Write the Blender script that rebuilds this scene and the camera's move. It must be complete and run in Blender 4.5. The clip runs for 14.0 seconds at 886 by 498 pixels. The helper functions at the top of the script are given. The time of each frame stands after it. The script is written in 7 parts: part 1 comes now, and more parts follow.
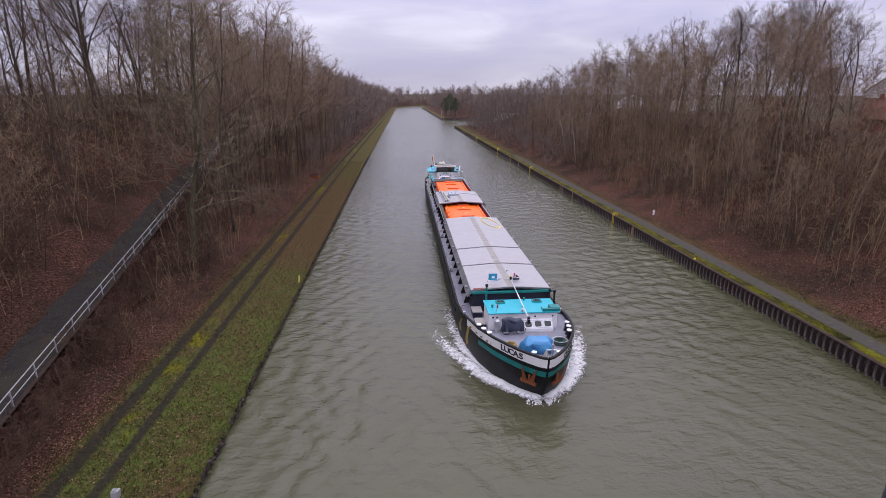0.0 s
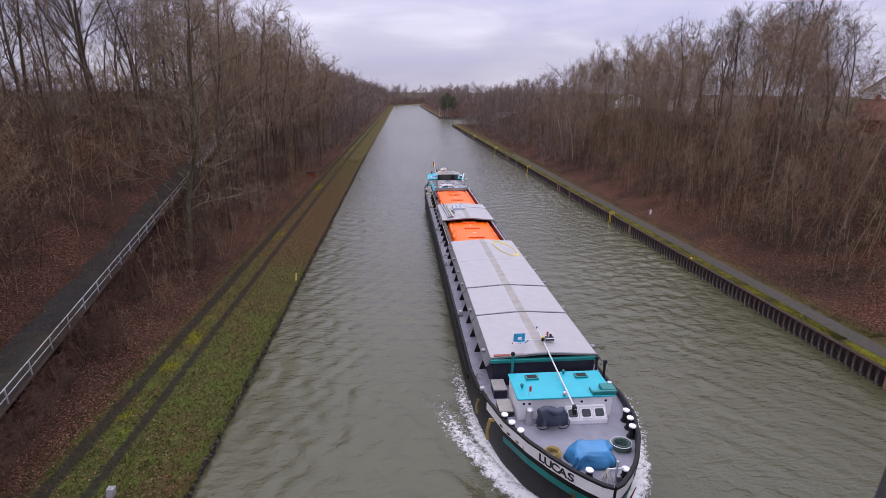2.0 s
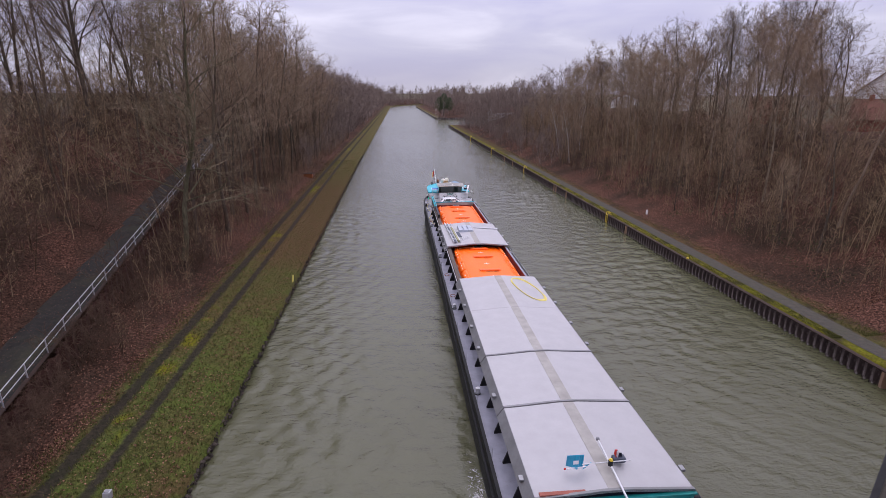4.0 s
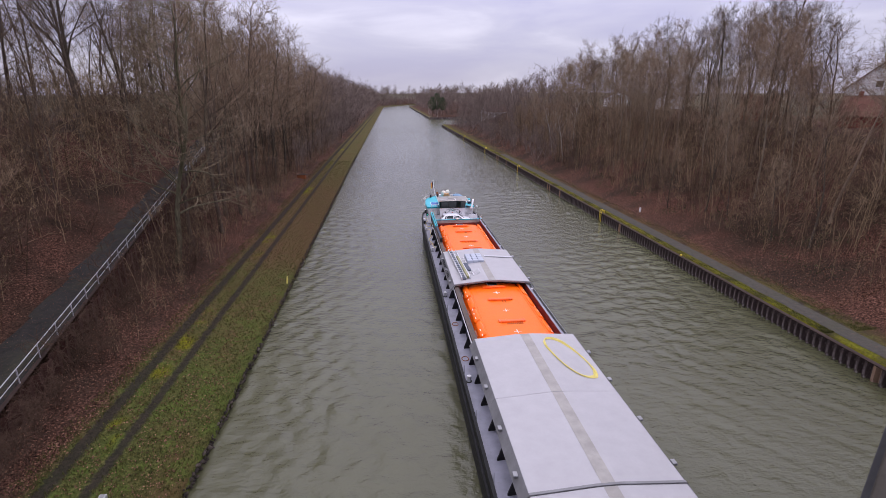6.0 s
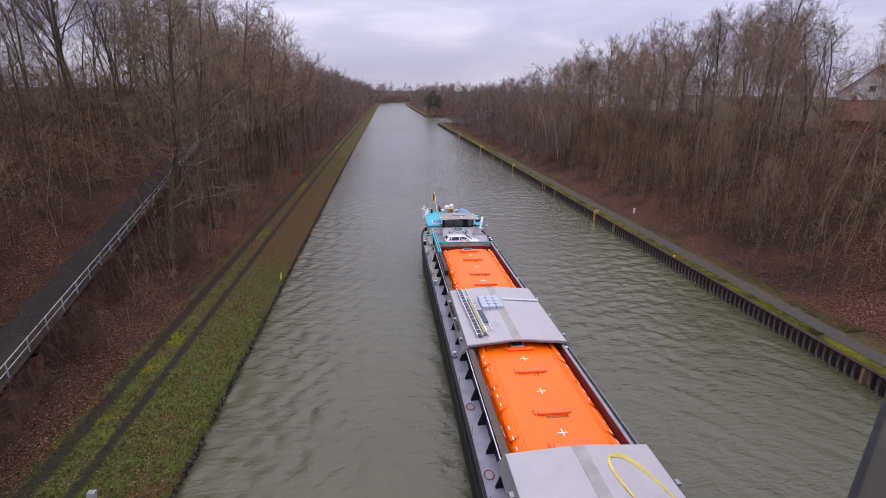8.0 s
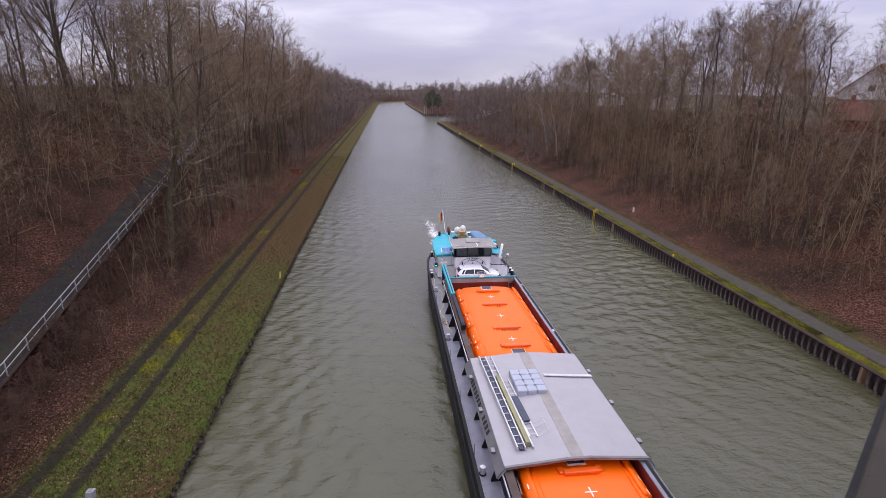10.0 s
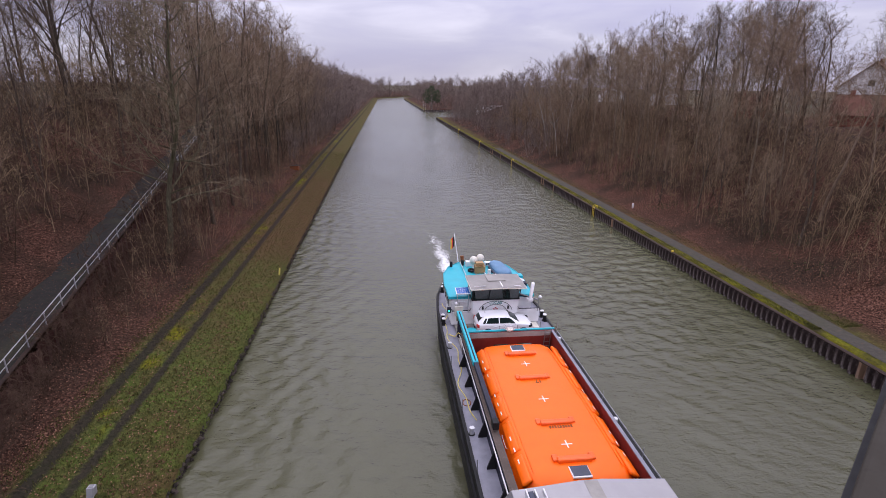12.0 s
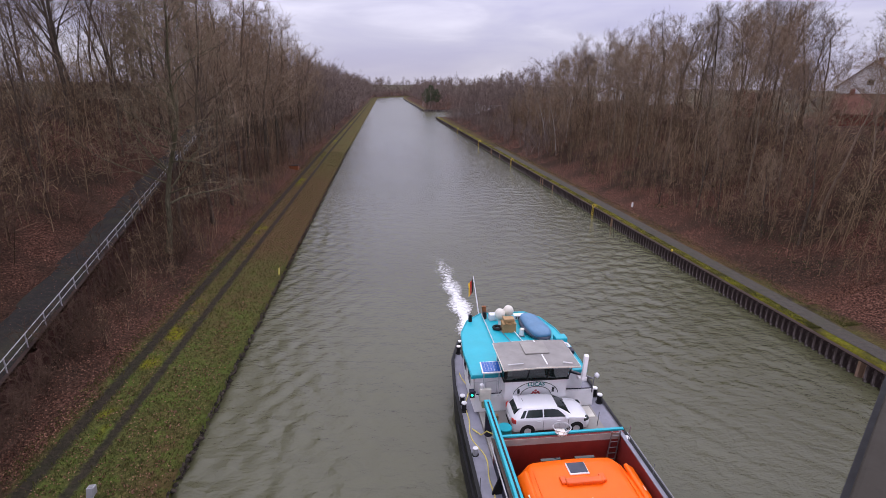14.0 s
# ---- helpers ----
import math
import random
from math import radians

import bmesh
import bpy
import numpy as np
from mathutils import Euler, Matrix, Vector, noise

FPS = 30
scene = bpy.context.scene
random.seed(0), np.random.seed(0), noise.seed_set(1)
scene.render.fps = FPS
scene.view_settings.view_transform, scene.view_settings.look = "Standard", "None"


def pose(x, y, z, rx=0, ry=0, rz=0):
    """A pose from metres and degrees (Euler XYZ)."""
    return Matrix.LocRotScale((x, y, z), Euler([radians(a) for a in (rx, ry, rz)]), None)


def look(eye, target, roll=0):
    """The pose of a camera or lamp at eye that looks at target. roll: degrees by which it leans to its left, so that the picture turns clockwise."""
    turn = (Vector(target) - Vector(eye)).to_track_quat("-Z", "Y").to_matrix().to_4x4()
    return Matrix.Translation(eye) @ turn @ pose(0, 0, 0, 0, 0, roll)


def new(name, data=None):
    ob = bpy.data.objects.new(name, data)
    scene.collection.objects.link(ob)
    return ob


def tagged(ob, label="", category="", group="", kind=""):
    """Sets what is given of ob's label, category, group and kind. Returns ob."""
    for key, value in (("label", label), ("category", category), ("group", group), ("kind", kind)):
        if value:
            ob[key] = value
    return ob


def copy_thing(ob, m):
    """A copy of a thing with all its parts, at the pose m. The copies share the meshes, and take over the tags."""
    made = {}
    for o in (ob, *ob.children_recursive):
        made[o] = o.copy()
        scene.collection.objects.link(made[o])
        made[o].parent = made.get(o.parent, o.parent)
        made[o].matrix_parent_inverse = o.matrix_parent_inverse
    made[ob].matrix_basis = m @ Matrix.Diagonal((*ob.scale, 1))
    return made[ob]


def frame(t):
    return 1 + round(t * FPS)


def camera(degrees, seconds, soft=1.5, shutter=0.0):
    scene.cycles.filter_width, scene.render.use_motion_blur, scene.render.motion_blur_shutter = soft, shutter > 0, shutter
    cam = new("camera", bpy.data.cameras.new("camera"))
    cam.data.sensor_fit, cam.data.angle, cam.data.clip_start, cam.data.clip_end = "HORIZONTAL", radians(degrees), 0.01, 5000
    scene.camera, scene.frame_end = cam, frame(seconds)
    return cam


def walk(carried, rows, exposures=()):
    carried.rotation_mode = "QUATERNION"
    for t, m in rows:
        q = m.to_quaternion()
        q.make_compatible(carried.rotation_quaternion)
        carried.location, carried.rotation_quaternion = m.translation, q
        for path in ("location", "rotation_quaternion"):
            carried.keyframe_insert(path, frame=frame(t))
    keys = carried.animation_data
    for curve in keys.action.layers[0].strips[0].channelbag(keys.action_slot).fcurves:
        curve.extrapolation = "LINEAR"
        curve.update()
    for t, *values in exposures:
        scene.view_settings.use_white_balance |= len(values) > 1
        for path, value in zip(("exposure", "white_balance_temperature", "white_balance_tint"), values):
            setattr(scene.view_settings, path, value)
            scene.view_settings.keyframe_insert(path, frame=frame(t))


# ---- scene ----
# Canal seen from a skew bridge; a cargo barge passes below. Water level is z = 0, the canal runs along +y.
EYE_Z = 19.08
cam = camera(82.88, 14.0, 0.6)


def aim(yaw, pitch, roll):
    """Camera pose from heading to the right of +y, dip below the horizon and lean, in degrees."""
    a, b = radians(yaw), radians(pitch)
    way = Vector((math.sin(a) * math.cos(b), math.cos(a) * math.cos(b), -math.sin(b)))
    eye = Vector((0, 0, EYE_Z))
    return look(eye, eye + way, roll)


CAMERA_ROWS = [
    (0, 4.101, 17.231, 0.026),
    (0.5, 4.166, 17.265, 0.093),
    (1, 4.232, 17.299, 0.120),
    (1.5, 4.308, 17.373, 0.284),
    (2, 4.429, 17.406, 0.360),
    (2.5, 4.522, 17.359, 0.360),
    (3, 4.575, 17.337, 0.318),
    (5.5, 5.316, 17.284, -0.092),
    (6, 5.441, 17.333, -0.203),
    (6.5, 5.603, 17.382, -0.026),
    (7, 5.836, 17.457, 0.244),
    (7.5, 6.019, 17.552, 0.563),
    (8, 6.117, 17.543, 0.689),
    (10.5, 6.204, 17.761, 0.797),
    (11, 6.195, 17.936, 0.777),
    (11.5, 6.242, 18.063, 0.766),
    (12, 6.274, 18.097, 0.697),
    (12.5, 6.314, 18.148, 0.678),
    (13, 6.315, 18.159, 0.631),
    (13.5, 6.308, 18.152, 0.584),
    (14, 6.328, 18.149, 0.631),
]
walk(cam, [(t, aim(a, b, c)) for t, a, b, c in CAMERA_ROWS])

# ---- light: thick overcast, brightest high ahead ----
SUN_EL, SUN_AZ = 62, 8
world = bpy.data.worlds.new("overcast")
scene.world = world
world.use_nodes = True
wt = world.node_tree
wn, wl = wt.nodes, wt.links
wn.clear()


def wnode(kind, **values):
    n = wn.new(kind)
    for key, value in values.items():
        n.inputs[key].default_value = value
    return n


w_out = wnode("ShaderNodeOutputWorld")
w_bg = wnode("ShaderNodeBackground", Strength=2.05)
w_sky = wnode("ShaderNodeTexSky")
w_sky.sky_type, w_sky.sun_disc = "NISHITA", False
w_sky.sun_elevation, w_sky.sun_rotation = radians(SUN_EL), radians(SUN_AZ)
w_dim = wn.new("ShaderNodeMixRGB")
w_dim.blend_type = "MULTIPLY"
w_dim.inputs[0].default_value = 1
w_dim.inputs[2].default_value = (0.08, 0.08, 0.08, 1)
w_co = wnode("ShaderNodeTexCoord")
w_map = wnode("ShaderNodeMapping", Scale=(1.3, 1.3, 6.0))
w_noise = wnode("ShaderNodeTexNoise", Scale=2.1, Detail=5.0, Roughness=0.5, Distortion=0.35)
w_ramp = wn.new("ShaderNodeValToRGB")
els = w_ramp.color_ramp.elements
els[0].position, els[0].color = 0.36, (0.590, 0.562, 0.800, 1)
els[1].position, els[1].color = 0.64, (0.880, 0.840, 1.04, 1)
e = els.new(0.5)
e.color = (0.685, 0.655, 0.86, 1)
# the cloud layer is thinner, and brighter, with height
w_sep = wnode("ShaderNodeSeparateXYZ")
w_high = wn.new("ShaderNodeValToRGB")


def smoothed(v):
    """0 up to the height of the view, 1 towards the zenith, where the cloud is plain grey."""
    return min(1.0, max(0.0, (v - 0.3) / 0.35))


for at, v in ((0.0, 0.37), (0.10, 0.455), (0.30, 0.66), (0.65, 1.12), (1.0, 1.32)):
    stop = w_high.color_ramp.elements.new(at) if 0 < at < 1 else w_high.color_ramp.elements[-1 if at else 0]
    stop.color = (v, v, v * (1.0 - 0.05 * smoothed(at)), 1)
w_gain = wn.new("ShaderNodeMixRGB")
w_gain.blend_type = "MULTIPLY"
w_gain.inputs[0].default_value = 1
w_mix = wn.new("ShaderNodeMixRGB")
w_mix.inputs[0].default_value = 0.94
wl.new(w_co.outputs["Generated"], w_map.inputs[0])
wl.new(w_map.outputs[0], w_noise.inputs[0])
wl.new(w_noise.outputs["Fac"], w_ramp.inputs[0])
wl.new(w_co.outputs["Generated"], w_sep.inputs[0])
wl.new(w_sep.outputs[2], w_high.inputs[0])
wl.new(w_ramp.outputs[0], w_gain.inputs[1])
wl.new(w_high.outputs[0], w_gain.inputs[2])
wl.new(w_sky.outputs[0], w_dim.inputs[1])
wl.new(w_dim.outputs[0], w_mix.inputs[1])
wl.new(w_gain.outputs[0], w_mix.inputs[2])
wl.new(w_mix.outputs[0], w_bg.inputs[0])
wl.new(w_bg.outputs[0], w_out.inputs[0])

sun = new("sun", bpy.data.lights.new("sun", "SUN"))
sun.data.energy, sun.data.angle, sun.data.color = 0.5, radians(60), (1.0, 0.95, 0.9)
sun.matrix_world = look((0, 0, 200), (-200 * math.sin(radians(SUN_AZ)) / math.tan(radians(SUN_EL)), -200 * math.cos(radians(SUN_AZ)) / math.tan(radians(SUN_EL)), 0))

# ---- materials ----


class Mat:
    """A node material, built step by step."""

    def __init__(self, name, rough=0.6, metal=0.0, gloss=0.5):
        self.m = bpy.data.materials.new(name)
        self.m.use_nodes = True
        self.n, self.l = self.m.node_tree.nodes, self.m.node_tree.links
        self.b = self.n["Principled BSDF"]
        self.b.inputs["Roughness"].default_value = rough
        self.b.inputs["Metallic"].default_value = metal
        self.b.inputs["Specular IOR Level"].default_value = gloss
        self.co = self.n.new("ShaderNodeTexCoord").outputs["Object"]

    def noise(self, scale, detail=4.0, rough=0.55, stretch=None, co=None, distort=0.0):
        t = self.n.new("ShaderNodeTexNoise")
        t.inputs["Scale"].default_value, t.inputs["Detail"].default_value = scale, detail
        t.inputs["Roughness"].default_value, t.inputs["Distortion"].default_value = rough, distort
        src = co or self.co
        if stretch:
            mp = self.n.new("ShaderNodeMapping")
            mp.inputs["Scale"].default_value = stretch
            self.l.new(src, mp.inputs[0])
            src = mp.outputs[0]
        self.l.new(src, t.inputs[0])
        return t.outputs["Fac"]

    def ramp(self, fac, *stops):
        r = self.n.new("ShaderNodeValToRGB")
        el = r.color_ramp.elements
        el[0].position, el[1].position = stops[0][0], stops[-1][0]
        el[0].color, el[1].color = (*stops[0][1], 1), (*stops[-1][1], 1)
        for p, c in stops[1:-1]:
            el.new(p).color = (*c, 1)
        self.l.new(fac, r.inputs[0])
        return r.outputs[0]

    def step(self, fac, a, b):
        """0 below a to 1 above b (a may exceed b)."""
        r = self.n.new("ShaderNodeMapRange")
        r.inputs[1].default_value, r.inputs[2].default_value = a, b
        self.l.new(fac, r.inputs[0])
        return r.outputs[0]

    def math(self, op, a, b=0.0):
        r = self.n.new("ShaderNodeMath")
        r.operation = op
        for i, v in enumerate((a, b)):
            if isinstance(v, (int, float)):
                r.inputs[i].default_value = v
            else:
                self.l.new(v, r.inputs[i])
        return r.outputs[0]

    def mix(self, fac, a, b, blend="MIX"):
        r = self.n.new("ShaderNodeMixRGB")
        r.blend_type = blend
        for i, v in enumerate((fac, a, b)):
            if isinstance(v, (int, float)):
                r.inputs[i].default_value = v
            elif isinstance(v, tuple):
                r.inputs[i].default_value = (*v, 1)
            else:
                self.l.new(v, r.inputs[i])
        return r.outputs[0]

    def attr(self, name):
        a = self.n.new("ShaderNodeAttribute")
        a.attribute_name = name
        return a.outputs["Fac"]

    def random(self):
        return self.n.new("ShaderNodeObjectInfo").outputs["Random"]

    def island(self):
        return self.n.new("ShaderNodeNewGeometry").outputs["Random Per Island"]

    def color(self, c):
        if isinstance(c, tuple):
            self.b.inputs["Base Color"].default_value = (*c, 1)
        else:
            self.l.new(c, self.b.inputs["Base Color"])
        return self

    def rough(self, r):
        self.l.new(r, self.b.inputs["Roughness"])
        return self

    def bump(self, h, dist=0.02, strength=0.6, under=None):
        b = self.n.new("ShaderNodeBump")
        b.inputs["Strength"].default_value, b.inputs["Distance"].default_value = strength, dist
        self.l.new(h, b.inputs["Height"])
        if under:
            self.l.new(under, b.inputs["Normal"])
        self.l.new(b.outputs[0], self.b.inputs["Normal"])
        return b.outputs[0]


def paint(name, c, rough=0.45, wear=0.25, dirt=(0.10, 0.085, 0.07), metal=0.0, scale=1.0, mottle=1.0):
    """Painted or bare surface with faint mottling, streaks and dirt."""
    m = Mat(name, rough, metal, 0.25 if max(c) < 0.06 or rough > 0.7 else 0.5)
    light = tuple(min(1, v * (1 + 0.12 * mottle) + 0.004 * mottle) for v in c)
    dark = tuple(v * (1 - 0.18 * mottle) for v in c)
    base = m.ramp(m.noise(1.3 * scale, 5), (0.3, dark), (0.7, light))
    spots = m.step(m.noise(5.5 * scale, 8, 0.7), 0.56, 0.78)
    base = m.mix(m.math("MULTIPLY", spots, wear), base, dirt)
    m.color(base)
    m.rough(m.math("ADD", m.math("MULTIPLY", m.noise(9 * scale, 4), 0.3), rough - 0.13))
    m.bump(m.noise(30 * scale, 3), 0.004, 0.25)
    return m.m


M = {}
M["deck"] = paint("deck_grey", (0.235, 0.235, 0.28), 0.6, 0.35)
M["hull"] = paint("hull_black", (0.009, 0.009, 0.010), 0.5, 0.25, (0.09, 0.08, 0.07))
M["white"] = paint("white_paint", (0.82, 0.81, 0.82), 0.35, 0.10, mottle=0.4)
M["teal"] = paint("teal_paint", (0.008, 0.40, 0.49), 0.4, 0.06, mottle=0.4)
M["green"] = paint("sea_green_paint", (0.005, 0.20, 0.19), 0.4, 0.12)
M["hatch"] = paint("hatch_aluminium", (0.375, 0.365, 0.375), 0.5, 0.14, (0.3, 0.29, 0.28), 0.1, mottle=0.3)
M["hatch_band"] = paint("hatch_walkway", (0.33, 0.315, 0.29), 0.75, 0.15)
M["steel"] = paint("dull_steel", (0.25, 0.25, 0.26), 0.4, 0.3, metal=0.7)
M["alu"] = paint("bright_metal", (0.62, 0.62, 0.64), 0.35, 0.1, metal=0.6)
M["navy"] = paint("navy_paint", (0.022, 0.022, 0.04), 0.5, 0.2)
M["hold"] = paint("hold_red", (0.18, 0.020, 0.016), 0.5, 0.3, (0.05, 0.02, 0.015))
M["orange"] = paint("orange_grp", (0.98, 0.150, 0.002), 0.38, 0.03, (0.6, 0.1, 0.02), mottle=0.3)
M["orange"].node_tree.nodes["Principled BSDF"].inputs["Specular IOR Level"].default_value = 0.3
# darker copy of the boat orange: shading of the raised roof lips put into colour
M["orange_dark"] = paint("orange_grp_shaded", (0.86, 0.115, 0.003), 0.35, 0.08, (0.5, 0.08, 0.02))
M["black"] = paint("black_rubber", (0.012, 0.012, 0.013), 0.6, 0.2)
M["yellow"] = paint("yellow_paint", (0.62, 0.45, 0.03), 0.5, 0.15)
M["hose"] = paint("yellow_hose", (0.66, 0.56, 0.14), 0.5, 0.1)
M["rope"] = paint("hemp_rope", (0.36, 0.27, 0.10), 0.9, 0.3)
M["green_rope"] = paint("green_rope", (0.07, 0.12, 0.10), 0.9, 0.3)
M["tarp"] = paint("blue_tarp", (0.05, 0.24, 0.48), 0.4, 0.1)
M["tarp_pale"] = paint("pale_blue_cover", (0.10, 0.22, 0.36), 0.5, 0.1)
M["slate"] = paint("slate_cover", (0.05, 0.06, 0.09), 0.6, 0.2)
M["rust"] = paint("rusty_iron", (0.22, 0.075, 0.028), 0.85, 0.5, (0.07, 0.03, 0.02))
M["roof_grey"] = paint("grey_roof", (0.255, 0.240, 0.225), 0.55, 0.2)
M["wood"] = paint("box_wood", (0.42, 0.25, 0.11), 0.7, 0.3)
M["cream"] = paint("cream_plastic", (0.72, 0.69, 0.60), 0.4, 0.15)
M["beam"] = paint("olive_beam", (0.27, 0.26, 0.13), 0.6, 0.3)
M["red"] = paint("red_paint", (0.55, 0.03, 0.02), 0.45, 0.1)
M["gold"] = paint("gold_cloth", (0.75, 0.48, 0.03), 0.7, 0.05)
M["car"] = paint("car_white", (0.86, 0.86, 0.88), 0.2, 0.0, mottle=0.05)
M["ink"] = paint("dark_lettering", (0.03, 0.03, 0.035), 0.5, 0.05)
M["panel"] = paint("solar_cells", (0.03, 0.12, 0.42), 0.25, 0.05)
M["blue"] = paint("blue_plastic", (0.02, 0.34, 0.55), 0.35, 0.1)


def glass_mat():
    m = Mat("dark_glass", 0.05)
    m.color((0.012, 0.022, 0.020))
    m.b.inputs["IOR"].default_value = 1.5
    return m.m


M["glass"] = glass_mat()


def bark_mat(name, a, b, moss=0.35, warm=(0.115, 0.072, 0.052)):
    m = Mat(name, 0.95, 0, 0.08)
    base = m.ramp(m.noise(3.0, 5, stretch=(3, 3, 0.6)), (0.3, a), (0.7, b))
    base = m.mix(m.math("MULTIPLY", m.step(m.noise(0.5, 3), 0.48, 0.66), moss), base, (0.085, 0.088, 0.045))
    base = m.mix(m.math("MULTIPLY", m.random(), 0.5), base, warm)
    m.color(base)
    m.bump(m.noise(14, 4, stretch=(3, 3, 0.5)), 0.02, 0.7)
    return m.m


M["mossbark"] = bark_mat("mossy_bark", (0.060, 0.054, 0.036), (0.17, 0.155, 0.100), 0.5)
M["bark"] = bark_mat("bark", (0.035, 0.029, 0.023), (0.110, 0.092, 0.074))
M["twig"] = bark_mat("twigs", (0.130, 0.092, 0.063), (0.350, 0.266, 0.188), 0.35, (0.19, 0.116, 0.074))
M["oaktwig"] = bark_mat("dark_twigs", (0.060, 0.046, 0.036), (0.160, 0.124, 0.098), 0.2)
M["mosstwig"] = bark_mat("mossy_twigs", (0.125, 0.096, 0.062), (0.27, 0.222, 0.150), 0.3, (0.17, 0.118, 0.078))
M["brush"] = bark_mat("brushwood", (0.036, 0.022, 0.016), (0.120, 0.076, 0.053), 0.2)
M["birch"] = bark_mat("birch_bark", (0.32, 0.31, 0.29), (0.55, 0.54, 0.51), 0.15)


def far_mat():
    m = Mat("far_woods", 0.95, 0, 0.05)
    m.color(m.ramp(m.island(), (0.0, (0.110, 0.084, 0.072)), (0.6, (0.190, 0.146, 0.124)), (1.0, (0.270, 0.216, 0.190))))
    return m.m


M["far"] = far_mat()


def leaf_mat(name, a, b):
    m = Mat(name, 0.85, 0, 0.15)
    m.color(m.ramp(m.island(), (0.0, a), (1.0, b)))
    return m.m


M["leaf"] = leaf_mat("fallen_leaves", (0.050, 0.018, 0.011), (0.33, 0.185, 0.125))
M["grass"] = leaf_mat("grass_blades", (0.032, 0.040, 0.010), (0.135, 0.128, 0.040))
M["needle"] = leaf_mat("pine_needles", (0.040, 0.060, 0.030), (0.090, 0.115, 0.060))
M["ivy"] = leaf_mat("ivy_leaves", (0.015, 0.030, 0.010), (0.050, 0.075, 0.024))


def ground_mat():
    m = Mat("bank_soil", 0.95, 0, 0.08)
    d, left = m.attr("inland"), m.attr("leftness")
    wob = m.math("MULTIPLY", m.math("SUBTRACT", m.noise(0.35, 4), 0.5), 2.2)
    dd = m.math("ADD", d, wob)
    fine = m.math("MULTIPLY", m.math("SUBTRACT", m.noise(3.0, 3), 0.5), 0.5)
    df = m.math("ADD", d, fine)
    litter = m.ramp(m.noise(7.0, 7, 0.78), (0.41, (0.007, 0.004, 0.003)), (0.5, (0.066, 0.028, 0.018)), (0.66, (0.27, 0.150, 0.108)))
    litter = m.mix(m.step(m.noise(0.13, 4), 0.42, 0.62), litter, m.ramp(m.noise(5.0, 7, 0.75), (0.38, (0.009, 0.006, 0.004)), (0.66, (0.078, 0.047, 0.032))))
    turf = m.ramp(m.noise(6.0, 7, 0.75), (0.34, (0.017, 0.020, 0.007)), (0.5, (0.062, 0.070, 0.018)), (0.68, (0.160, 0.142, 0.052)))
    dry = m.ramp(m.noise(5.0, 7, 0.7), (0.3, (0.036, 0.020, 0.010)), (0.7, (0.145, 0.084, 0.042)))
    turf = m.mix(m.math("MULTIPLY", m.step(m.noise(0.22, 5, 0.65, (1, 0.4, 1)), 0.50, 0.66), 0.7), turf, dry)
    lush = m.ramp(m.noise(9.0, 6, 0.75), (0.35, (0.030, 0.048, 0.009)), (0.65, (0.115, 0.150, 0.030)))
    turf = m.mix(m.math("MULTIPLY", m.step(m.noise(0.8, 4, 0.6), 0.48, 0.60), 0.75), turf, lush)
    sep = m.n.new("ShaderNodeSeparateXYZ")
    m.l.new(m.co, sep.inputs[0])
    along = m.math("ADD", sep.outputs[1], m.math("MULTIPLY", m.noise(0.09, 4, 0.6), 60.0))
    turf = m.mix(m.math("MULTIPLY", m.step(along, 66, 88), m.math("ADD", 0.45, m.math("MULTIPLY", m.step(along, 160, 130), 0.4))), turf, dry)
    moss = m.ramp(m.noise(8.0, 5), (0.3, (0.055, 0.060, 0.006)), (0.7, (0.21, 0.190, 0.012)))
    soil = m.ramp(m.noise(4.0, 6, 0.65), (0.3, (0.010, 0.008, 0.007)), (0.7, (0.042, 0.033, 0.027)))
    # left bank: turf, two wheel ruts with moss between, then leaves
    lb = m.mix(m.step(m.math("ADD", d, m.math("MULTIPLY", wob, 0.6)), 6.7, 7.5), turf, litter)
    between = m.math("MULTIPLY", m.step(df, 4.6, 5.0), m.step(df, 6.2, 5.8))
    lb = m.mix(m.math("MULTIPLY", between, m.step(m.noise(0.2, 3), 0.56, 0.64)), lb, moss)
    for mid, wide in ((4.3, 0.40), (6.3, 0.52)):
        near = m.step(m.math("ABSOLUTE", m.math("SUBTRACT", df, mid)), wide, wide - 0.22)
        lb = m.mix(m.math("MULTIPLY", near, 0.9), lb, soil)
    # right bank: mossy verge, leaf litter above the path
    rb = m.mix(m.step(df, 1.1, 1.6), m.mix(0.2, moss, turf), m.mix(0.45, turf, dry))
    rb = m.mix(m.math("MULTIPLY", m.step(m.noise(0.5, 6, 0.7), 0.46, 0.62), 0.8), rb, soil)
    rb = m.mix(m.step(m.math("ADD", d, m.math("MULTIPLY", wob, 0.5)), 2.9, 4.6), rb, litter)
    c = m.mix(left, rb, lb)
    meadow = m.ramp(m.noise(0.05, 5), (0.3, (0.050, 0.046, 0.028)), (0.7, (0.105, 0.090, 0.058)))
    m.color(m.mix(m.step(d, 48, 62), c, meadow))
    m.bump(m.noise(9.0, 6, 0.7), 0.10, 0.9)
    return m.m


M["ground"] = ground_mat()


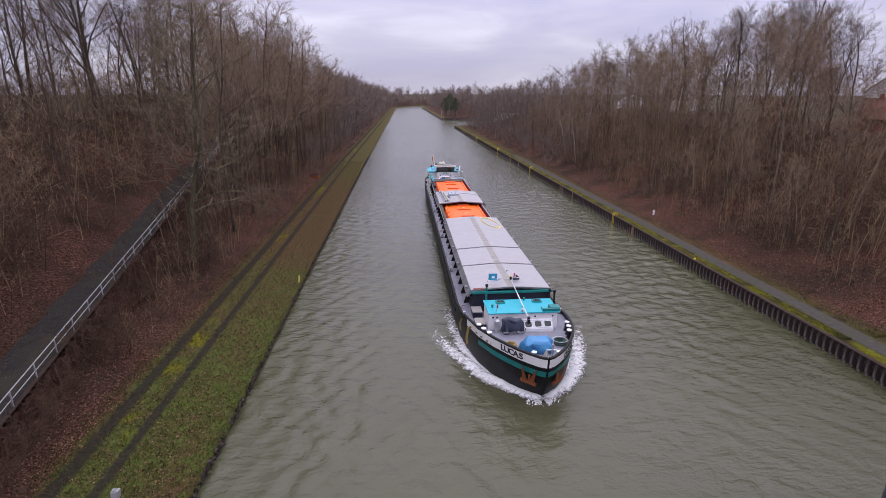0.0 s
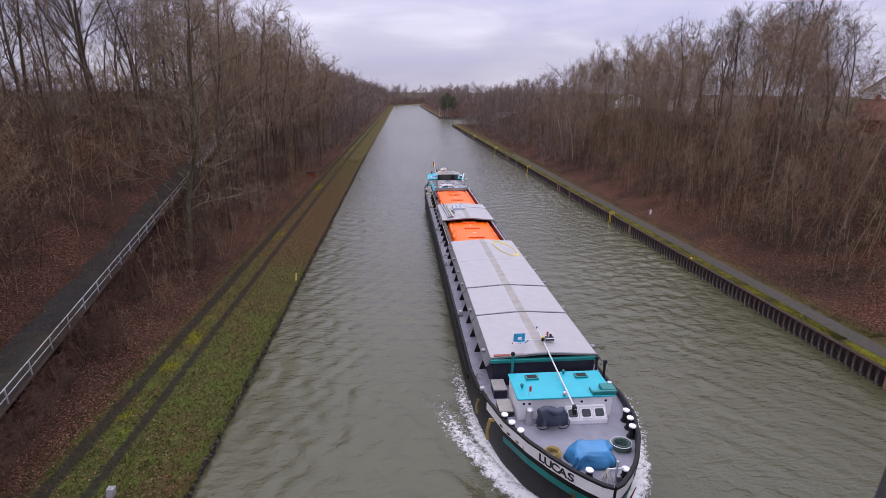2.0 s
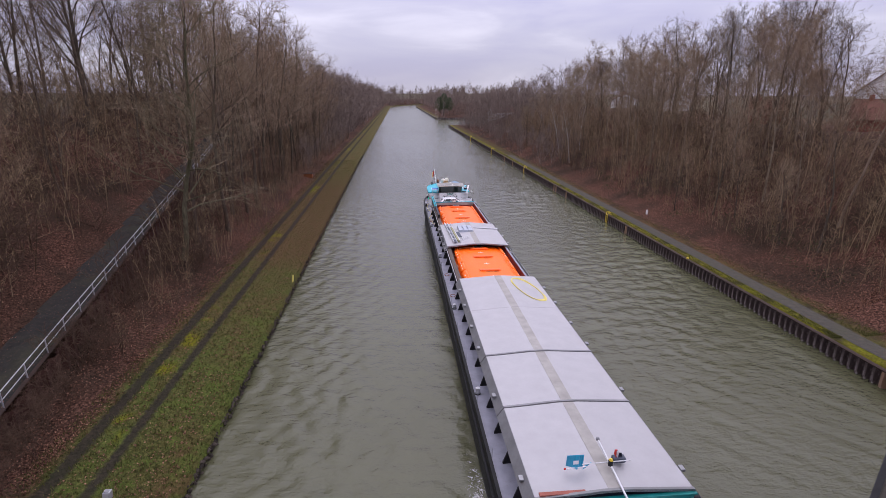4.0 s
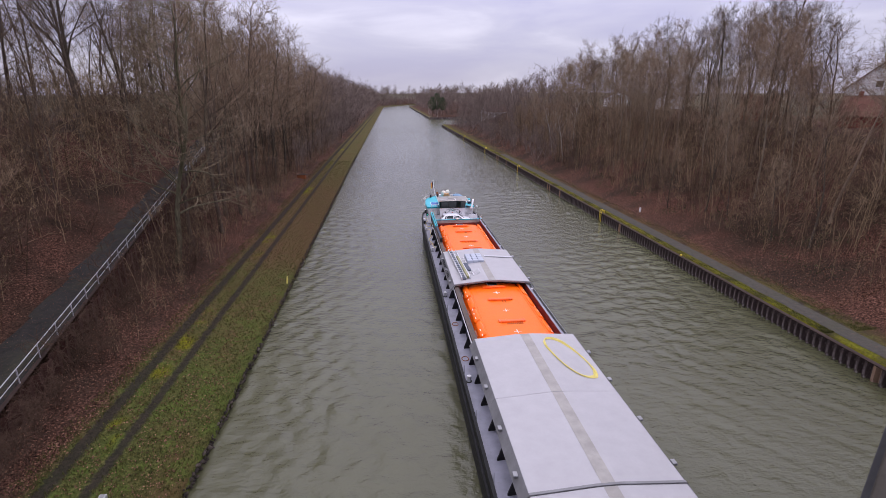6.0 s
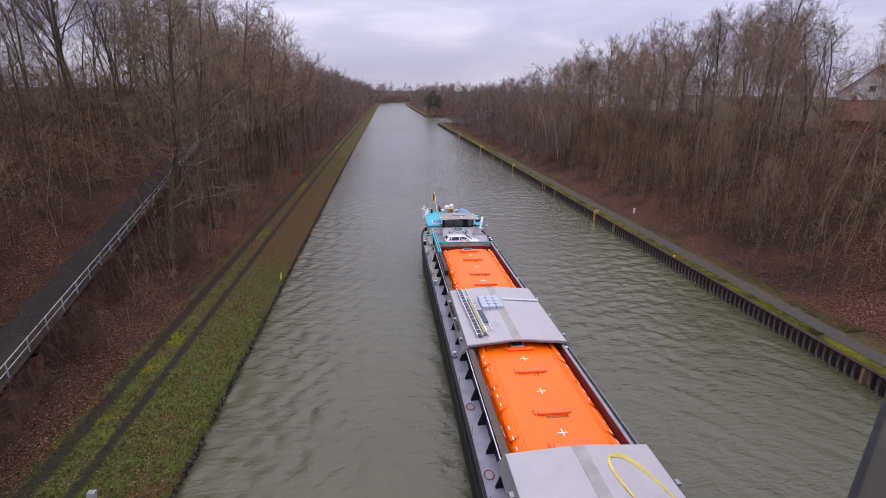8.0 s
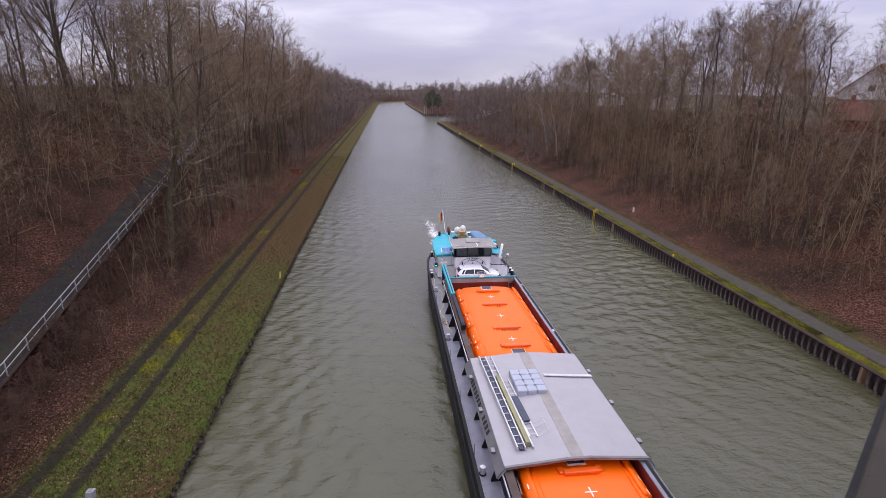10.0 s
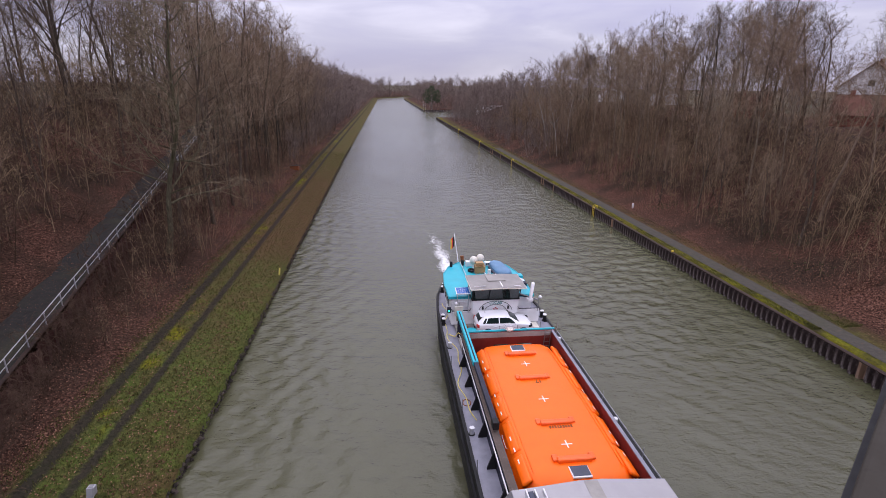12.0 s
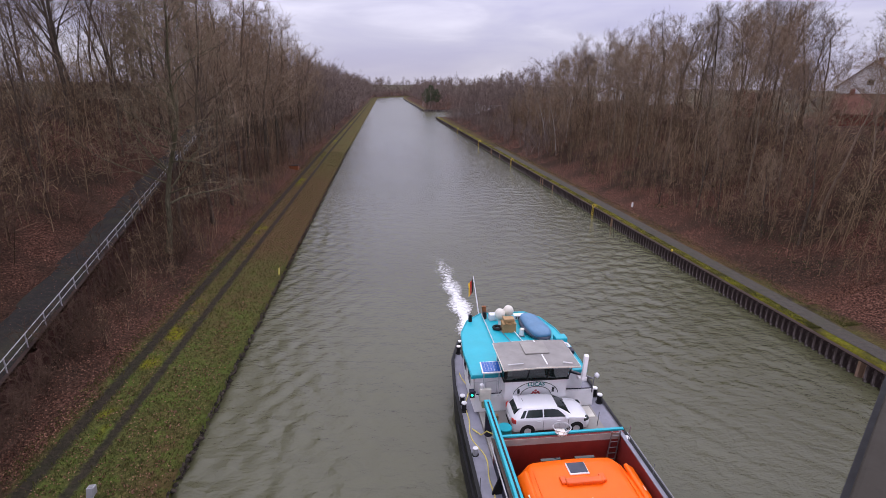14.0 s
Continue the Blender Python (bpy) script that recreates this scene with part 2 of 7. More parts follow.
def water_mat():
    m = Mat("canal_water", 0.035)
    silt = m.ramp(m.noise(0.04, 4), (0.3, (0.064, 0.064, 0.034)), (0.7, (0.079, 0.079, 0.043)))
    m.color(silt)
    m.b.inputs["IOR"].default_value = 1.42
    b = m.noise(2.4, 4, 0.55, (0.75, 1.1, 1), distort=0.25)
    fine = m.noise(7.5, 3, 0.5, (0.7, 1.1, 1))
    sep = m.n.new("ShaderNodeSeparateXYZ")
    m.l.new(m.co, sep.inputs[0])
    calm = m.math("SUBTRACT", 1.0, m.math("MULTIPLY", m.step(sep.outputs[1], 60, 230), 0.4))
    n2 = m.bump(m.math("MULTIPLY", b, calm), 0.10, 0.8)
    m.bump(m.math("MULTIPLY", fine, calm), 0.02, 0.8, n2)
    # far off the ripples are too fine to model and act as gloss
    m.rough(m.math("ADD", 0.035, m.math("MULTIPLY", m.step(sep.outputs[1], 60, 260), 0.20)))
    return m.m


M["water"] = water_mat()


def foam_mat():
    m = Mat("foam", 0.7)
    m.color(m.ramp(m.island(), (0.0, (0.74, 0.74, 0.73)), (1.0, (0.92, 0.92, 0.92))))
    return m.m


M["foam"] = foam_mat()


def track_mat(name, a, b):
    m = Mat(name, 0.9, 0, 0.2)
    c = m.ramp(m.noise(2.2, 8, 0.75), (0.3, a), (0.7, b))
    leaves = m.step(m.noise(5.5, 6, 0.75), 0.58, 0.64)
    c = m.mix(m.math("MULTIPLY", leaves, 0.55), c, (0.13, 0.075, 0.05))
    c = m.mix(m.math("MULTIPLY", m.step(m.noise(0.25, 4), 0.5, 0.7), 0.5), c, (0.055, 0.055, 0.030))
    m.color(c)
    m.bump(m.noise(18, 5, 0.7), 0.02, 0.6)
    return m.m


M["path"] = track_mat("gravel_path", (0.040, 0.036, 0.030), (0.082, 0.075, 0.062))
M["road"] = track_mat("worn_asphalt", (0.012, 0.011, 0.010), (0.034, 0.031, 0.028))


def pile_mat():
    m = Mat("pile_steel", 0.8, 0, 0.25)
    c = m.ramp(m.noise(2.0, 6, 0.65, (1, 1, 0.35)), (0.30, (0.016, 0.011, 0.010)), (0.50, (0.060, 0.043, 0.040)), (0.64, (0.26, 0.235, 0.225)))
    c = m.mix(m.step(m.random(), 0.93, 0.95), c, (0.30, 0.19, 0.12))
    m.color(c)
    m.bump(m.noise(12, 5), 0.02, 0.6)
    return m.m


M["pile"] = pile_mat()
M["cap"] = paint("rusty_capping", (0.040, 0.025, 0.020), 0.85, 0.5, (0.12, 0.06, 0.03))
M["redpile"] = paint("red_rust_wall", (0.050, 0.020, 0.014), 0.9, 0.5, (0.03, 0.018, 0.014))
M["concrete"] = paint("mossy_concrete", (0.036, 0.031, 0.024), 0.9, 0.8, (0.016, 0.014, 0.011))
M["wall_white"] = paint("white_render", (0.72, 0.71, 0.70), 0.8, 0.15)
M["wall_red"] = paint("red_brick_face", (0.19, 0.045, 0.034), 0.85, 0.3)
M["tile"] = paint("clay_tile", (0.13, 0.055, 0.038), 0.8, 0.4)

# ---- mesh helpers ----


def part(name, bm, material, parent=None, label="", smooth=False):
    """Links a bmesh (or (verts, faces)) as one mesh object, under a thing or a part."""
    me = bpy.data.meshes.new(name)
    if isinstance(bm, tuple):
        me.from_pydata(bm[0], [], bm[1])
    else:
        bmesh.ops.recalc_face_normals(bm, faces=bm.faces)
        bm.to_mesh(me)
        bm.free()
    me.materials.append(material)
    if smooth:
        me.polygons.foreach_set("use_smooth", [True] * len(me.polygons))
    ob = new(name, me)
    ob.parent = parent
    if label:
        ob["label"] = label
    return ob


def thing(name, at=(0, 0, 0), label="", category="", group="", kind="", rz=0.0):
    ob = new(name)
    ob.matrix_basis = pose(*at, 0, 0, rz)
    return tagged(ob, label, category, group, kind)


def box(bm, x0, x1, y0, y1, z0, z1, bevel=0.0):
    r = bmesh.ops.create_cube(bm, size=1.0)
    for v in r["verts"]:
        v.co = Vector((x0 + (v.co.x + 0.5) * (x1 - x0), y0 + (v.co.y + 0.5) * (y1 - y0), z0 + (v.co.z + 0.5) * (z1 - z0)))
    if bevel:
        edges = {e for v in r["verts"] for e in v.link_edges}
        bmesh.ops.bevel(bm, geom=list(edges), offset=bevel, segments=2, affect="EDGES", profile=0.5)
    return bm


def rod(bm, a, b, r0, r1=None, seg=8, caps=True):
    """A round bar from a to b."""
    a, b = Vector(a), Vector(b)
    r1 = r0 if r1 is None else r1
    d = b - a
    m = Matrix.Translation((a + b) / 2) @ d.to_track_quat("Z", "Y").to_matrix().to_4x4()
    bmesh.ops.create_cone(bm, cap_ends=caps, segments=seg, radius1=r0, radius2=r1, depth=d.length, matrix=m)
    return bm


def pipe(bm, pts, r, seg=6):
    """A bent bar through pts, mitred at the bends."""
    pts = [Vector(p) for p in pts]
    rings = []
    closed = (pts[0] - pts[-1]).length < 1e-6
    n = len(pts)
    for i, p in enumerate(pts):
        a = pts[i - 1] if i else (pts[-2] if closed else p)
        b = pts[i + 1] if i < n - 1 else (pts[1] if closed else p)
        q = (b - a).to_track_quat("Z", "Y")
        rings.append([bm.verts.new(p + q @ Vector((r * math.cos(k * math.tau / seg), r * math.sin(k * math.tau / seg), 0))) for k in range(seg)])
    for u, v in zip(rings, rings[1:]):
        for k in range(seg):
            bm.faces.new((u[k], u[(k + 1) % seg], v[(k + 1) % seg], v[k]))
    return bm


def loft(bm, rings, close=True, caps=True):
    """Skin over rings of equal count."""
    rows = [[bm.verts.new(p) for p in ring] for ring in rings]
    n = len(rows[0])
    for a, b in zip(rows, rows[1:]):
        for k in range(n if close else n - 1):
            bm.faces.new((a[k], a[(k + 1) % n], b[(k + 1) % n], b[k]))
    if caps:
        bm.faces.new(rows[0][::-1])
        bm.faces.new(rows[-1])
    return bm


def slab(bm, outline, z0, z1):
    """An upright prism over a plan outline."""
    return loft(bm, [[(x, y, z0) for x, y in outline], [(x, y, z1) for x, y in outline]])


def ball(bm, c, rx, ry=None, rz=None, u=12, v=8):
    m = Matrix.Translation(c) @ Matrix.Diagonal((rx, ry or rx, rz or rx, 1))
    bmesh.ops.create_uvsphere(bm, u_segments=u, v_segments=v, radius=1.0, matrix=m)
    return bm


# ---- lie of the land ----


def smooth(a, b, v):
    v = min(1.0, max(0.0, (v - a) / (b - a)))
    return v * v * (3 - 2 * v)


def interp(v, *pts):
    for (a, p), (b, q) in zip(pts, pts[1:]):
        if v <= b:
            return p + (q - p) * max(0.0, (v - a) / (b - a))
    return pts[-1][1]


def bend(y):
    return 0.0022 * max(0.0, y - 700.0) ** 2 if y < 1000 else 198.0 + 1.32 * (y - 1000.0)


def left_edge(y):
    return -10.65 - 0.0085 * min(max(y, 0), 140) - 0.0015 * max(0.0, y - 140) + bend(y)


def right_edge(y):
    return 32.95 - 0.0158 * min(max(y, 0), 730) + bend(y) * 1.05


INLET = (298.0, 384.0)


def road_edge(y):
    """Canal-side edge of the ramp on the left slope: its x and height."""
    return -21.9 - (y - 29.6) * 0.168, 3.55 + (y - 29.6) * 0.100


def left_height(d, y):
    return interp(d, (0, 0.62), (4.0, 0.85), (8.0, 1.15), (10.0, 1.6), (24.0, 8.2), (36.0, 14.6), (46, 15.4), (90, 15.8), (400, 15), (2600, 12))


def right_height(d, y):
    return interp(d, (0, 1.28), (4.4, 1.38), (6.5, 1.9), (30.0, 12.6), (38.0, 13.6), (90, 14.0), (400, 14), (2600, 12))


def land_z(x, y):
    """Height of the ground at x, y."""
    dl, dr = left_edge(y) - x, x - right_edge(y)
    if dl < 0 and dr < 0:
        return -3.0
    far = 1.0 - 0.45 * smooth(250, 700, y)
    if dl >= 0:
        z = left_height(dl, y)
        z = 0.62 + (z - 0.62) * far
        ex, rz = road_edge(y)
        u = ex - x
        w = 1.0 - smooth(84, 106, y)
        if u >= 0 and w > 0:
            top = rz if u < 3.3 else min(15.4, max(z, rz + (u - 3.3) * 0.72))
            z = z + (top - z) * w
        bump = smooth(8, 12, dl) * (1.0 if not 0 <= u < 3.4 or w < 0.3 else 0.1)
        return z + 0.35 * bump * noise.noise((x * 0.25, y * 0.25, 1.0)) + 0.9 * smooth(12, 30, dl) * bump * noise.noise((x * 0.06, y * 0.06, 4.0))
    if INLET[0] < y < INLET[1] and dr < 130:
        return -3.0
    low = max(1 - smooth(235, 298, y), smooth(384, 470, y)) if 235 < y < 470 else 1.0
    z = 1.28 + (right_height(dr, y) - 1.28) * far * (0.12 + 0.88 * low)
    return z + smooth(5, 9, dr) * (0.3 * noise.noise((x * 0.25, y * 0.25, 2.0)) + 1.2 * smooth(8, 26, dr) * noise.noise((x * 0.06, y * 0.06, 7.0)))


def build_ground():
    rows = [-160, -80, -40, -20, -8]
    y = 0.0
    while y < 2900:
        rows.append(y)
        y += 1.0 if y < 110 else (2.5 if y < 260 else (6.0 if y < 480 else (20 if y < 1100 else 200)))
    rows += [INLET[0], INLET[0] + 0.05, INLET[1] - 0.05, INLET[1]]
    rows = sorted(set(rows))
    loff = [0.0, 0.5, 1, 1.6, 2.3, 3, 3.7, 4.1, 4.5, 4.9, 5.4, 5.9, 6.3, 6.7, 7.3, 8, 9] + [10 + 0.9 * k for k in range(42)] + [49, 52, 56, 62, 70, 80, 95, 120, 160, 240, 400, 700, 1200, 2500]
    roff = [0.0, 0.6, 1.2, 1.8, 2.5, 3.2, 4, 5] + [6 + 1.1 * k for k in range(32)] + [43, 47, 52, 58, 66, 76, 90, 115, 131, 160, 240, 400, 700, 1200, 2500]
    verts, faces, inland, leftness = [], [], [], []
    for y in rows:
        xl, xr = left_edge(y), right_edge(y)
        line = [(xl - d, d, 1.0) for d in reversed(loff)] + [(xl + 0.03, -1, 1.0), (xr - 0.03, -1, 0.0)] + [(xr + d, d, 0.0) for d in roff]
        for x, d, s in line:
            z = -3.0 if d < 0 else land_z(x - (1e-4 if s else -1e-4), y)
            if d > 150:
                z += 6.0 * smooth(300, 1400, d) + 5 * noise.noise((x * 0.004, y * 0.004, 0))
            verts.append((x, y, z))
            inland.append(d)
            leftness.append(s)
    n = len(loff) + len(roff) + 2
    for r in range(len(rows) - 1):
        for k in range(n - 1):
            a = r * n + k
            faces.append((a, a + 1, a + n + 1, a + n))
    ob = part("ground", (verts, faces), M["ground"], smooth=True)
    for name, values in (("inland", inland), ("leftness", leftness)):
        at = ob.data.attributes.new(name, "FLOAT", "POINT")
        at.data.foreach_set("value", values)
    return tagged(ob, "steep wooded canal banks with leaf litter and grassy verges", "ground", kind="structure")


build_ground()


def build_water():
    """A wide sheet with a patch of real ripples where the camera is near."""
    verts, faces = [], []
    ys = [-120, 0, 60, 140, 300, 700, 1700]
    for y in ys:
        for x in (-80, 400):
            verts.append((x, y, -0.07))
    for r in range(len(ys) - 1):
        faces.append((2 * r, 2 * r + 1, 2 * r + 3, 2 * r + 2))
    rng = random.Random(31)
    waves = []
    for side, mean, width in ((0, 18, 26), (0, 70, 40), (1, 140, 28), (1, 95, 36)):
        for k in range(8):
            ln = 0.95 * 1.17 ** k * rng.uniform(0.9, 1.1)
            a = radians(rng.gauss(mean, width))
            waves.append((math.tau / ln * math.cos(a), math.tau / ln * math.sin(a), rng.uniform(0, math.tau), 0.0080 * ln ** 0.62, side))

    def patch(xs, yy):
        X, Y = np.meshgrid(xs, yy)
        gust = 0.62 + 0.5 * np.sin(X * 0.13 + 1.7 * np.sin(Y * 0.05)) * np.sin(Y * 0.075 + 0.6 * np.sin(X * 0.11))
        Z = np.zeros_like(X)
        west = np.clip((14 - X) / 12, 0, 1)
        for kx, ky, ph, amp, side in waves:
            q = kx * X + ky * Y + ph + 0.9 * np.sin(0.23 * X + ph) + 0.9 * np.sin(0.19 * Y - ph)
            Z += amp * ((1 - west) if side else west) * (np.sin(q) + 0.28 * np.cos(2 * q))
        Z *= gust * (1.0 - 0.5 * np.clip((Y - 50) / 140, 0, 1))
        # slanting trains of small waves along both banks
        port = np.clip((3.5 - X) / 5, 0, 1) * (0.45 + 0.55 * np.sin(X * 0.5 + Y * 0.11) ** 2)
        star = np.clip((X - 13) / 6, 0, 1) * (0.45 + 0.55 * np.sin(X * 0.4 - Y * 0.13) ** 2)
        fade = 1.0 - 0.5 * np.clip((Y - 55) / 110, 0, 1)
        port, star = port * fade, star * fade
        wob = 0.7 * np.sin(0.31 * X + 0.17 * Y) + 0.5 * np.sin(0.53 * Y)
        Z += port * (0.019 * np.sin(-3.0 * X + 1.7 * Y + wob) + 0.010 * np.sin(-4.9 * X + 2.9 * Y - wob))
        Z += star * (0.015 * np.sin(2.7 * X + 2.0 * Y + wob) + 0.010 * np.sin(4.4 * X + 3.3 * Y - wob))
        o = len(verts)
        verts.extend(zip(X.ravel().tolist(), Y.ravel().tolist(), Z.ravel().tolist()))
        n = len(xs)
        for r in range(len(yy) - 1):
            for c in range(n - 1):
                q = o + r * n + c
                faces.append((q, q + 1, q + n + 1, q + n))

    patch(np.arange(-14, 38.1, 0.24), np.arange(10, 60.1, 0.24))
    patch(np.arange(-14, 38.1, 0.34), np.arange(59.8, 100.1, 0.34))
    patch(np.arange(-14, 38.1, 0.6), np.arange(99.0, 330, 0.75))
    return tagged(part("water", (verts, faces), M["water"], smooth=True), "grey-green rippled canal water", "water", kind="structure")


water = build_water()


def strip(name, edge, w, lift, y0, y1, step, material, label):
    """A flat way that follows the land."""
    verts, faces = [], []
    y = y0
    while y <= y1:
        x, z = edge(y)
        wob = 0.16 * noise.noise((y * 0.3, 0.0, w)) + 0.05 * noise.noise((y * 0.9, 3.0, w))
        for k in range(5):
            u = k / 4
            verts.append((x + (w + (wob if k in (0, 4) else 0)) * u + (wob if k == 0 else 0), y, z + lift + 0.03 * math.sin(math.pi * u)))
        y += step
    n = len(verts) // 5
    for r in range(n - 1):
        for k in range(4):
            a = r * 5 + k
            faces.append((a, a + 1, a + 6, a + 5))
    return tagged(part(name, (verts, faces), material, smooth=True), label, "path", kind="structure")


strip("towpath", lambda y: (right_edge(y) + 0.95, 1.30), 1.75, 0.03, -8, 150, 1.0, M["path"], "narrow grey gravel towpath along the sheet-pile bank")
strip("ramp_road", road_edge, -3.2, 0.05, 4, 104, 1.0, M["road"], "narrow worn asphalt ramp climbing the wooded slope")


def build_bridge():
    """Edge of the skew bridge under the camera."""
    root = thing("bridge", (-0.03, 0, 0), "mossy concrete edge of the skew road bridge", "bridge", kind="structure", rz=37.6)
    bm = box(bmesh.new(), -20, 40, -0.62, 0.0, 17.28, 17.72, 0.02)
    part("edge_beam", bm, M["concrete"], root)
    part("bearing_edge", box(bmesh.new(), -20, 40, -0.5, 0.035, 17.16, 17.276), M["hull"], root, "dark steel edge strip")
    part("deck_slab", box(bmesh.new(), -20, 40, -9.0, -0.63, 16.7, 17.6), M["concrete"], root)
    return root


build_bridge()

# ---- woods ----


class Sticks:
    """Collects tapering bars in one mesh."""

    def __init__(self):
        self.v, self.f = [], []

    def bar(self, pts, radii, sides):
        base = len(self.v)
        last = len(pts) - 1
        for i, p in enumerate(pts):
            d = (pts[min(i + 1, last)] - pts[max(i - 1, 0)]).normalized()
            a = d.orthogonal().normalized()
            b = d.cross(a)
            if i == last:
                self.v.append(tuple(p))
                break
            for k in range(sides):
                t = k * math.tau / sides
                self.v.append(tuple(p + radii[i] * (math.cos(t) * a + math.sin(t) * b)))
        for i in range(last):
            o = base + i * sides
            for k in range(sides):
                if i == last - 1:
                    self.f.append((o + k, o + (k + 1) % sides, o + sides))
                else:
                    self.f.append((o + k, o + (k + 1) % sides, o + sides + (k + 1) % sides, o + sides + k))


def limb(rng, p, d, length, r, n, wob, rise):
    """Points of a crooked limb."""
    pts, step = [p], length / n
    for _ in range(n):
        d = (d + Vector((rng.uniform(-wob, wob), rng.uniform(-wob, wob), rng.uniform(-wob, wob) + rise))).normalized()
        p = p + d * step
        pts.append(p)
    return pts, [r * (1 - 0.85 * i / n) for i in range(n + 1)]


def sideways(rng, d, lo, hi):
    """A direction that leaves d at an angle between lo and hi degrees."""
    a = d.orthogonal().normalized()
    a.rotate(Matrix.Rotation(rng.uniform(0, math.tau), 3, d))
    t = radians(rng.uniform(lo, hi))
    return (d * math.cos(t) + a * math.sin(t)).normalized()


def grow(seed, height, girth, counts, low=0.3, droop=0.0, spread=0.42, lean=0.05, forks=1, fat=1.0, reach=1.0, thin=False, broom=False, crook=0.10):
    """A bare tree: thick wood and twigs. counts: limbs, boughs a limb, sprays a bough, twigs a spray."""
    rng = random.Random(seed)
    wood, crown = Sticks(), Sticks()
    trunks = []
    for k in range(forks):
        d = Vector((rng.uniform(-lean, lean), rng.uniform(-lean, lean), 1)).normalized()
        if forks > 1:
            d = sideways(rng, Vector((0, 0, 1)), 6, 16)
        pts, rad = limb(rng, Vector((0, 0, -0.4)), d, height * rng.uniform(0.85, 1.0), girth, 9, crook, 0.05)
        rad[0] *= 1.35
        wood.bar(pts[::3] if thin else pts, rad[::3] if thin else rad, 4 if thin else 6)
        trunks.append((pts, rad))
    for i in range(counts[0]):
        pts, rad = trunks[i % forks]
        u = low + (0.97 - low) * ((i + rng.random()) / counts[0])
        s = u * 9
        k = min(8, int(s))
        p = pts[k].lerp(pts[k + 1], s - k)
        d0 = (pts[k + 1] - pts[k]).normalized()
        ln = height * spread * (1.15 - u) * rng.uniform(0.7, 1.25) + 0.8
        if broom:
            # ascending limbs; every third low one is a leader that makes the crown round
            v = (u - low) / (1 - low)
            steep = 66 - 30 * v
            if i % 3 == 0 and v < 0.7:
                steep, ln = 27, height * (1 - u) * rng.uniform(0.72, 0.92)
            l_pts, l_rad = limb(rng, p, sideways(rng, d0, steep - 10, steep + 10), ln, max(0.020 * fat, rad[k] * (0.48 if steep < 30 else 0.36)), 5, 0.17, 0.10)
        else:
            l_pts, l_rad = limb(rng, p, sideways(rng, d0, 35, 72), ln, max(0.022 * fat, rad[k] * 0.5), 5, 0.26, 0.10 - droop)
        wood.bar(l_pts[::2] + l_pts[5:] if thin else l_pts, l_rad[::2] + l_rad[5:] if thin else l_rad, 3 if thin else 4)
        for j in range(counts[1]):
            v = 0.2 + 0.78 * (j + rng.random()) / counts[1]
            q = int(v * 5)
            q = min(4, q)
            bp = l_pts[q].lerp(l_pts[q + 1], v * 5 - q)
            bd = (l_pts[q + 1] - l_pts[q]).normalized()
            bl = ln * rng.uniform(0.3, 0.52) * (1.2 - (0.45 if broom else 0.6) * v) + 0.4
            b_pts, b_rad = limb(rng, bp, sideways(rng, bd, *((22, 60) if broom else (25, 65))), bl, max(0.012 * fat, l_rad[q] * 0.5), 3, 0.25, 0.07 - droop)
            crown.bar(b_pts, b_rad, 3)
            for m in range(counts[2]):
                w = 0.12 + 0.88 * (m + rng.random()) / counts[2]
                q2 = min(2, int(w * 3))
                sp = b_pts[q2].lerp(b_pts[q2 + 1], w * 3 - q2)
                sd = sideways(rng, (b_pts[q2 + 1] - b_pts[q2]).normalized(), *((22, 66) if broom else (25, 65)))
                sd = (sd + Vector((0, 0, 0.12 - droop))).normalized()
                sl = rng.uniform(0.6, 1.25) * reach
                crown.bar([sp, sp + sd * sl], [0.009 * fat, 0], 3)
                for _ in range(counts[3]):
                    tp = sp + sd * sl * rng.uniform(0.15, 0.85)
                    td = (sideways(rng, sd, 20, 60) + Vector((0, 0, 0.1 - droop))).normalized()
                    crown.bar([tp, tp + td * rng.uniform(0.35, 0.8) * reach], [0.008 * fat, 0], 3)
    return wood, crown


def tree_model(name, label, wood, crown, bark="bark", twig="twig", category="tree"):
    root = thing(name, (0, -150, -40), label, category)
    part("trunk", (wood.v, wood.f), M[bark], root, smooth=True)
    part("crown", (crown.v, crown.f), M[twig], root)
    return root


def plant(model, x, y, size=1.0, turn=0.0, group="", tilt=0.0):
    ob = copy_thing(model, pose(x, y, land_z(x, y) - 0.1, tilt, 0, turn) @ Matrix.Diagonal((size, size, size * 1.0, 1)))
    if group:
        ob["group"] = group
    return ob


def drop_model(root):
    for o in [*root.children_recursive, root]:
        bpy.data.objects.remove(o)


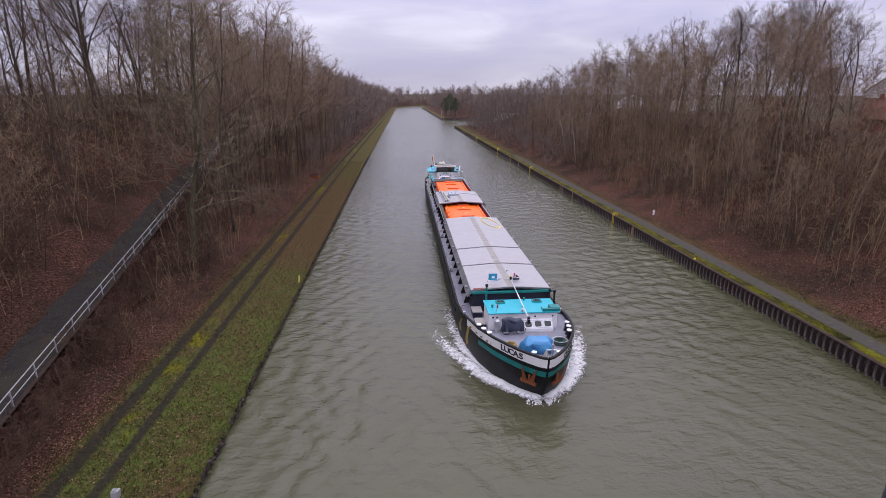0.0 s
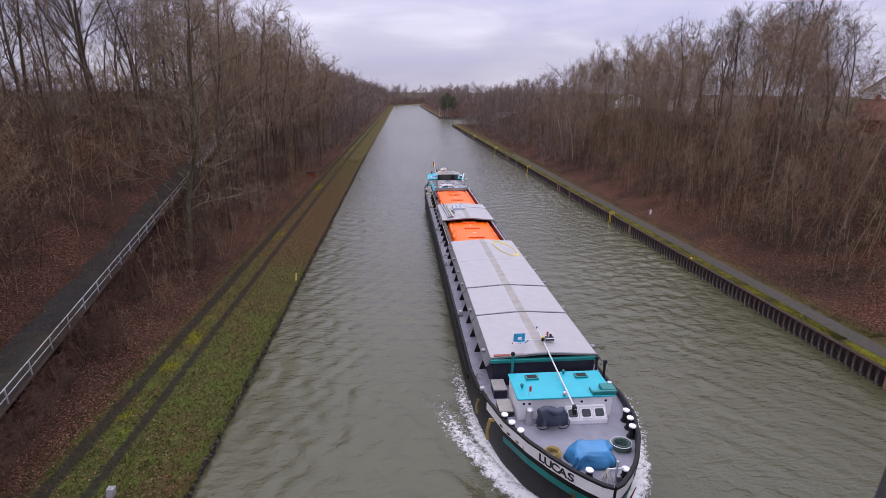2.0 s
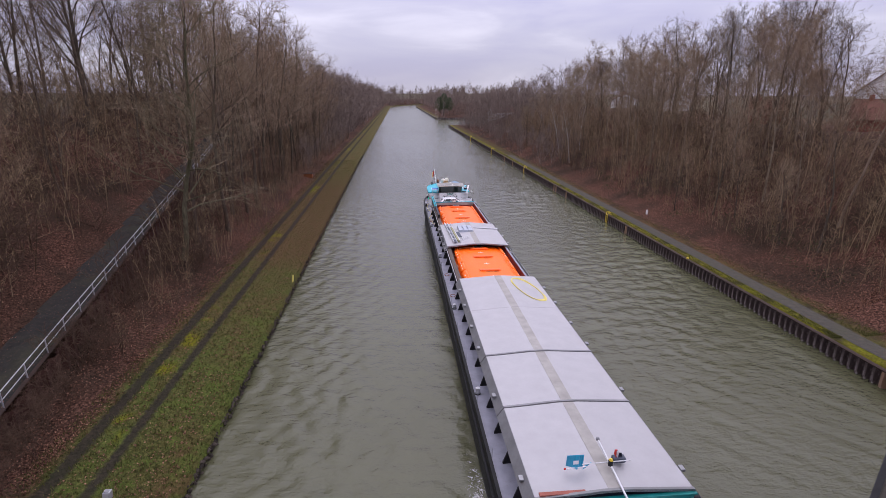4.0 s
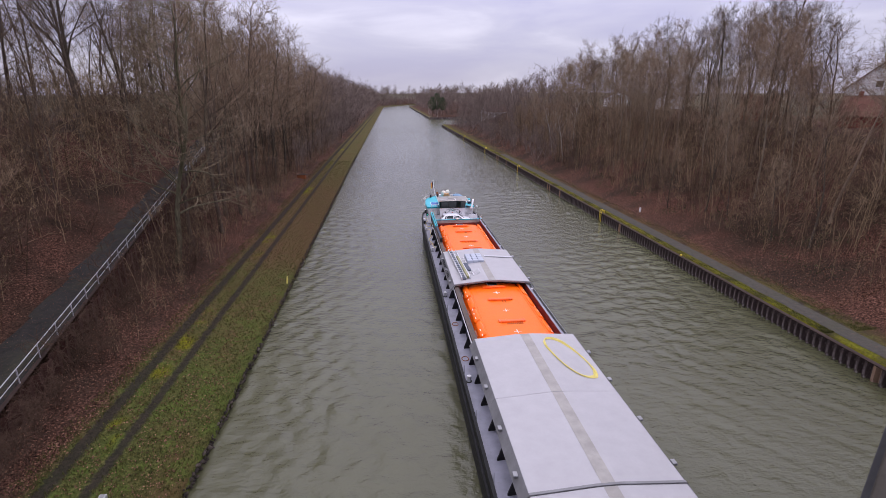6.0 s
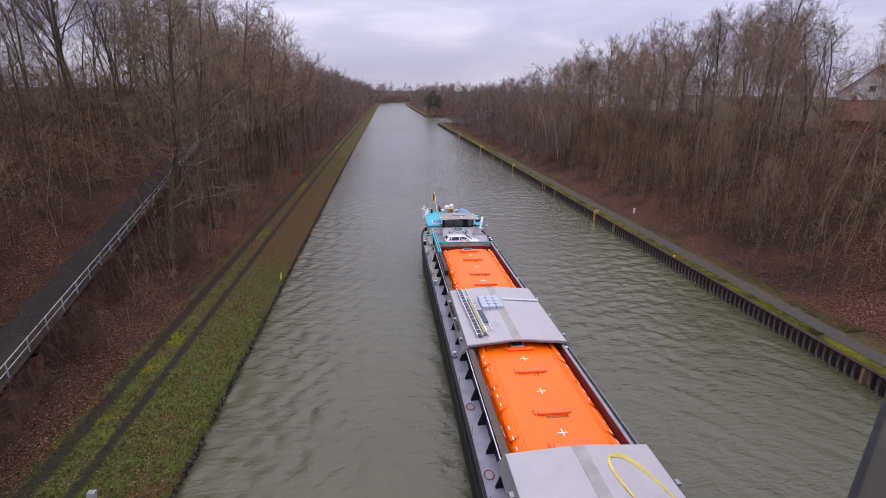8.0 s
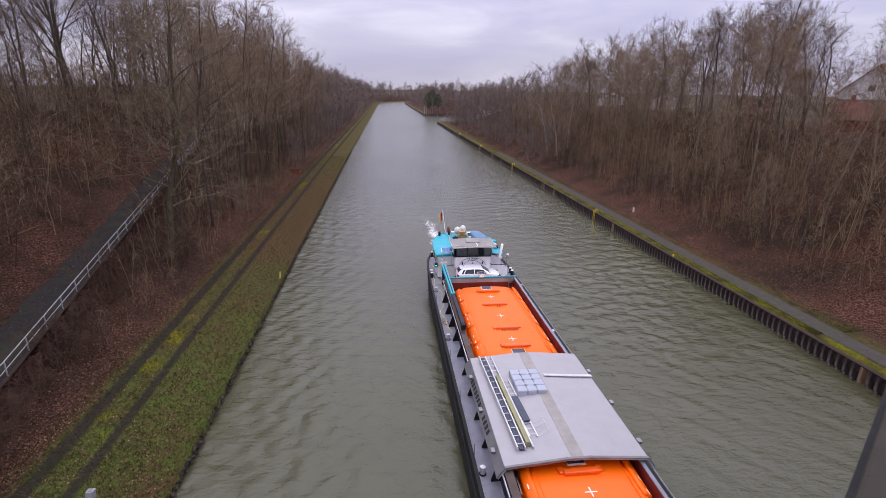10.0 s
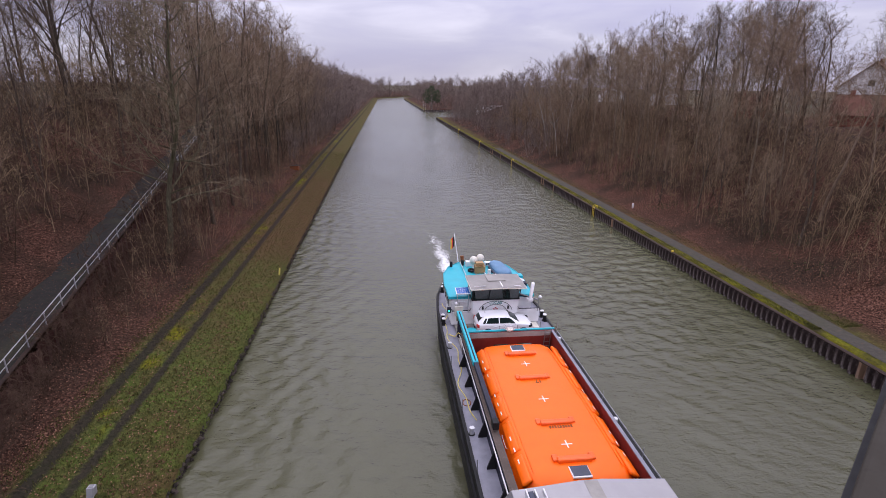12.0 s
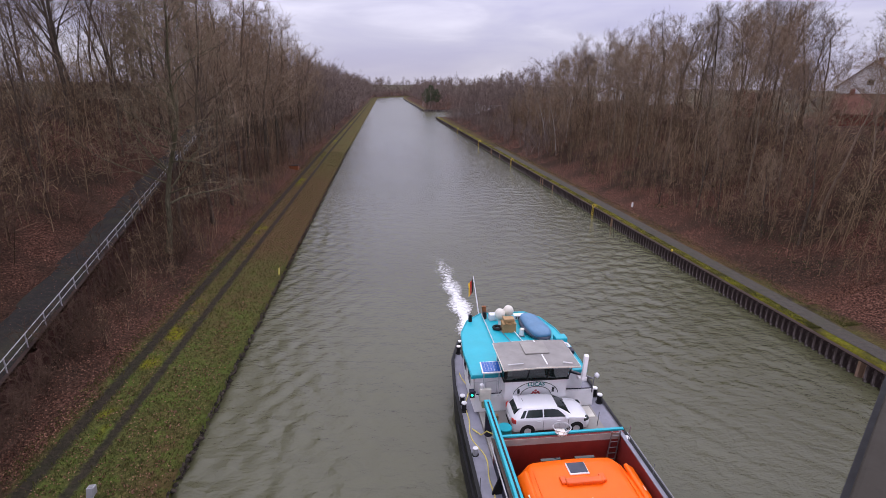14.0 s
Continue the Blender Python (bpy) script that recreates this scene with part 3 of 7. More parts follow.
def far_woods():
    """The woods beyond, tree upon tree in one mesh."""
    rng = random.Random(77)
    protos = []
    for s in range(12):
        if s < 6:
            w, c = grow(500 + s, 18, 0.14, (10, 3, 5, 2), 0.03, fat=4.0, reach=2.1, spread=0.34, thin=True, broom=True)
        else:
            w, c = grow(500 + s, 18, 0.16, (8, 3, 3, 1), 0.02, fat=8.0, reach=2.8, spread=0.34, thin=True, broom=True)
        protos.append((np.array(w.v + c.v), w.f + [tuple(i + len(w.v) for i in f) for f in c.f]))
    verts, faces = [], []
    base = 0

    def add(x, y, s):
        nonlocal base
        v, f = protos[rng.randrange(6) + (0 if y < 300 and s > 0.5 else 6)]
        a = rng.uniform(0, math.tau)
        ca, sa = math.cos(a), math.sin(a)
        z = land_z(x, y) - 0.3
        q = np.stack([x + s * (v[:, 0] * ca - v[:, 1] * sa), y + s * (v[:, 0] * sa + v[:, 1] * ca), z + s * v[:, 2]], 1)
        verts.append(q)
        faces.extend(tuple(i + base for i in g) for g in f)
        base += len(v)

    y = 172.0
    while y < 1080:
        near = y < 420
        for lo, hi in ((8.5, 13), (13, 20), (20, 32)):
            add(left_edge(y) - rng.uniform(lo, hi), y + rng.uniform(-2.5, 2.5), rng.uniform(0.95, 1.35))
            if not INLET[0] - 6 < y < INLET[1] + 8:
                add(right_edge(y) + rng.uniform(lo - (2 if near else 0), hi), y + rng.uniform(-2.5, 2.5), rng.uniform(0.72, 1.0))
        y += 5.6 if y < 300 else (8.0 if near else 12.0)
    for _ in range(60):
        yy = rng.uniform(INLET[1] + 8, 470)
        add(right_edge(yy) + rng.uniform(6, 120), yy, rng.uniform(0.7, 1.0))
    for _ in range(64):
        yy = rng.uniform(70, 290)
        xx = right_edge(yy) + rng.uniform(66, 130)
        if min(abs(xx / yy - math.tan(b)) for b in (0.645, 0.765)) > 0.04:
            add(xx, yy, rng.uniform(0.55, 0.8))
    for _ in range(24):
        yy = rng.uniform(286, 297)
        add(right_edge(yy) + rng.uniform(9, 90), yy, rng.uniform(0.7, 0.95))
    for _ in range(55):
        yy = rng.uniform(60, 260)
        add(left_edge(yy) - rng.uniform(60, 120), yy, rng.uniform(0.4, 0.65))
    for _ in range(70):
        yy = rng.uniform(95, 260)
        xx = right_edge(yy) + rng.uniform(62, 110)
        if min(abs(xx / yy - math.tan(b)) for b in (0.645, 0.765)) > 0.04:
            add(xx, yy, rng.uniform(0.5, 0.75))
    for k in range(130):
        yy = 120 + 1.4 * k
        if yy < INLET[0] - 4:
            add(right_edge(yy) + rng.uniform(4.5, 13), yy, rng.uniform(0.22, 0.42))
        add(left_edge(yy) - rng.uniform(9, 14), yy, rng.uniform(0.25, 0.45))
    for k in range(110):
        yy = 740 + 3.2 * k
        add(left_edge(yy) - rng.uniform(3, 9), yy, rng.uniform(0.45, 0.8))
    for _ in range(120):
        yy = rng.uniform(1050, 1400)
        add(rng.uniform(-160, 520), yy, rng.uniform(1.1, 1.6))
    ob = part("far_woods", (np.concatenate(verts).tolist(), faces), M["far"])
    return tagged(ob, "bare brown winter woods along the far canal", "woods", kind="stuff")


def pine():
    """A tall Scots pine: bare trunk, tufted dark crown."""
    rng = random.Random(41)
    wood, crown = grow(41, 15, 0.16, (9, 2, 0, 0), 0.55, spread=0.3)
    tufts = Sticks()
    for _ in range(330):
        a, r, h = rng.uniform(0, math.tau), 3.6 * math.sqrt(rng.random()), rng.uniform(5.5, 15.5)
        r *= max(0.25, 1.1 - abs(h - 10.0) / 7) * rng.uniform(0.7, 1.25)
        c = Vector((r * math.cos(a), r * math.sin(a), h))
        for _ in range(9):
            d = Vector((rng.gauss(0, 1), rng.gauss(0, 1), rng.gauss(0.4, 1))).normalized()
            tufts.bar([c, c + d * rng.uniform(0.35, 0.8)], [0.09, 0], 3)
    root = tree_model("pine", "dark green pine beside the far basin", wood, crown, "bark", "bark", "tree")
    part("needles", (tufts.v, tufts.f), M["needle"], root)
    return root


def saplings():
    """Thin pole-like saplings and brush between the trees."""
    rng = random.Random(63)
    protos = []
    for s in range(10):
        r = random.Random(900 + s)
        st = Sticks()
        h = r.uniform(5, 10)
        pts, rad = limb(r, Vector((0, 0, -0.3)), Vector((r.uniform(-0.2, 0.2), r.uniform(-0.2, 0.2), 1)).normalized(), h, r.uniform(0.035, 0.06), 4, 0.10, 0.04)
        st.bar(pts, rad, 3)
        for _ in range(13):
            u = r.uniform(0.12, 0.98) * 4
            k = min(3, int(u))
            q = pts[k].lerp(pts[k + 1], u - k)
            d = sideways(r, (pts[k + 1] - pts[k]).normalized(), 25, 65)
            ln = r.uniform(0.8, 2.2)
            st.bar([q, q + d * ln], [0.024, 0], 3)
            for _ in range(2):
                d2 = sideways(r, d, 20, 60)
                q2 = q + d * ln * r.uniform(0.2, 0.8)
                st.bar([q2, q2 + d2 * r.uniform(0.5, 1.3)], [0.018, 0], 3)
        protos.append((np.array(st.v), st.f))
    for side in (-1, 1):
        verts, faces, base, n = [], [], 0, 0
        while n < (3000 if side < 0 else 2000):
            y = 12 + 190 * rng.random() ** (1.6 if side < 0 else 1.25)
            d = 7.5 + (34 if side < 0 else 24) * rng.random() ** 1.1
            if side < 0:
                x = left_edge(y) - d - 1.0
                if -1.6 < road_edge(y)[0] - x < 4.6 and y < 104 or y < 34 and road_edge(y)[0] - x < 0:
                    continue
            else:
                x = right_edge(y) + d
                if y < 36:
                    continue
            n += 1
            v, f = protos[rng.randrange(10)]
            a, s = rng.uniform(0, math.tau), rng.uniform(0.55, 1.1) * (0.6 if d < 11 else 1.0)
            ca, sa = math.cos(a) * s, math.sin(a) * s
            verts.append(np.stack([x + v[:, 0] * ca - v[:, 1] * sa, y + v[:, 0] * sa + v[:, 1] * ca, land_z(x, y) + s * v[:, 2]], 1))
            faces.extend(tuple(i + base for i in g) for g in f)
            base += len(v)
        tagged(part("undergrowth", (np.concatenate(verts).tolist(), faces), M["sapling"]), "pale brown saplings and brushwood on the slope", "undergrowth", kind="stuff")


def build_woods():
    rng = random.Random(5)
    tall = [tree_model("tree", "tall bare winter tree on the leaf-strewn slope", *grow(10 + i, h, g, (18, 5, 6, 3), lo, fat=1.5, reach=1.2, spread=0.36, broom=True), "bark", "oaktwig") for i, (h, g, lo) in enumerate([(23, 0.24, 0.16), (25, 0.27, 0.20), (21, 0.21, 0.14)])]
    pole = [tree_model("tree", "slender pole-like bare tree with a high crown", *grow(130 + i, h, g, (13, 5, 6, 3), lo, fat=1.5, reach=1.15, spread=0.36, broom=True), "polebark", "twig") for i, (h, g, lo) in enumerate([(18, 0.13, 0.46), (17, 0.12, 0.40), (19, 0.15, 0.52), (16, 0.11, 0.36)])]
    mid = [tree_model("tree", "slender bare brown tree in dense winter woods", *grow(30 + i, h, g, (13, 4, 6, 2), lo, fat=2.0, reach=1.4, spread=0.36, broom=True)) for i, (h, g, lo) in enumerate([(18, 0.15, 0.14), (20, 0.17, 0.25), (16, 0.13, 0.10), (19, 0.16, 0.2), (14, 0.11, 0.08)])]
    # mid-sized trees again, the left hillside's shade put into their darker twig colour
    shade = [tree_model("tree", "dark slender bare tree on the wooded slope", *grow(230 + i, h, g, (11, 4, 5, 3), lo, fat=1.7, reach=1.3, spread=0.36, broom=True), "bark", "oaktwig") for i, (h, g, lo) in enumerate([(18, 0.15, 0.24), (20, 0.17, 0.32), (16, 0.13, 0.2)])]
    bush = [tree_model("shrub", "leafless reddish-brown undergrowth shrub", *grow(60 + i, h, 0.03, (10, 3, 4, 2), 0.03, spread=0.62, forks=3, reach=1.15, fat=2.0, thin=True), "brush", "brush", "shrub") for i, h in enumerate([4.6, 6.0, 7.6, 3.4])]
    hero = tree_model("tree", "large spreading bare tree with mossy drooping limbs below the ramp wall", *grow(91, 25, 0.24, (30, 6, 6, 3), 0.20, 0.05, 0.32, fat=1.5, reach=1.15, crook=0.24), "mossbark", "mosstwig")
    big = tree_model("tree", "tall open-crowned bare oak on the crest", *grow(95, 24, 0.27, (22, 7, 7, 3), 0.30, 0.0, 0.44, fat=1.5, reach=1.2, broom=True), "bark", "oaktwig")
    birch = tree_model("tree", "pale slender leaning birch on the slope", *grow(97, 15, 0.11, (9, 3, 4, 2), 0.45), "birch", "twig")
    conifer = pine()
    taken = [(-22.7, 51.5)]

    def free(x, y, gap):
        if any((x - a) ** 2 + (y - b) ** 2 < gap * gap for a, b in taken):
            return False
        taken.append((x, y))
        return True

    plant(hero, -22.7, 51.5, 1.14, 215, "trees on the left bank")
    for y, d, k, s in ((57, 12, 3, 1.5), (64, 11, 1, 1.52), (71, 12.5, 3, 1.62), (80, 11.5, 1, 1.58), (90, 13, 3, 1.66), (101, 12, 1, 1.58), (113, 14, 3, 1.66), (128, 13, 1, 1.6), (145, 14, 3, 1.6)):
        taken.append((left_edge(y) - d, y))
        plant(mid[k], left_edge(y) - d, y, s, 37 * k + 11 * y, "trees on the left bank")
    for x, y, s, a in ((65, 82, 0.98, 20), (58, 76, 0.85, 130), (60, 92, 0.85, 240), (-40, 46, 1.1, 80), (-43, 58, 1.15, 300), (-40, 70, 1.1, 10), (-47, 52, 1.2, 190), (-45, 80, 1.2, 100), (-52, 66, 1.2, 210), (-38, 92, 1.1, 33)):
        taken.append((x, y))
        plant(big, x, y, s, a, "crest trees")
    for y, dx in ((118, 9), (132, 11), (141, 15), (150, 10), (125, 14)):
        plant(birch, right_edge(y) + dx, y, rng.uniform(0.8, 1.0), rng.uniform(0, 360), "birches", rng.uniform(-14, 14))
    for x, y, s in ((29.5, 389, 0.95), (33, 391, 1.1), (37.5, 393, 0.9)):
        plant(conifer, x, y, s, x * 40, "pines")
    for x, y in ((26.8, 387.5), (28.2, 388), (33, 388)):
        plant(birch, x, y, 1.0, x * 50, "birches")
    count = 0
    for _ in range(12000):
        if count >= 285:
            break
        y = 10 + 164 * rng.random() ** 0.85
        if rng.random() < 0.52:
            d = (10.8 if y > 55 else 9.0) + 38 * rng.random() ** 1.25
            x = left_edge(y) - d
            u = road_edge(y)[0] - x
            if (-0.9 < u < 4.4 and y < 104) or (y < 40 and d < 20 and u < 0) or y < 30 and u < 7:
                continue
            g, gap = "trees on the left bank", 2.9
        else:
            d = 8.0 + 38 * rng.random() ** 1.1
            if y < 44:
                continue
            if rng.random() < 0.3:
                d = rng.uniform(28, 40)
            x = right_edge(y) + d
            az = math.atan2(x, y)
            if d > 22 and abs(az - 0.765) < 0.022:
                continue
            g, gap = "trees on the right bank", 3.0
        if not free(x, y, gap):
            continue
        count += 1
        left = x < 0
        model = tall[rng.randrange(3)] if d > 24 and rng.random() < (0.6 if left else 0.22) else mid[rng.randrange(5)]
        s = rng.uniform(1.05, 1.4) if left else rng.uniform(0.88, 1.18)
        if model in tall:
            s = rng.uniform(0.9, 1.12) if left else rng.uniform(0.75, 0.92)
        if left and d > 24 and y < 80 and rng.random() < 0.56:
            continue
        if left and y < 51 and -0.50 < math.atan2(x, y) + 0.02 < -0.30:
            continue
        if left and y < 54 and d < 22:
            s *= 0.62
        # behind the ramp the darker-coloured copies replace the mid trees
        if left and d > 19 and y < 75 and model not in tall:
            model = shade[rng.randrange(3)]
        if not left and 11 < d < 29 and model not in tall:
            model = pole[rng.randrange(4)]
        if not left and d < 14:
            s *= 0.7
        plant(model, x, y, s, rng.uniform(0, 360), g, rng.uniform(-4, 4))
    count = 0
    for _ in range(9000):
        if count >= 262:
            break
        y = 10 + 150 * rng.random() ** 1.2
        if rng.random() < 0.55:
            d = (11.0 if y > 55 else 8.8) + 31 * rng.random() ** 1.2
            x = left_edge(y) - d
            if -0.5 < road_edge(y)[0] - x < 4.0 and y < 104:
                continue
            g = "undergrowth on the left bank"
        else:
            if rng.random() < 0.35:
                continue
            d = 7.0 + 25 * rng.random()
            x = right_edge(y) + d
            g = "undergrowth on the right bank"
        if not free(x, y, 1.15):
            continue
        count += 1
        plant(bush[rng.randrange(4)], x, y, rng.uniform(0.6, 1.15) * (0.7 if d < 11 else 1.0), rng.uniform(0, 360), g)
    for k in range(24):
        y = 50 + 4.2 * k + rng.uniform(-1.5, 1.5)
        x = right_edge(y) + rng.uniform(33, 40)
        plant(bush[rng.randrange(3)], x, y, rng.uniform(0.5, 0.75), rng.uniform(0, 360), "undergrowth on the right bank")
    for k in range(62):
        y = 13 + 1.3 * k + rng.uniform(-0.6, 0.6)
        plant(bush[rng.choice((0, 3))], road_edge(y)[0] + rng.uniform(0.6, 2.6), y, rng.uniform(0.4, 0.75), rng.uniform(0, 360), "undergrowth on the left bank")
    for m in (*tall, *mid, *pole, *shade, *bush, hero, big, birch, conifer):
        drop_model(m)
    far_woods()
    saplings()


M["polebark"] = bark_mat("grey_brown_bark", (0.120, 0.093, 0.068), (0.29, 0.235, 0.178), 0.35, (0.17, 0.115, 0.08))
M["sapling"] = leaf_mat("sapling_bark", (0.050, 0.033, 0.020), (0.33, 0.238, 0.145))
build_woods()

# ---- the barge: built in its own space, bow at y = 27, stern at y = 106.5 ----
CARGO = []  # what rides on the barge: (thing, place on the barge)
ship = thing("cargo_barge", (0, 0, 0), "long grey and black inland cargo barge under way with open holds", "ship")


def aboard(name, at, label, category, group="", rz=0.0):
    """A thing that stands on the barge and travels with it."""
    ob = thing(name, at, label, category, group, rz=rz)
    CARGO.append((ob, pose(*at, 0, 0, rz)))
    return ob


def deck_z(y):
    return interp(y, (25, 2.66), (33, 2.6), (37.5, 2.36), (95, 2.32), (107, 2.42))


# stations: top edge y, half breadth, height; waterline y, half breadth
STATIONS = [
    (27.05, 0.06, 3.46, 28.1, 0.03), (27.25, 0.45, 3.45, 28.25, 0.40), (27.7, 0.92, 3.43, 28.6, 0.85),
    (28.3, 1.45, 3.40, 29.1, 1.38), (29.2, 2.08, 3.36, 29.9, 2.02), (30.4, 2.75, 3.28, 31.0, 2.66),
    (32.2, 3.45, 3.14, 32.8, 3.34), (34.4, 3.85, 2.92, 35.0, 3.72), (36.4, 4.02, 2.56, 37.5, 3.98), (38.5, 4.10, 2.43, 40.5, 4.1),
    (60.0, 4.10, 2.40, 60.0, 4.1), (80.0, 4.10, 2.40, 80.0, 4.1), (96.0, 4.10, 2.42, 96.0, 4.1), (99.5, 4.05, 2.5, 99.2, 3.95),
    (102.3, 3.78, 2.55, 101.8, 3.5), (104.4, 3.15, 2.58, 103.4, 2.7), (105.8, 2.2, 2.6, 104.6, 1.8), (106.5, 0.9, 2.6, 105.2, 0.7),
]


def skin(s, f, out=0.0):
    """Point of the port side at station s, f = 0 at the top edge to 1 at the waterline."""
    yt, bt, zt, yw, bw = s
    k = f ** 1.9
    lean = 1.0 - smooth(25.5, 36, yt)
    n = Vector((-1, -1.6 * lean - (1.5 if bt < 0.2 else 0), 0)).normalized() if yt < 60 else Vector((-1, 0, 0))
    y = yt + (yw - yt) * k
    return Vector((mid_x(y) - (bt + (bw - bt) * k), y, zt * (1 - f))) + n * out


def at_y(y):
    """Half breadth and top height of the hull's upper edge at y."""
    for a, b in zip(STATIONS, STATIONS[1:]):
        if y <= b[0]:
            u = (y - a[0]) / (b[0] - a[0])
            return a[1] + (b[1] - a[1]) * u, a[2] + (b[2] - a[2]) * u
    return STATIONS[-1][1], STATIONS[-1][2]


def mid_x(y):
    """The bow swings a little to starboard of the hold's centre line."""
    return 0.42 * (1 - smooth(27, 39, y))


def flip(p):
    """Mirror a point of the skin about the centre line."""
    c = mid_x(p.y)
    return Vector((2 * c - p.x, p.y, p.z))


def build_hull():
    rings = []
    for s in STATIONS:
        side = [skin(s, f) for f in (0, 0.035, 0.125, 0.215, 0.30, 0.36, 0.42, 0.6, 0.8, 1.0)]
        side.append(Vector((side[-1].x * 0.9, side[-1].y + 0.2, -0.9)))
        rings.append(side + [flip(p) for p in reversed(side)])
    bm = loft(bmesh.new(), rings, close=False)
    part("hull", bm, M["hull"], ship, "black steel hull", smooth=True)
    for sgn, tag in ((1, "port"), (-1, "starboard")):
        turn = (lambda p: p) if sgn > 0 else flip

        def band(name, f0, f1, n, mat, label):
            bm = bmesh.new()
            loft(bm, [[turn(skin(s, f0, 0.02)), turn(skin(s, (f0 + f1) / 2, 0.02)), turn(skin(s, f1, 0.02))] for s in STATIONS[:n]], close=False, caps=False)
            part(name, bm, M[mat], ship, label)

        band("name_band", 0.035, 0.215, 8, "white", "white bow band")
        band("green_band", 0.30, 0.42, 7, "green", "sea-green bow stripe")
        # rubbing strake and bulwark with its rail
        bm = bmesh.new()
        loft(bm, [[turn(skin(s, 0.0, 0.03)), turn(skin(s, 0.03, 0.05)), turn(skin(s, 0.045, 0.0)), turn(skin(s, 0.0, -0.14))] for s in STATIONS])
        part("rail_cap", bm, M["black"], ship)
        bm = bmesh.new()
        loft(bm, [[turn(Vector((mid_x(s[0] + 0.1) - max(0.03, s[1] - 0.10), s[0] + 0.1, s[2] - 0.02))), turn(Vector((mid_x(s[0] + 0.15) - max(0.03, s[1] - 0.10), s[0] + 0.15, deck_z(s[0]) - 0.03)))] for s in STATIONS[:9]], close=False, caps=False)
        part("bulwark", bm, M["navy"], ship)
        bm = bmesh.new()
        loft(bm, [[turn(Vector((-4.105, y, 1.35))), turn(Vector((-4.20, y, 1.42))), turn(Vector((-4.20, y, 1.62))), turn(Vector((-4.105, y, 1.70)))] for y in (39, 60, 80, 97)])
        part("fender_strake", bm, M["black"], ship)


def build_decks():
    ys = [27.2, 27.4, 27.8, 28.4, 29.2, 30.5, 32, 34, 36.7]
    bm = bmesh.new()
    loft(bm, [[(mid_x(y) - max(0.05, at_y(y)[0] - 0.09), y, deck_z(y)), (mid_x(y), y, deck_z(y) + 0.05), (mid_x(y) + max(0.05, at_y(y)[0] - 0.09), y, deck_z(y))] for y in ys], close=False, caps=False)
    part("foredeck", bm, M["deck"], ship, "grey painted foredeck")
    for a, b in ((-4.02, -3.08), (3.08, 4.02)):
        bm = bmesh.new()
        loft(bm, [[(a, y, deck_z(y)), (b, y, deck_z(y) + 0.03)] for y in (36.7, 39, 60, 80, 96.9)], close=False, caps=False)
        part("side_deck", bm, M["deck"], ship, "narrow grey side deck")
    bm = bmesh.new()
    loft(bm, [[(-max(0.05, at_y(y)[0] - 0.06), y, deck_z(y)), (max(0.05, at_y(y)[0] - 0.06), y, deck_z(y))] for y in (96.9, 99, 101, 103, 104.5, 105.6, 106.3)], close=False, caps=False)
    part("aft_deck", bm, M["deck"], ship)
    part("car_deck", box(bmesh.new(), -3.07, 3.07, 93.18, 96.9, 2.3, 2.56), M["hatch_band"], ship, "beige-grey deck plate")


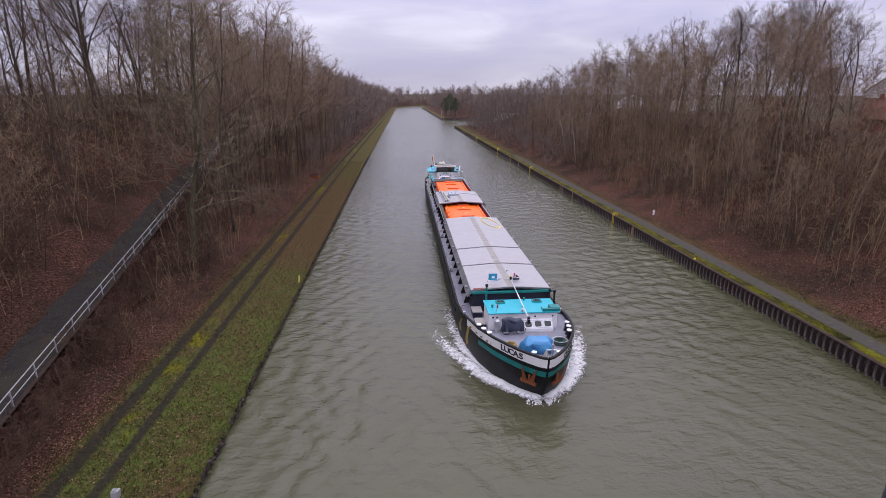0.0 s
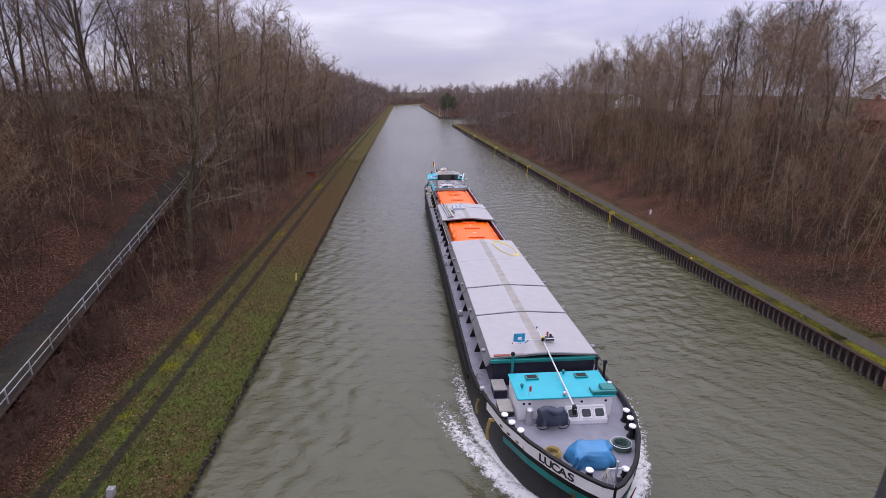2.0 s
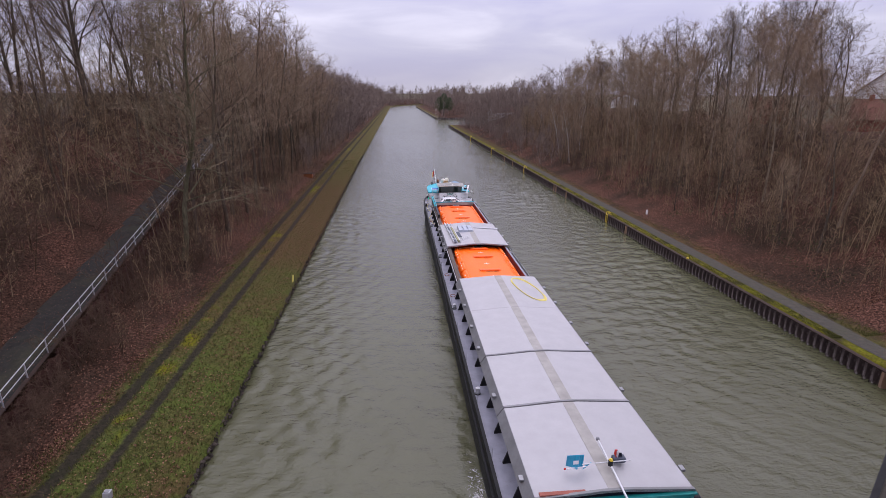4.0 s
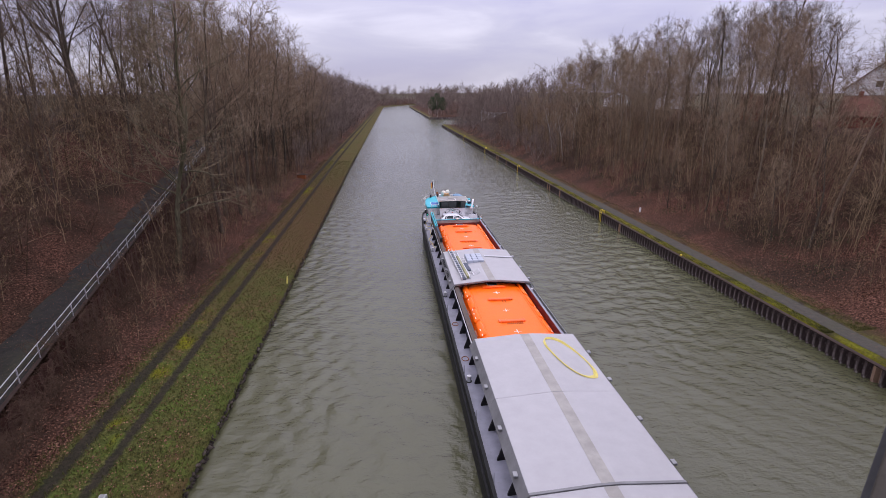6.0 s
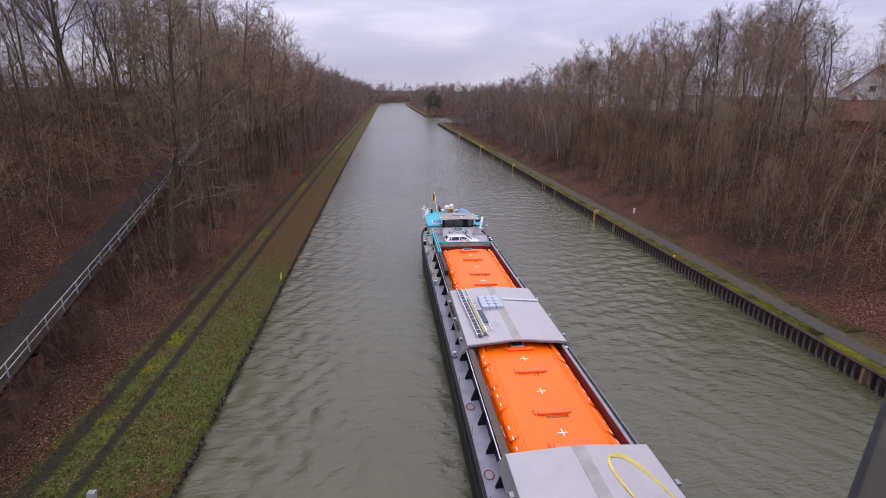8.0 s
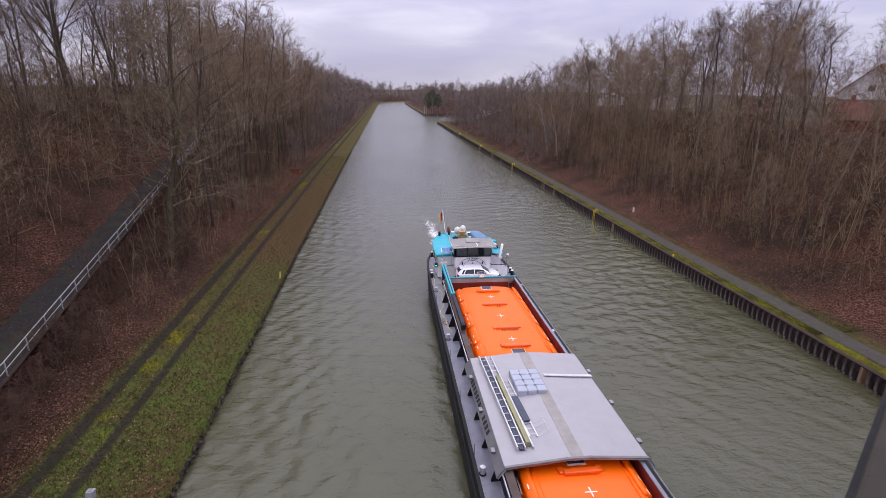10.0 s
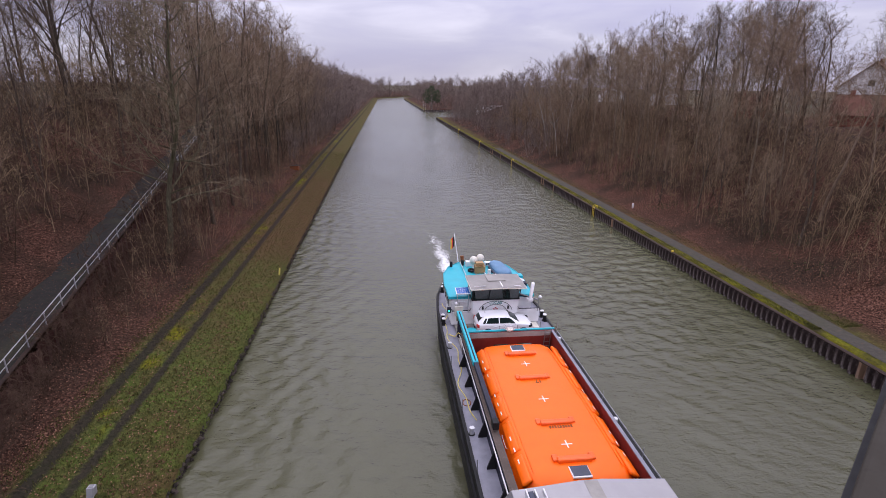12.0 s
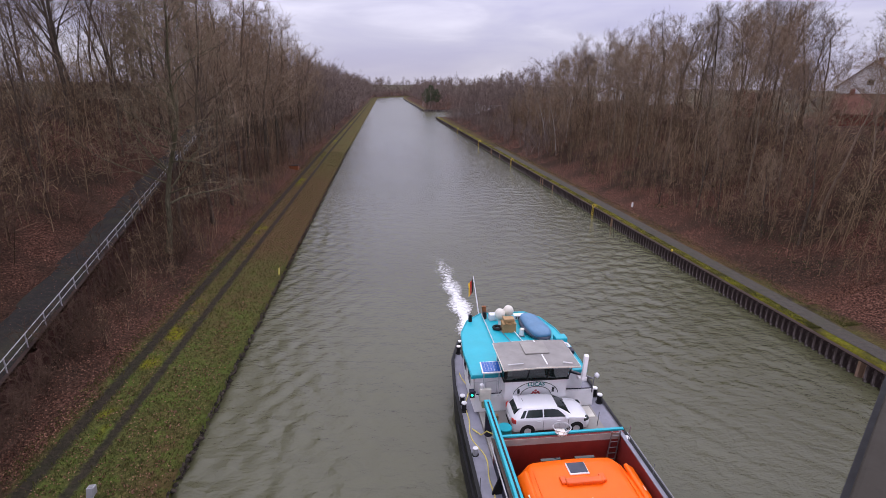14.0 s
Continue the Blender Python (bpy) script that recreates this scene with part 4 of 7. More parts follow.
def build_hold():
    part("hold_floor", box(bmesh.new(), -2.84, 2.84, 36.9, 92.94, 0.5, 0.6), M["hold"], ship)
    for sgn in (-1, 1):
        a, b = sorted((sgn * 2.86, sgn * 2.94))
        part("hold_wall", box(bmesh.new(), a, b, 36.9, 92.94, 0.6, 3.70), M["hold"], ship, "dull red hold side")
        a, b = sorted((sgn * 2.943, sgn * 3.06))
        part("coaming", box(bmesh.new(), a, b, 36.6, 93.15, 2.2, 3.68), M["navy"], ship)
        a, b = sorted((sgn * 2.83, sgn * (3.20 if sgn < 0 else 3.0)))
        part("coaming_rim", box(bmesh.new(), a, b, 36.6, 93.15, 3.702, 3.77, 0.012), M["rimwood" if sgn < 0 else "deck"], ship, "weathered brown coaming rim" if sgn < 0 else "grey coaming rim")
        bm = pipe(bmesh.new(), [(sgn * 3.27, 36.8, 3.66), (sgn * 3.27, 60, 3.66), (sgn * 3.27, 93, 3.66)], 0.035)
        part("slide_rail", bm, M["alu" if sgn < 0 else "steel"], ship)
    part("hold_end", box(bmesh.new(), -3.06, 3.06, 92.945, 93.175, 0.6, 3.76, 0.01), M["hold"], ship, "red end wall of the hold")
    part("end_band", box(bmesh.new(), -2.85, 2.85, 92.925, 92.942, 3.42, 3.755), M["hatch_band"], ship, "bare grey upper strip of the hold end")
    part("end_rim", box(bmesh.new(), -3.1, 3.1, 93.06, 93.2, 3.764, 3.86, 0.015), M["teal"], ship, "teal rim")
    part("fore_bulkhead", box(bmesh.new(), -3.05, 3.05, 36.47, 36.89, 2.35, 4.19), M["navy"], ship)
    part("fore_rail", box(bmesh.new(), -3.25, 3.25, 36.28, 36.46, 4.02, 4.22, 0.02), M["green"], ship, "green rail")
    # web brackets along the coaming
    for sgn in (-1, 1):
        v = [(sgn * 3.062, -0.04, 3.55), (sgn * 3.062, -0.04, 2.36), (sgn * 3.50, -0.04, 2.36), (sgn * 3.50, -0.04, 2.44), (sgn * 3.12, -0.04, 3.55)]
        w = [(x, 0.04, z) for x, _, z in v]
        f = [(0, 1, 2, 3, 4), (9, 8, 7, 6, 5)] + [(k, (k + 1) % 5, 5 + (k + 1) % 5, 5 + k) for k in range(5)]
        first = part("bracket", (v + w, f), M["black"], ship)
        first.location.y = 38.5
        for k in range(1, 25):
            ob = new("bracket", first.data)
            ob.parent, ob.location.y = ship, 38.5 + 2.2 * k
    # ladder in the corner of the hold
    bm = bmesh.new()
    for dx in (-0.2, 0.2):
        rod(bm, (2.45 + dx, 92.86, 0.9), (2.60 + dx, 92.80, 3.95), 0.03, seg=6)
    for k in range(9):
        z = 1.1 + k * 0.32
        rod(bm, (2.25 + (z - 0.9) * 0.05, 92.84, z), (2.65 + (z - 0.9) * 0.05, 92.84, z), 0.02, seg=6)
    part("hold_ladder", bm, M["steel"], ship)


def hatch(y0, y1, edge, peak, seam):
    """One arched aluminium hatch cover with its walkway band and end ribs."""
    prof = [(-3.50, edge - 0.46), (-3.17, edge), (-1.9, edge + (peak - edge) * 0.45), (-0.5, peak), (0.5, peak), (1.9, edge + (peak - edge) * 0.45), (3.17, edge), (3.50, edge - 0.46)]
    inner = [(x * 0.985, z - 0.06) for x, z in reversed(prof)]
    ring = prof + inner
    root = part("hatch_cover", loft(bmesh.new(), [[(x, y, z) for x, z in ring] for y in (y0, y1)]), M["hatch"], ship, "pale grey arched hatch cover")
    part("walkway", loft(bmesh.new(), [[(-0.27, y, peak + 0.004), (0.29, y, peak + 0.004), (0.29, y, peak + 0.014), (-0.27, y, peak + 0.014)] for y in (y0 + 0.02, y1 - 0.02)]), M["hatch_band"], root, "non-slip walkway strip")
    for y in (() if seam is None else (y0 + 0.06, y1 - 0.06) if seam else (y0 + 0.06,)):
        rib = [(x * 1.006, z + 0.05) for x, z in prof]
        low = [(x * 1.006, z - 0.05) for x, z in reversed(prof)]
        part("rib", loft(bmesh.new(), [[(x, yy, z) for x, z in rib + low] for yy in (y - 0.06, y + 0.06)]), M["hatch_rib"], root, "grey end rib")
    for sgn in (-1, 1):
        part("skirt", loft(bmesh.new(), [[(sgn * 3.175, y, edge - 0.012), (sgn * 3.505, y, edge - 0.46), (sgn * 3.525, y, edge - 0.46), (sgn * 3.195, y, edge)] for y in (y0, y1)]), M["hatch_rib"], root, "grey skirt")
        for k in range(int((y1 - y0) / 3)):
            bm = box(bmesh.new(), sgn * 3.42 - 0.10, sgn * 3.42 + 0.10, y0 + 1.2 + 3 * k, y0 + 1.5 + 3 * k, edge - 0.22, edge - 0.10, 0.02)
            part("roller", bm, M["steel"], root)
    return root


def bollard(x, y, r=0.17, h=0.62, white=True, parent=None):
    root = thing("bollard", (x, y, deck_z(y)))
    root.parent = ship
    part("post", rod(bmesh.new(), (0, 0, 0), (0, 0, h), r, r * 0.92, 14), M["black" if white else "alu"], root, smooth=False)
    bm = rod(bmesh.new(), (0, 0, h), (0, 0, h + 0.06), r * 1.12, r * 1.08, 14)
    part("cap", bm, M["white" if white else "alu"], root, "white painted cap" if white else "")
    part("foot", rod(bmesh.new(), (0, 0, 0), (0, 0, 0.05), r * 1.5, r * 1.4, 14), M["black"], root)


def write(body, size, m, parent, material, name="letter", depth=0.006):
    """Lettering as a mesh, from the built-in font."""
    cu = bpy.data.curves.new(name, "FONT")
    cu.body, cu.size, cu.extrude, cu.align_x, cu.align_y = body, size, depth, "CENTER", "CENTER"
    cu.offset = size * 0.03
    tmp = bpy.data.objects.new(name, cu)
    me = bpy.data.meshes.new_from_object(tmp)
    bpy.data.objects.remove(tmp)
    me.materials.append(material)
    ob = new(name, me)
    ob.parent, ob.matrix_basis = parent, m
    return ob


def basis(at, right, up):
    r = Vector(right).normalized()
    u = Vector(up)
    n = r.cross(u).normalized()
    u = n.cross(r)
    m = Matrix((r, u, n)).transposed().to_4x4()
    m.translation = at
    return m


def build_bow_name():
    word = "LUCAS"
    def along(u):
        k = int(u)
        return tuple(p + (q - p) * (u - k) for p, q in zip(STATIONS[k], STATIONS[k + 1]))

    steps = [4.36 - 0.014 * i for i in range(101)]
    run = [0.0]
    for a, b in zip(steps, steps[1:]):
        run.append(run[-1] + (skin(along(b), 0.125) - skin(along(a), 0.125)).length)
    for side in (1, -1):
        order = word if side > 0 else word[::-1]
        for n, ch in enumerate(order):
            goal = run[-1] * n / 4
            i = max(k for k in range(101) if run[k] <= goal + 1e-9)
            s = along(steps[i])
            mid, low, top = skin(s, 0.125, 0.045), skin(s, 0.20, 0.045), skin(s, 0.05, 0.045)
            way = (skin(along(steps[i] - 0.1), 0.125) - skin(along(steps[i] + 0.1), 0.125)).normalized()
            if side < 0:
                mid, low, top, way = flip(mid), flip(low), flip(top), Vector((way.x, -way.y, -way.z))
            write(ch, 0.56, basis(mid, way, top - low) @ Matrix.Diagonal((1.25, 1.0, 1, 1)), ship, M["ink"])


def build_anchors():
    for sgn in (1, -1):
        turn = (lambda p: p) if sgn > 0 else flip
        a = STATIONS[2]
        root = thing("anchor")
        root.parent = ship
        root["label"] = "rusty stockless anchor housed at the bow"
        for k, (du, w) in enumerate(((-0.46, 0.17), (0.40, 0.20))):
            foot, tip = skin(a, 0.62, 0.12), skin(a, 0.27, 0.20)
            side = Vector((-0.72, 0.69, 0)) * -du
            f0, f1 = foot + side * 0.5, tip + side * 1.2
            wide = Vector((-0.72, 0.69, 0)) * w
            out = Vector((-0.69, -0.72, 0)) * 0.09
            bm = loft(bmesh.new(), [[turn(f0 - wide), turn(f0 + wide), turn(f0 + wide + out), turn(f0 - wide + out)], [turn(f1 - wide * 0.15), turn(f1 + wide * 0.15), turn(f1 + wide * 0.15 + out * 0.4), turn(f1 - wide * 0.15 + out * 0.4)]])
            part("fluke", bm, M["rust"], root)
        c = skin(a, 0.63, 0.12)
        w = Vector((-0.72, 0.69, 0)) * 0.55
        bm = rod(bmesh.new(), turn(c - w), turn(c + w), 0.13, 0.13, 10)
        part("crown_bar", bm, M["rust"], root)
        bm = rod(bmesh.new(), turn(skin(a, 0.58, 0.08)), turn(skin(a, 0.46, 0.05)), 0.09, 0.07, 8)
        part("shank", bm, M["rust"], root)


def build_foredeck():
    house = thing("deckhouse", (0.16, 0, 0))
    house.parent = ship
    part("wall", box(bmesh.new(), -2.5, 2.55, 32.95, 35.2, 2.55, 3.84, 0.03), M["white"], house, "white deckhouse sides")
    part("roof", box(bmesh.new(), -2.58, 2.66, 32.82, 35.32, 3.842, 3.93, 0.025), M["teal"], house, "bright teal roof")
    for x in (-1.35, 1.45):
        v = part("roof_vent", box(bmesh.new(), x - 0.36, x + 0.36, 34.55, 34.98, 3.93, 4.03, 0.02), M["green"], house)
        part("grille", box(bmesh.new(), x - 0.27, x + 0.27, 34.61, 34.92, 4.032, 4.045), M["black"], v)
    bm = box(bmesh.new(), 1.45, 2.72, 32.86, 33.02, 3.93, 4.16, 0.02)
    box(bm, 2.02, 2.74, 33.03, 33.62, 3.93, 4.18, 0.02)
    box(bm, 1.45, 1.52, 33.03, 33.5, 3.93, 4.06, 0.01)
    part("roof_step", bm, M["green"], house, "teal step box")
    for x, y in ((-2.1, 33.9), (0.55, 35.1), (-0.05, 32.98)):
        part("knob", ball(rod(bmesh.new(), (x, y, 3.93), (x, y, 4.05), 0.07, 0.07, 8), (x, y, 4.08), 0.1, u=8, v=6), M["green"], house)
    # slanting skylight row
    sky = part("skylight", loft(bmesh.new(), [[(x, 32.94, 2.62), (x, 32.94, 3.34), (x, 32.86, 3.36), (x, 32.30, 2.86), (x, 32.30, 2.62)] for x in (-0.02, 2.12)]), M["white"], house, "white sloping skylight frame")
    for k in range(3):
        x = 0.34 + 0.71 * k
        m = basis((x, 32.565, 3.115), (1, 0, 0), (0, 0.56, 0.5))
        out = [(math.copysign(abs(math.cos(q)) ** 0.35, math.cos(q)) * 0.235, math.copysign(abs(math.sin(q)) ** 0.35, math.sin(q)) * 0.20) for q in [math.tau * i / 28 + 0.1 for i in range(28)]]
        bm = loft(bmesh.new(), [[m @ Vector((px * g, py * g, dz)) for px, py in out] for g, dz in ((1.0, -0.005), (1.0, 0.02), (0.93, 0.026))])
        part("pane", bm, M["glass"], sky)
        bm = pipe(bmesh.new(), [m @ Vector((0.31 * sx, 0.29 * sy, 0.01)) for sx, sy in ((-1, -1), (1, -1), (1, 1), (-1, 1), (-1, -1))], 0.025, 4)
        part("rim", bm, M["alu"], sky)
    for x in (-2.2, -1.9, 0.9, 2.2):
        part("porthole", rod(bmesh.new(), (x, 32.93, 3.55), (x, 32.955, 3.55), 0.07, 0.07, 12), M["glass"], house)
    # side lockers and benches
    for y0, y1, z in ((35.4, 36.2, 2.98), (33.6, 34.4, 2.84)):
        part("locker", box(bmesh.new(), -3.35, -2.62, y0 - 0.35, y1, 2.5, z, 0.02), M["navy"], house)
        part("locker_lid", box(bmesh.new(), -3.38, -2.60, y0 - 0.3, y1 + 0.02, z + 0.002, z + 0.06, 0.015), M["hatch_band"], house, "beige locker lid")
    part("aft_locker", box(bmesh.new(), 1.3, 2.7, 35.45, 36.2, 2.5, 3.3, 0.02), M["navy"], house)
    part("bench_top", box(bmesh.new(), 1.35, 2.6, 35.5, 36.15, 3.302, 3.37, 0.015), M["cream"], house)
    for x, y, top, mat in ((-2.28, 35.55, 5.0, "green"), (2.92, 35.1, 4.55, "black"), (2.78, 35.9, 4.35, "black")):
        p = part("vent_pipe", rod(bmesh.new(), (x, y, 2.5), (x, y, top), 0.075, 0.075, 10), M[mat], house)
        part("cowl", ball(bmesh.new(), (x, y - 0.03, top + 0.05), 0.13, 0.13, 0.12, 10, 7), M["black"], p)
    part("gas_bottle", rod(rod(bmesh.new(), (-1.95, 32.62, 2.6), (-1.95, 32.62, 3.45), 0.2, 0.2, 14), (-1.95, 32.62, 3.45), (-1.95, 32.62, 3.56), 0.2, 0.07, 14), M["alu"], house, "grey gas bottle")
    part("pennant_staff", rod(bmesh.new(), (-1.95, 33.0, 3.9), (-1.95, 33.0, 4.6), 0.015, seg=6), M["alu"], house)
    part("pennant", box(bmesh.new(), -1.93, -1.83, 32.99, 33.01, 4.25, 4.55), M["red"], house, "small red pennant")
    part("searchlight", ball(bmesh.new(), (-0.05, 32.95, 4.08), 0.13, 0.12, 0.13, 10, 7), M["alu"], house)
    # lowered signal mast resting on the hatch
    mast = thing("signal_mast")
    mast.parent = ship
    part("pole", rod(bmesh.new(), (0.38, 32.0, 3.75), (0.12, 38.8, 4.98), 0.055, 0.04, 10), M["alu"], mast)
    part("crosstree", rod(bmesh.new(), (-1.0, 37.55, 4.82), (1.05, 37.62, 4.82), 0.022, seg=6), M["alu"], mast)
    part("lamp", rod(bmesh.new(), (0.16, 37.5, 4.74), (0.16, 37.5, 4.98), 0.1, 0.1, 10), M["black"], mast)
    part("lamp_lens", rod(bmesh.new(), (0.16, 37.5, 4.98), (0.16, 37.5, 5.05), 0.09, 0.05, 10), M["yellow"], mast)
    part("mast_foot", box(bmesh.new(), 0.29, 0.46, 32.0, 32.25, 3.4, 3.9, 0.03), M["black"], mast)
    part("mast_head", ball(bmesh.new(), (0.12, 38.8, 4.99), 0.09, u=8, v=6), M["steel"], mast)
    part("stowed_sign", box(bmesh.new(), 0.42, 0.95, 37.75, 38.05, 4.56, 4.80, 0.05), M["slate"], mast)
    # plank at the hatch edge
    part("edge_plank", box(bmesh.new(), -3.0, -0.5, 36.5, 36.68, 4.33, 4.41, 0.015), M["plank"], ship, "reddish worn plank")


def coil(bm, c, r, turns, thick, rng, flat=0.10):
    for k in range(turns):
        rr = r * rng.uniform(0.72, 1.05)
        ox, oy = rng.uniform(-0.05, 0.05), rng.uniform(-0.05, 0.05)
        z = c[2] + thick + k * flat * 0.35
        pts = [(c[0] + ox + rr * math.cos(a * math.tau / 18), c[1] + oy + rr * math.sin(a * math.tau / 18) * 0.85, z + rng.uniform(-0.015, 0.015)) for a in range(18)]
        pipe(bm, pts + [pts[0]], thick, 5)


def tarp_lump(seed, sx, sy, h, drape=0.10):
    """A cover drawn over something, with folds down to the deck."""
    bm = bmesh.new()
    bmesh.ops.create_icosphere(bm, subdivisions=4, radius=1.0)
    for v in bm.verts:
        n = v.co.normalized()
        p = Vector((math.copysign(abs(n.x) ** 0.42, n.x) * sx, math.copysign(abs(n.y) ** 0.42, n.y) * sy, max(0.0, math.copysign(abs(n.z) ** 0.5, n.z)) * h))
        a = math.atan2(n.y, n.x)
        fold = math.sin(a * 11 + 3 * noise.noise((a, seed, 0))) * drape * (1 - 0.6 * p.z / h) + 0.26 * noise.noise((p.x * 1.6, p.y * 1.6, p.z * 1.6 + seed))
        p.x *= 1 + fold
        p.y *= 1 + fold
        p.z *= 1 + 0.34 * noise.noise((p.x * 1.7 + seed, p.y * 1.7, 3.0)) + 0.10 * noise.noise((p.x * 5 + seed, p.y * 5, 1.0))
        v.co = p
    return bm


def ride_foredeck():
    rng = random.Random(3)
    z = deck_z(29.5) + 0.05
    t = aboard("tarpaulin_bundle", (0.38, 29.6, z - 0.02), "bright blue tarpaulin tied over a windlass on the foredeck", "tarpaulin")
    part("cover", tarp_lump(1.0, 1.02, 0.62, 0.80, 0.14), M["tarp"], t, smooth=True)
    t = aboard("rope_coil", (-1.3, 30.0, z), "coil of worn yellow mooring rope on deck", "rope")
    bm = bmesh.new()
    coil(bm, (0, 0, 0), 0.42, 9, 0.035, rng)
    part("rope", bm, M["rope"], t)
    t = aboard("rope_coil", (2.15, 30.35, z), "coil of dark green mooring rope in a wire ring", "rope")
    bm = bmesh.new()
    coil(bm, (0, 0, 0), 0.42, 8, 0.035, rng)
    part("rope", bm, M["green_rope"], t)
    pts = [(0.5 * math.cos(a * math.tau / 20), 0.45 * math.sin(a * math.tau / 20), 0.3) for a in range(21)]
    part("ring", pipe(bmesh.new(), pts, 0.02, 5), M["alu"], t)
    t = aboard("covered_bicycle", (-0.8, 32.05, deck_z(32) + 0.02), "bicycle under a slate-blue cover against the deckhouse", "bicycle")
    bm = tarp_lump(4.0, 0.72, 0.2, 1.25, 0.16)
    for v in bm.verts:
        v.co.z = 0.3 + v.co.z * 0.72 + (0.25 * abs(v.co.x) if v.co.z > 0.4 else 0)
    part("cover", bm, M["slate"], t, "slate-blue cloth cover", smooth=True)
    for x in (-0.42, 0.62):
        pts = [(x + 0.33 * math.cos(a * math.tau / 20), -0.05, 0.34 + 0.33 * math.sin(a * math.tau / 20)) for a in range(21)]
        part("wheel", pipe(bmesh.new(), pts, 0.02, 5), M["black"], t)
    # flags carried on the lowered mast's crosstree
    def cloth(name, x0, x1, z0, z1, y, seed, mat, label):
        rings = []
        for i in range(9):
            u = i / 8
            x = x0 + (x1 - x0) * u
            w = 0.06 * math.sin(u * 7 + seed) + 0.03 * math.sin(u * 15 + 2 * seed)
            rings.append([(x, y + w, z0 + 0.05 * math.sin(u * 5 + seed)), (x, y + w * 0.5, (z0 + z1) / 2), (x, y, z1), (x, y + 0.012, z1), (x, y + w * 0.5 + 0.012, (z0 + z1) / 2), (x, y + w + 0.012, z0 + 0.05 * math.sin(u * 5 + seed))])
        return part(name, loft(bmesh.new(), rings), M[mat], ship, label)

    blue = cloth("signal_flag", -1.62, -0.92, 4.62, 5.22, 37.62, 1.0, "blue", "bright blue flag")
    part("flag_mark", box(bmesh.new(), -1.38, -1.16, 37.52, 37.545, 4.86, 5.02), M["white"], blue)
    part("flag_stick", rod(bmesh.new(), (-1.66, 37.6, 4.60), (-0.8, 37.55, 4.70), 0.022, seg=6), M["white"], blue)
    part("stick_end", ball(bmesh.new(), (-1.68, 37.6, 4.60), 0.05, u=8, v=6), M["red"], blue)
    part("flag_tail", loft(bmesh.new(), [[(-0.95, 37.55, 4.55), (-0.95, 37.57, 4.55), (-0.9, 37.57, 4.72), (-0.9, 37.55, 4.72)], [(-0.62, 37.6, 4.80), (-0.62, 37.62, 4.80), (-0.6, 37.62, 4.84), (-0.6, 37.6, 4.84)]]), M["blue"], blue)
    for k, mat in enumerate(("red", "white", "navy")):
        cloth("small_flag", 0.48 + 0.1 * k, 0.60 + 0.1 * k, 4.86 - 0.05 * k, 5.14 - 0.09 * k, 37.9, 2.0 + k, mat, "")
    # mooring winch post with tackle at the stem
    post = thing("towing_post")
    post.parent = ship
    zb = deck_z(28) + 0.03
    part("post", rod(bmesh.new(), (0.95, 28.15, zb), (0.95, 28.15, zb + 1.15), 0.05, 0.05, 8), M["alu"], post)
    part("arm", rod(bmesh.new(), (0.55, 28.15, zb + 0.75), (1.25, 28.15, zb + 0.75), 0.04, 0.04, 8), M["alu"], post)
    part("sheave", rod(bmesh.new(), (1.1, 28.1, zb + 0.2), (1.1, 28.28, zb + 0.2), 0.14, 0.14, 12), M["steel"], post)
    bm = bmesh.new()
    for k in range(16):
        a = rng.uniform(0, math.tau)
        pipe(bm, [(0.62, 28.3, zb + 0.7), (0.62 + 0.12 * math.cos(a), 28.3 + 0.12 * math.sin(a), zb + 0.4), (0.62 + 0.28 * math.cos(a), 28.3 + 0.25 * math.sin(a), zb + 0.02)], 0.018, 4)
    part("rope_fender", bm, M["cream"], post, "frayed rope bundle")
    # fender rope hung over the side
    bm = pipe(bmesh.new(), [(-3.78, 32.2, 3.2), (-3.9, 32.4, 3.1), (-4.0, 32.6, 2.3), (-3.95, 32.7, 1.7)], 0.09, 7)
    part("rope_fender", bm, M["rope"], ship, "frayed hemp fender")
    part("rope_fender", pipe(bmesh.new(), [(-4.12, 34.8, 2.7), (-4.2, 35.0, 2.2), (-4.15, 35.1, 1.6)], 0.07, 7), M["rope"], ship, "frayed hemp fender")
    bm = bmesh.new()
    for k in range(9):
        y = 30.6 + k * 0.55
        pipe(bm, [(-at_y(y)[0] + 0.25, y, deck_z(y) + 0.06), (-at_y(y)[0] + 0.35 + rng.uniform(-0.15, 0.15), y + 0.3, deck_z(y) + 0.09), (-at_y(y + 0.6)[0] + 0.25, y + 0.62, deck_z(y) + 0.06)], 0.03, 5)
    part("mooring_line", bm, M["rope"], ship)


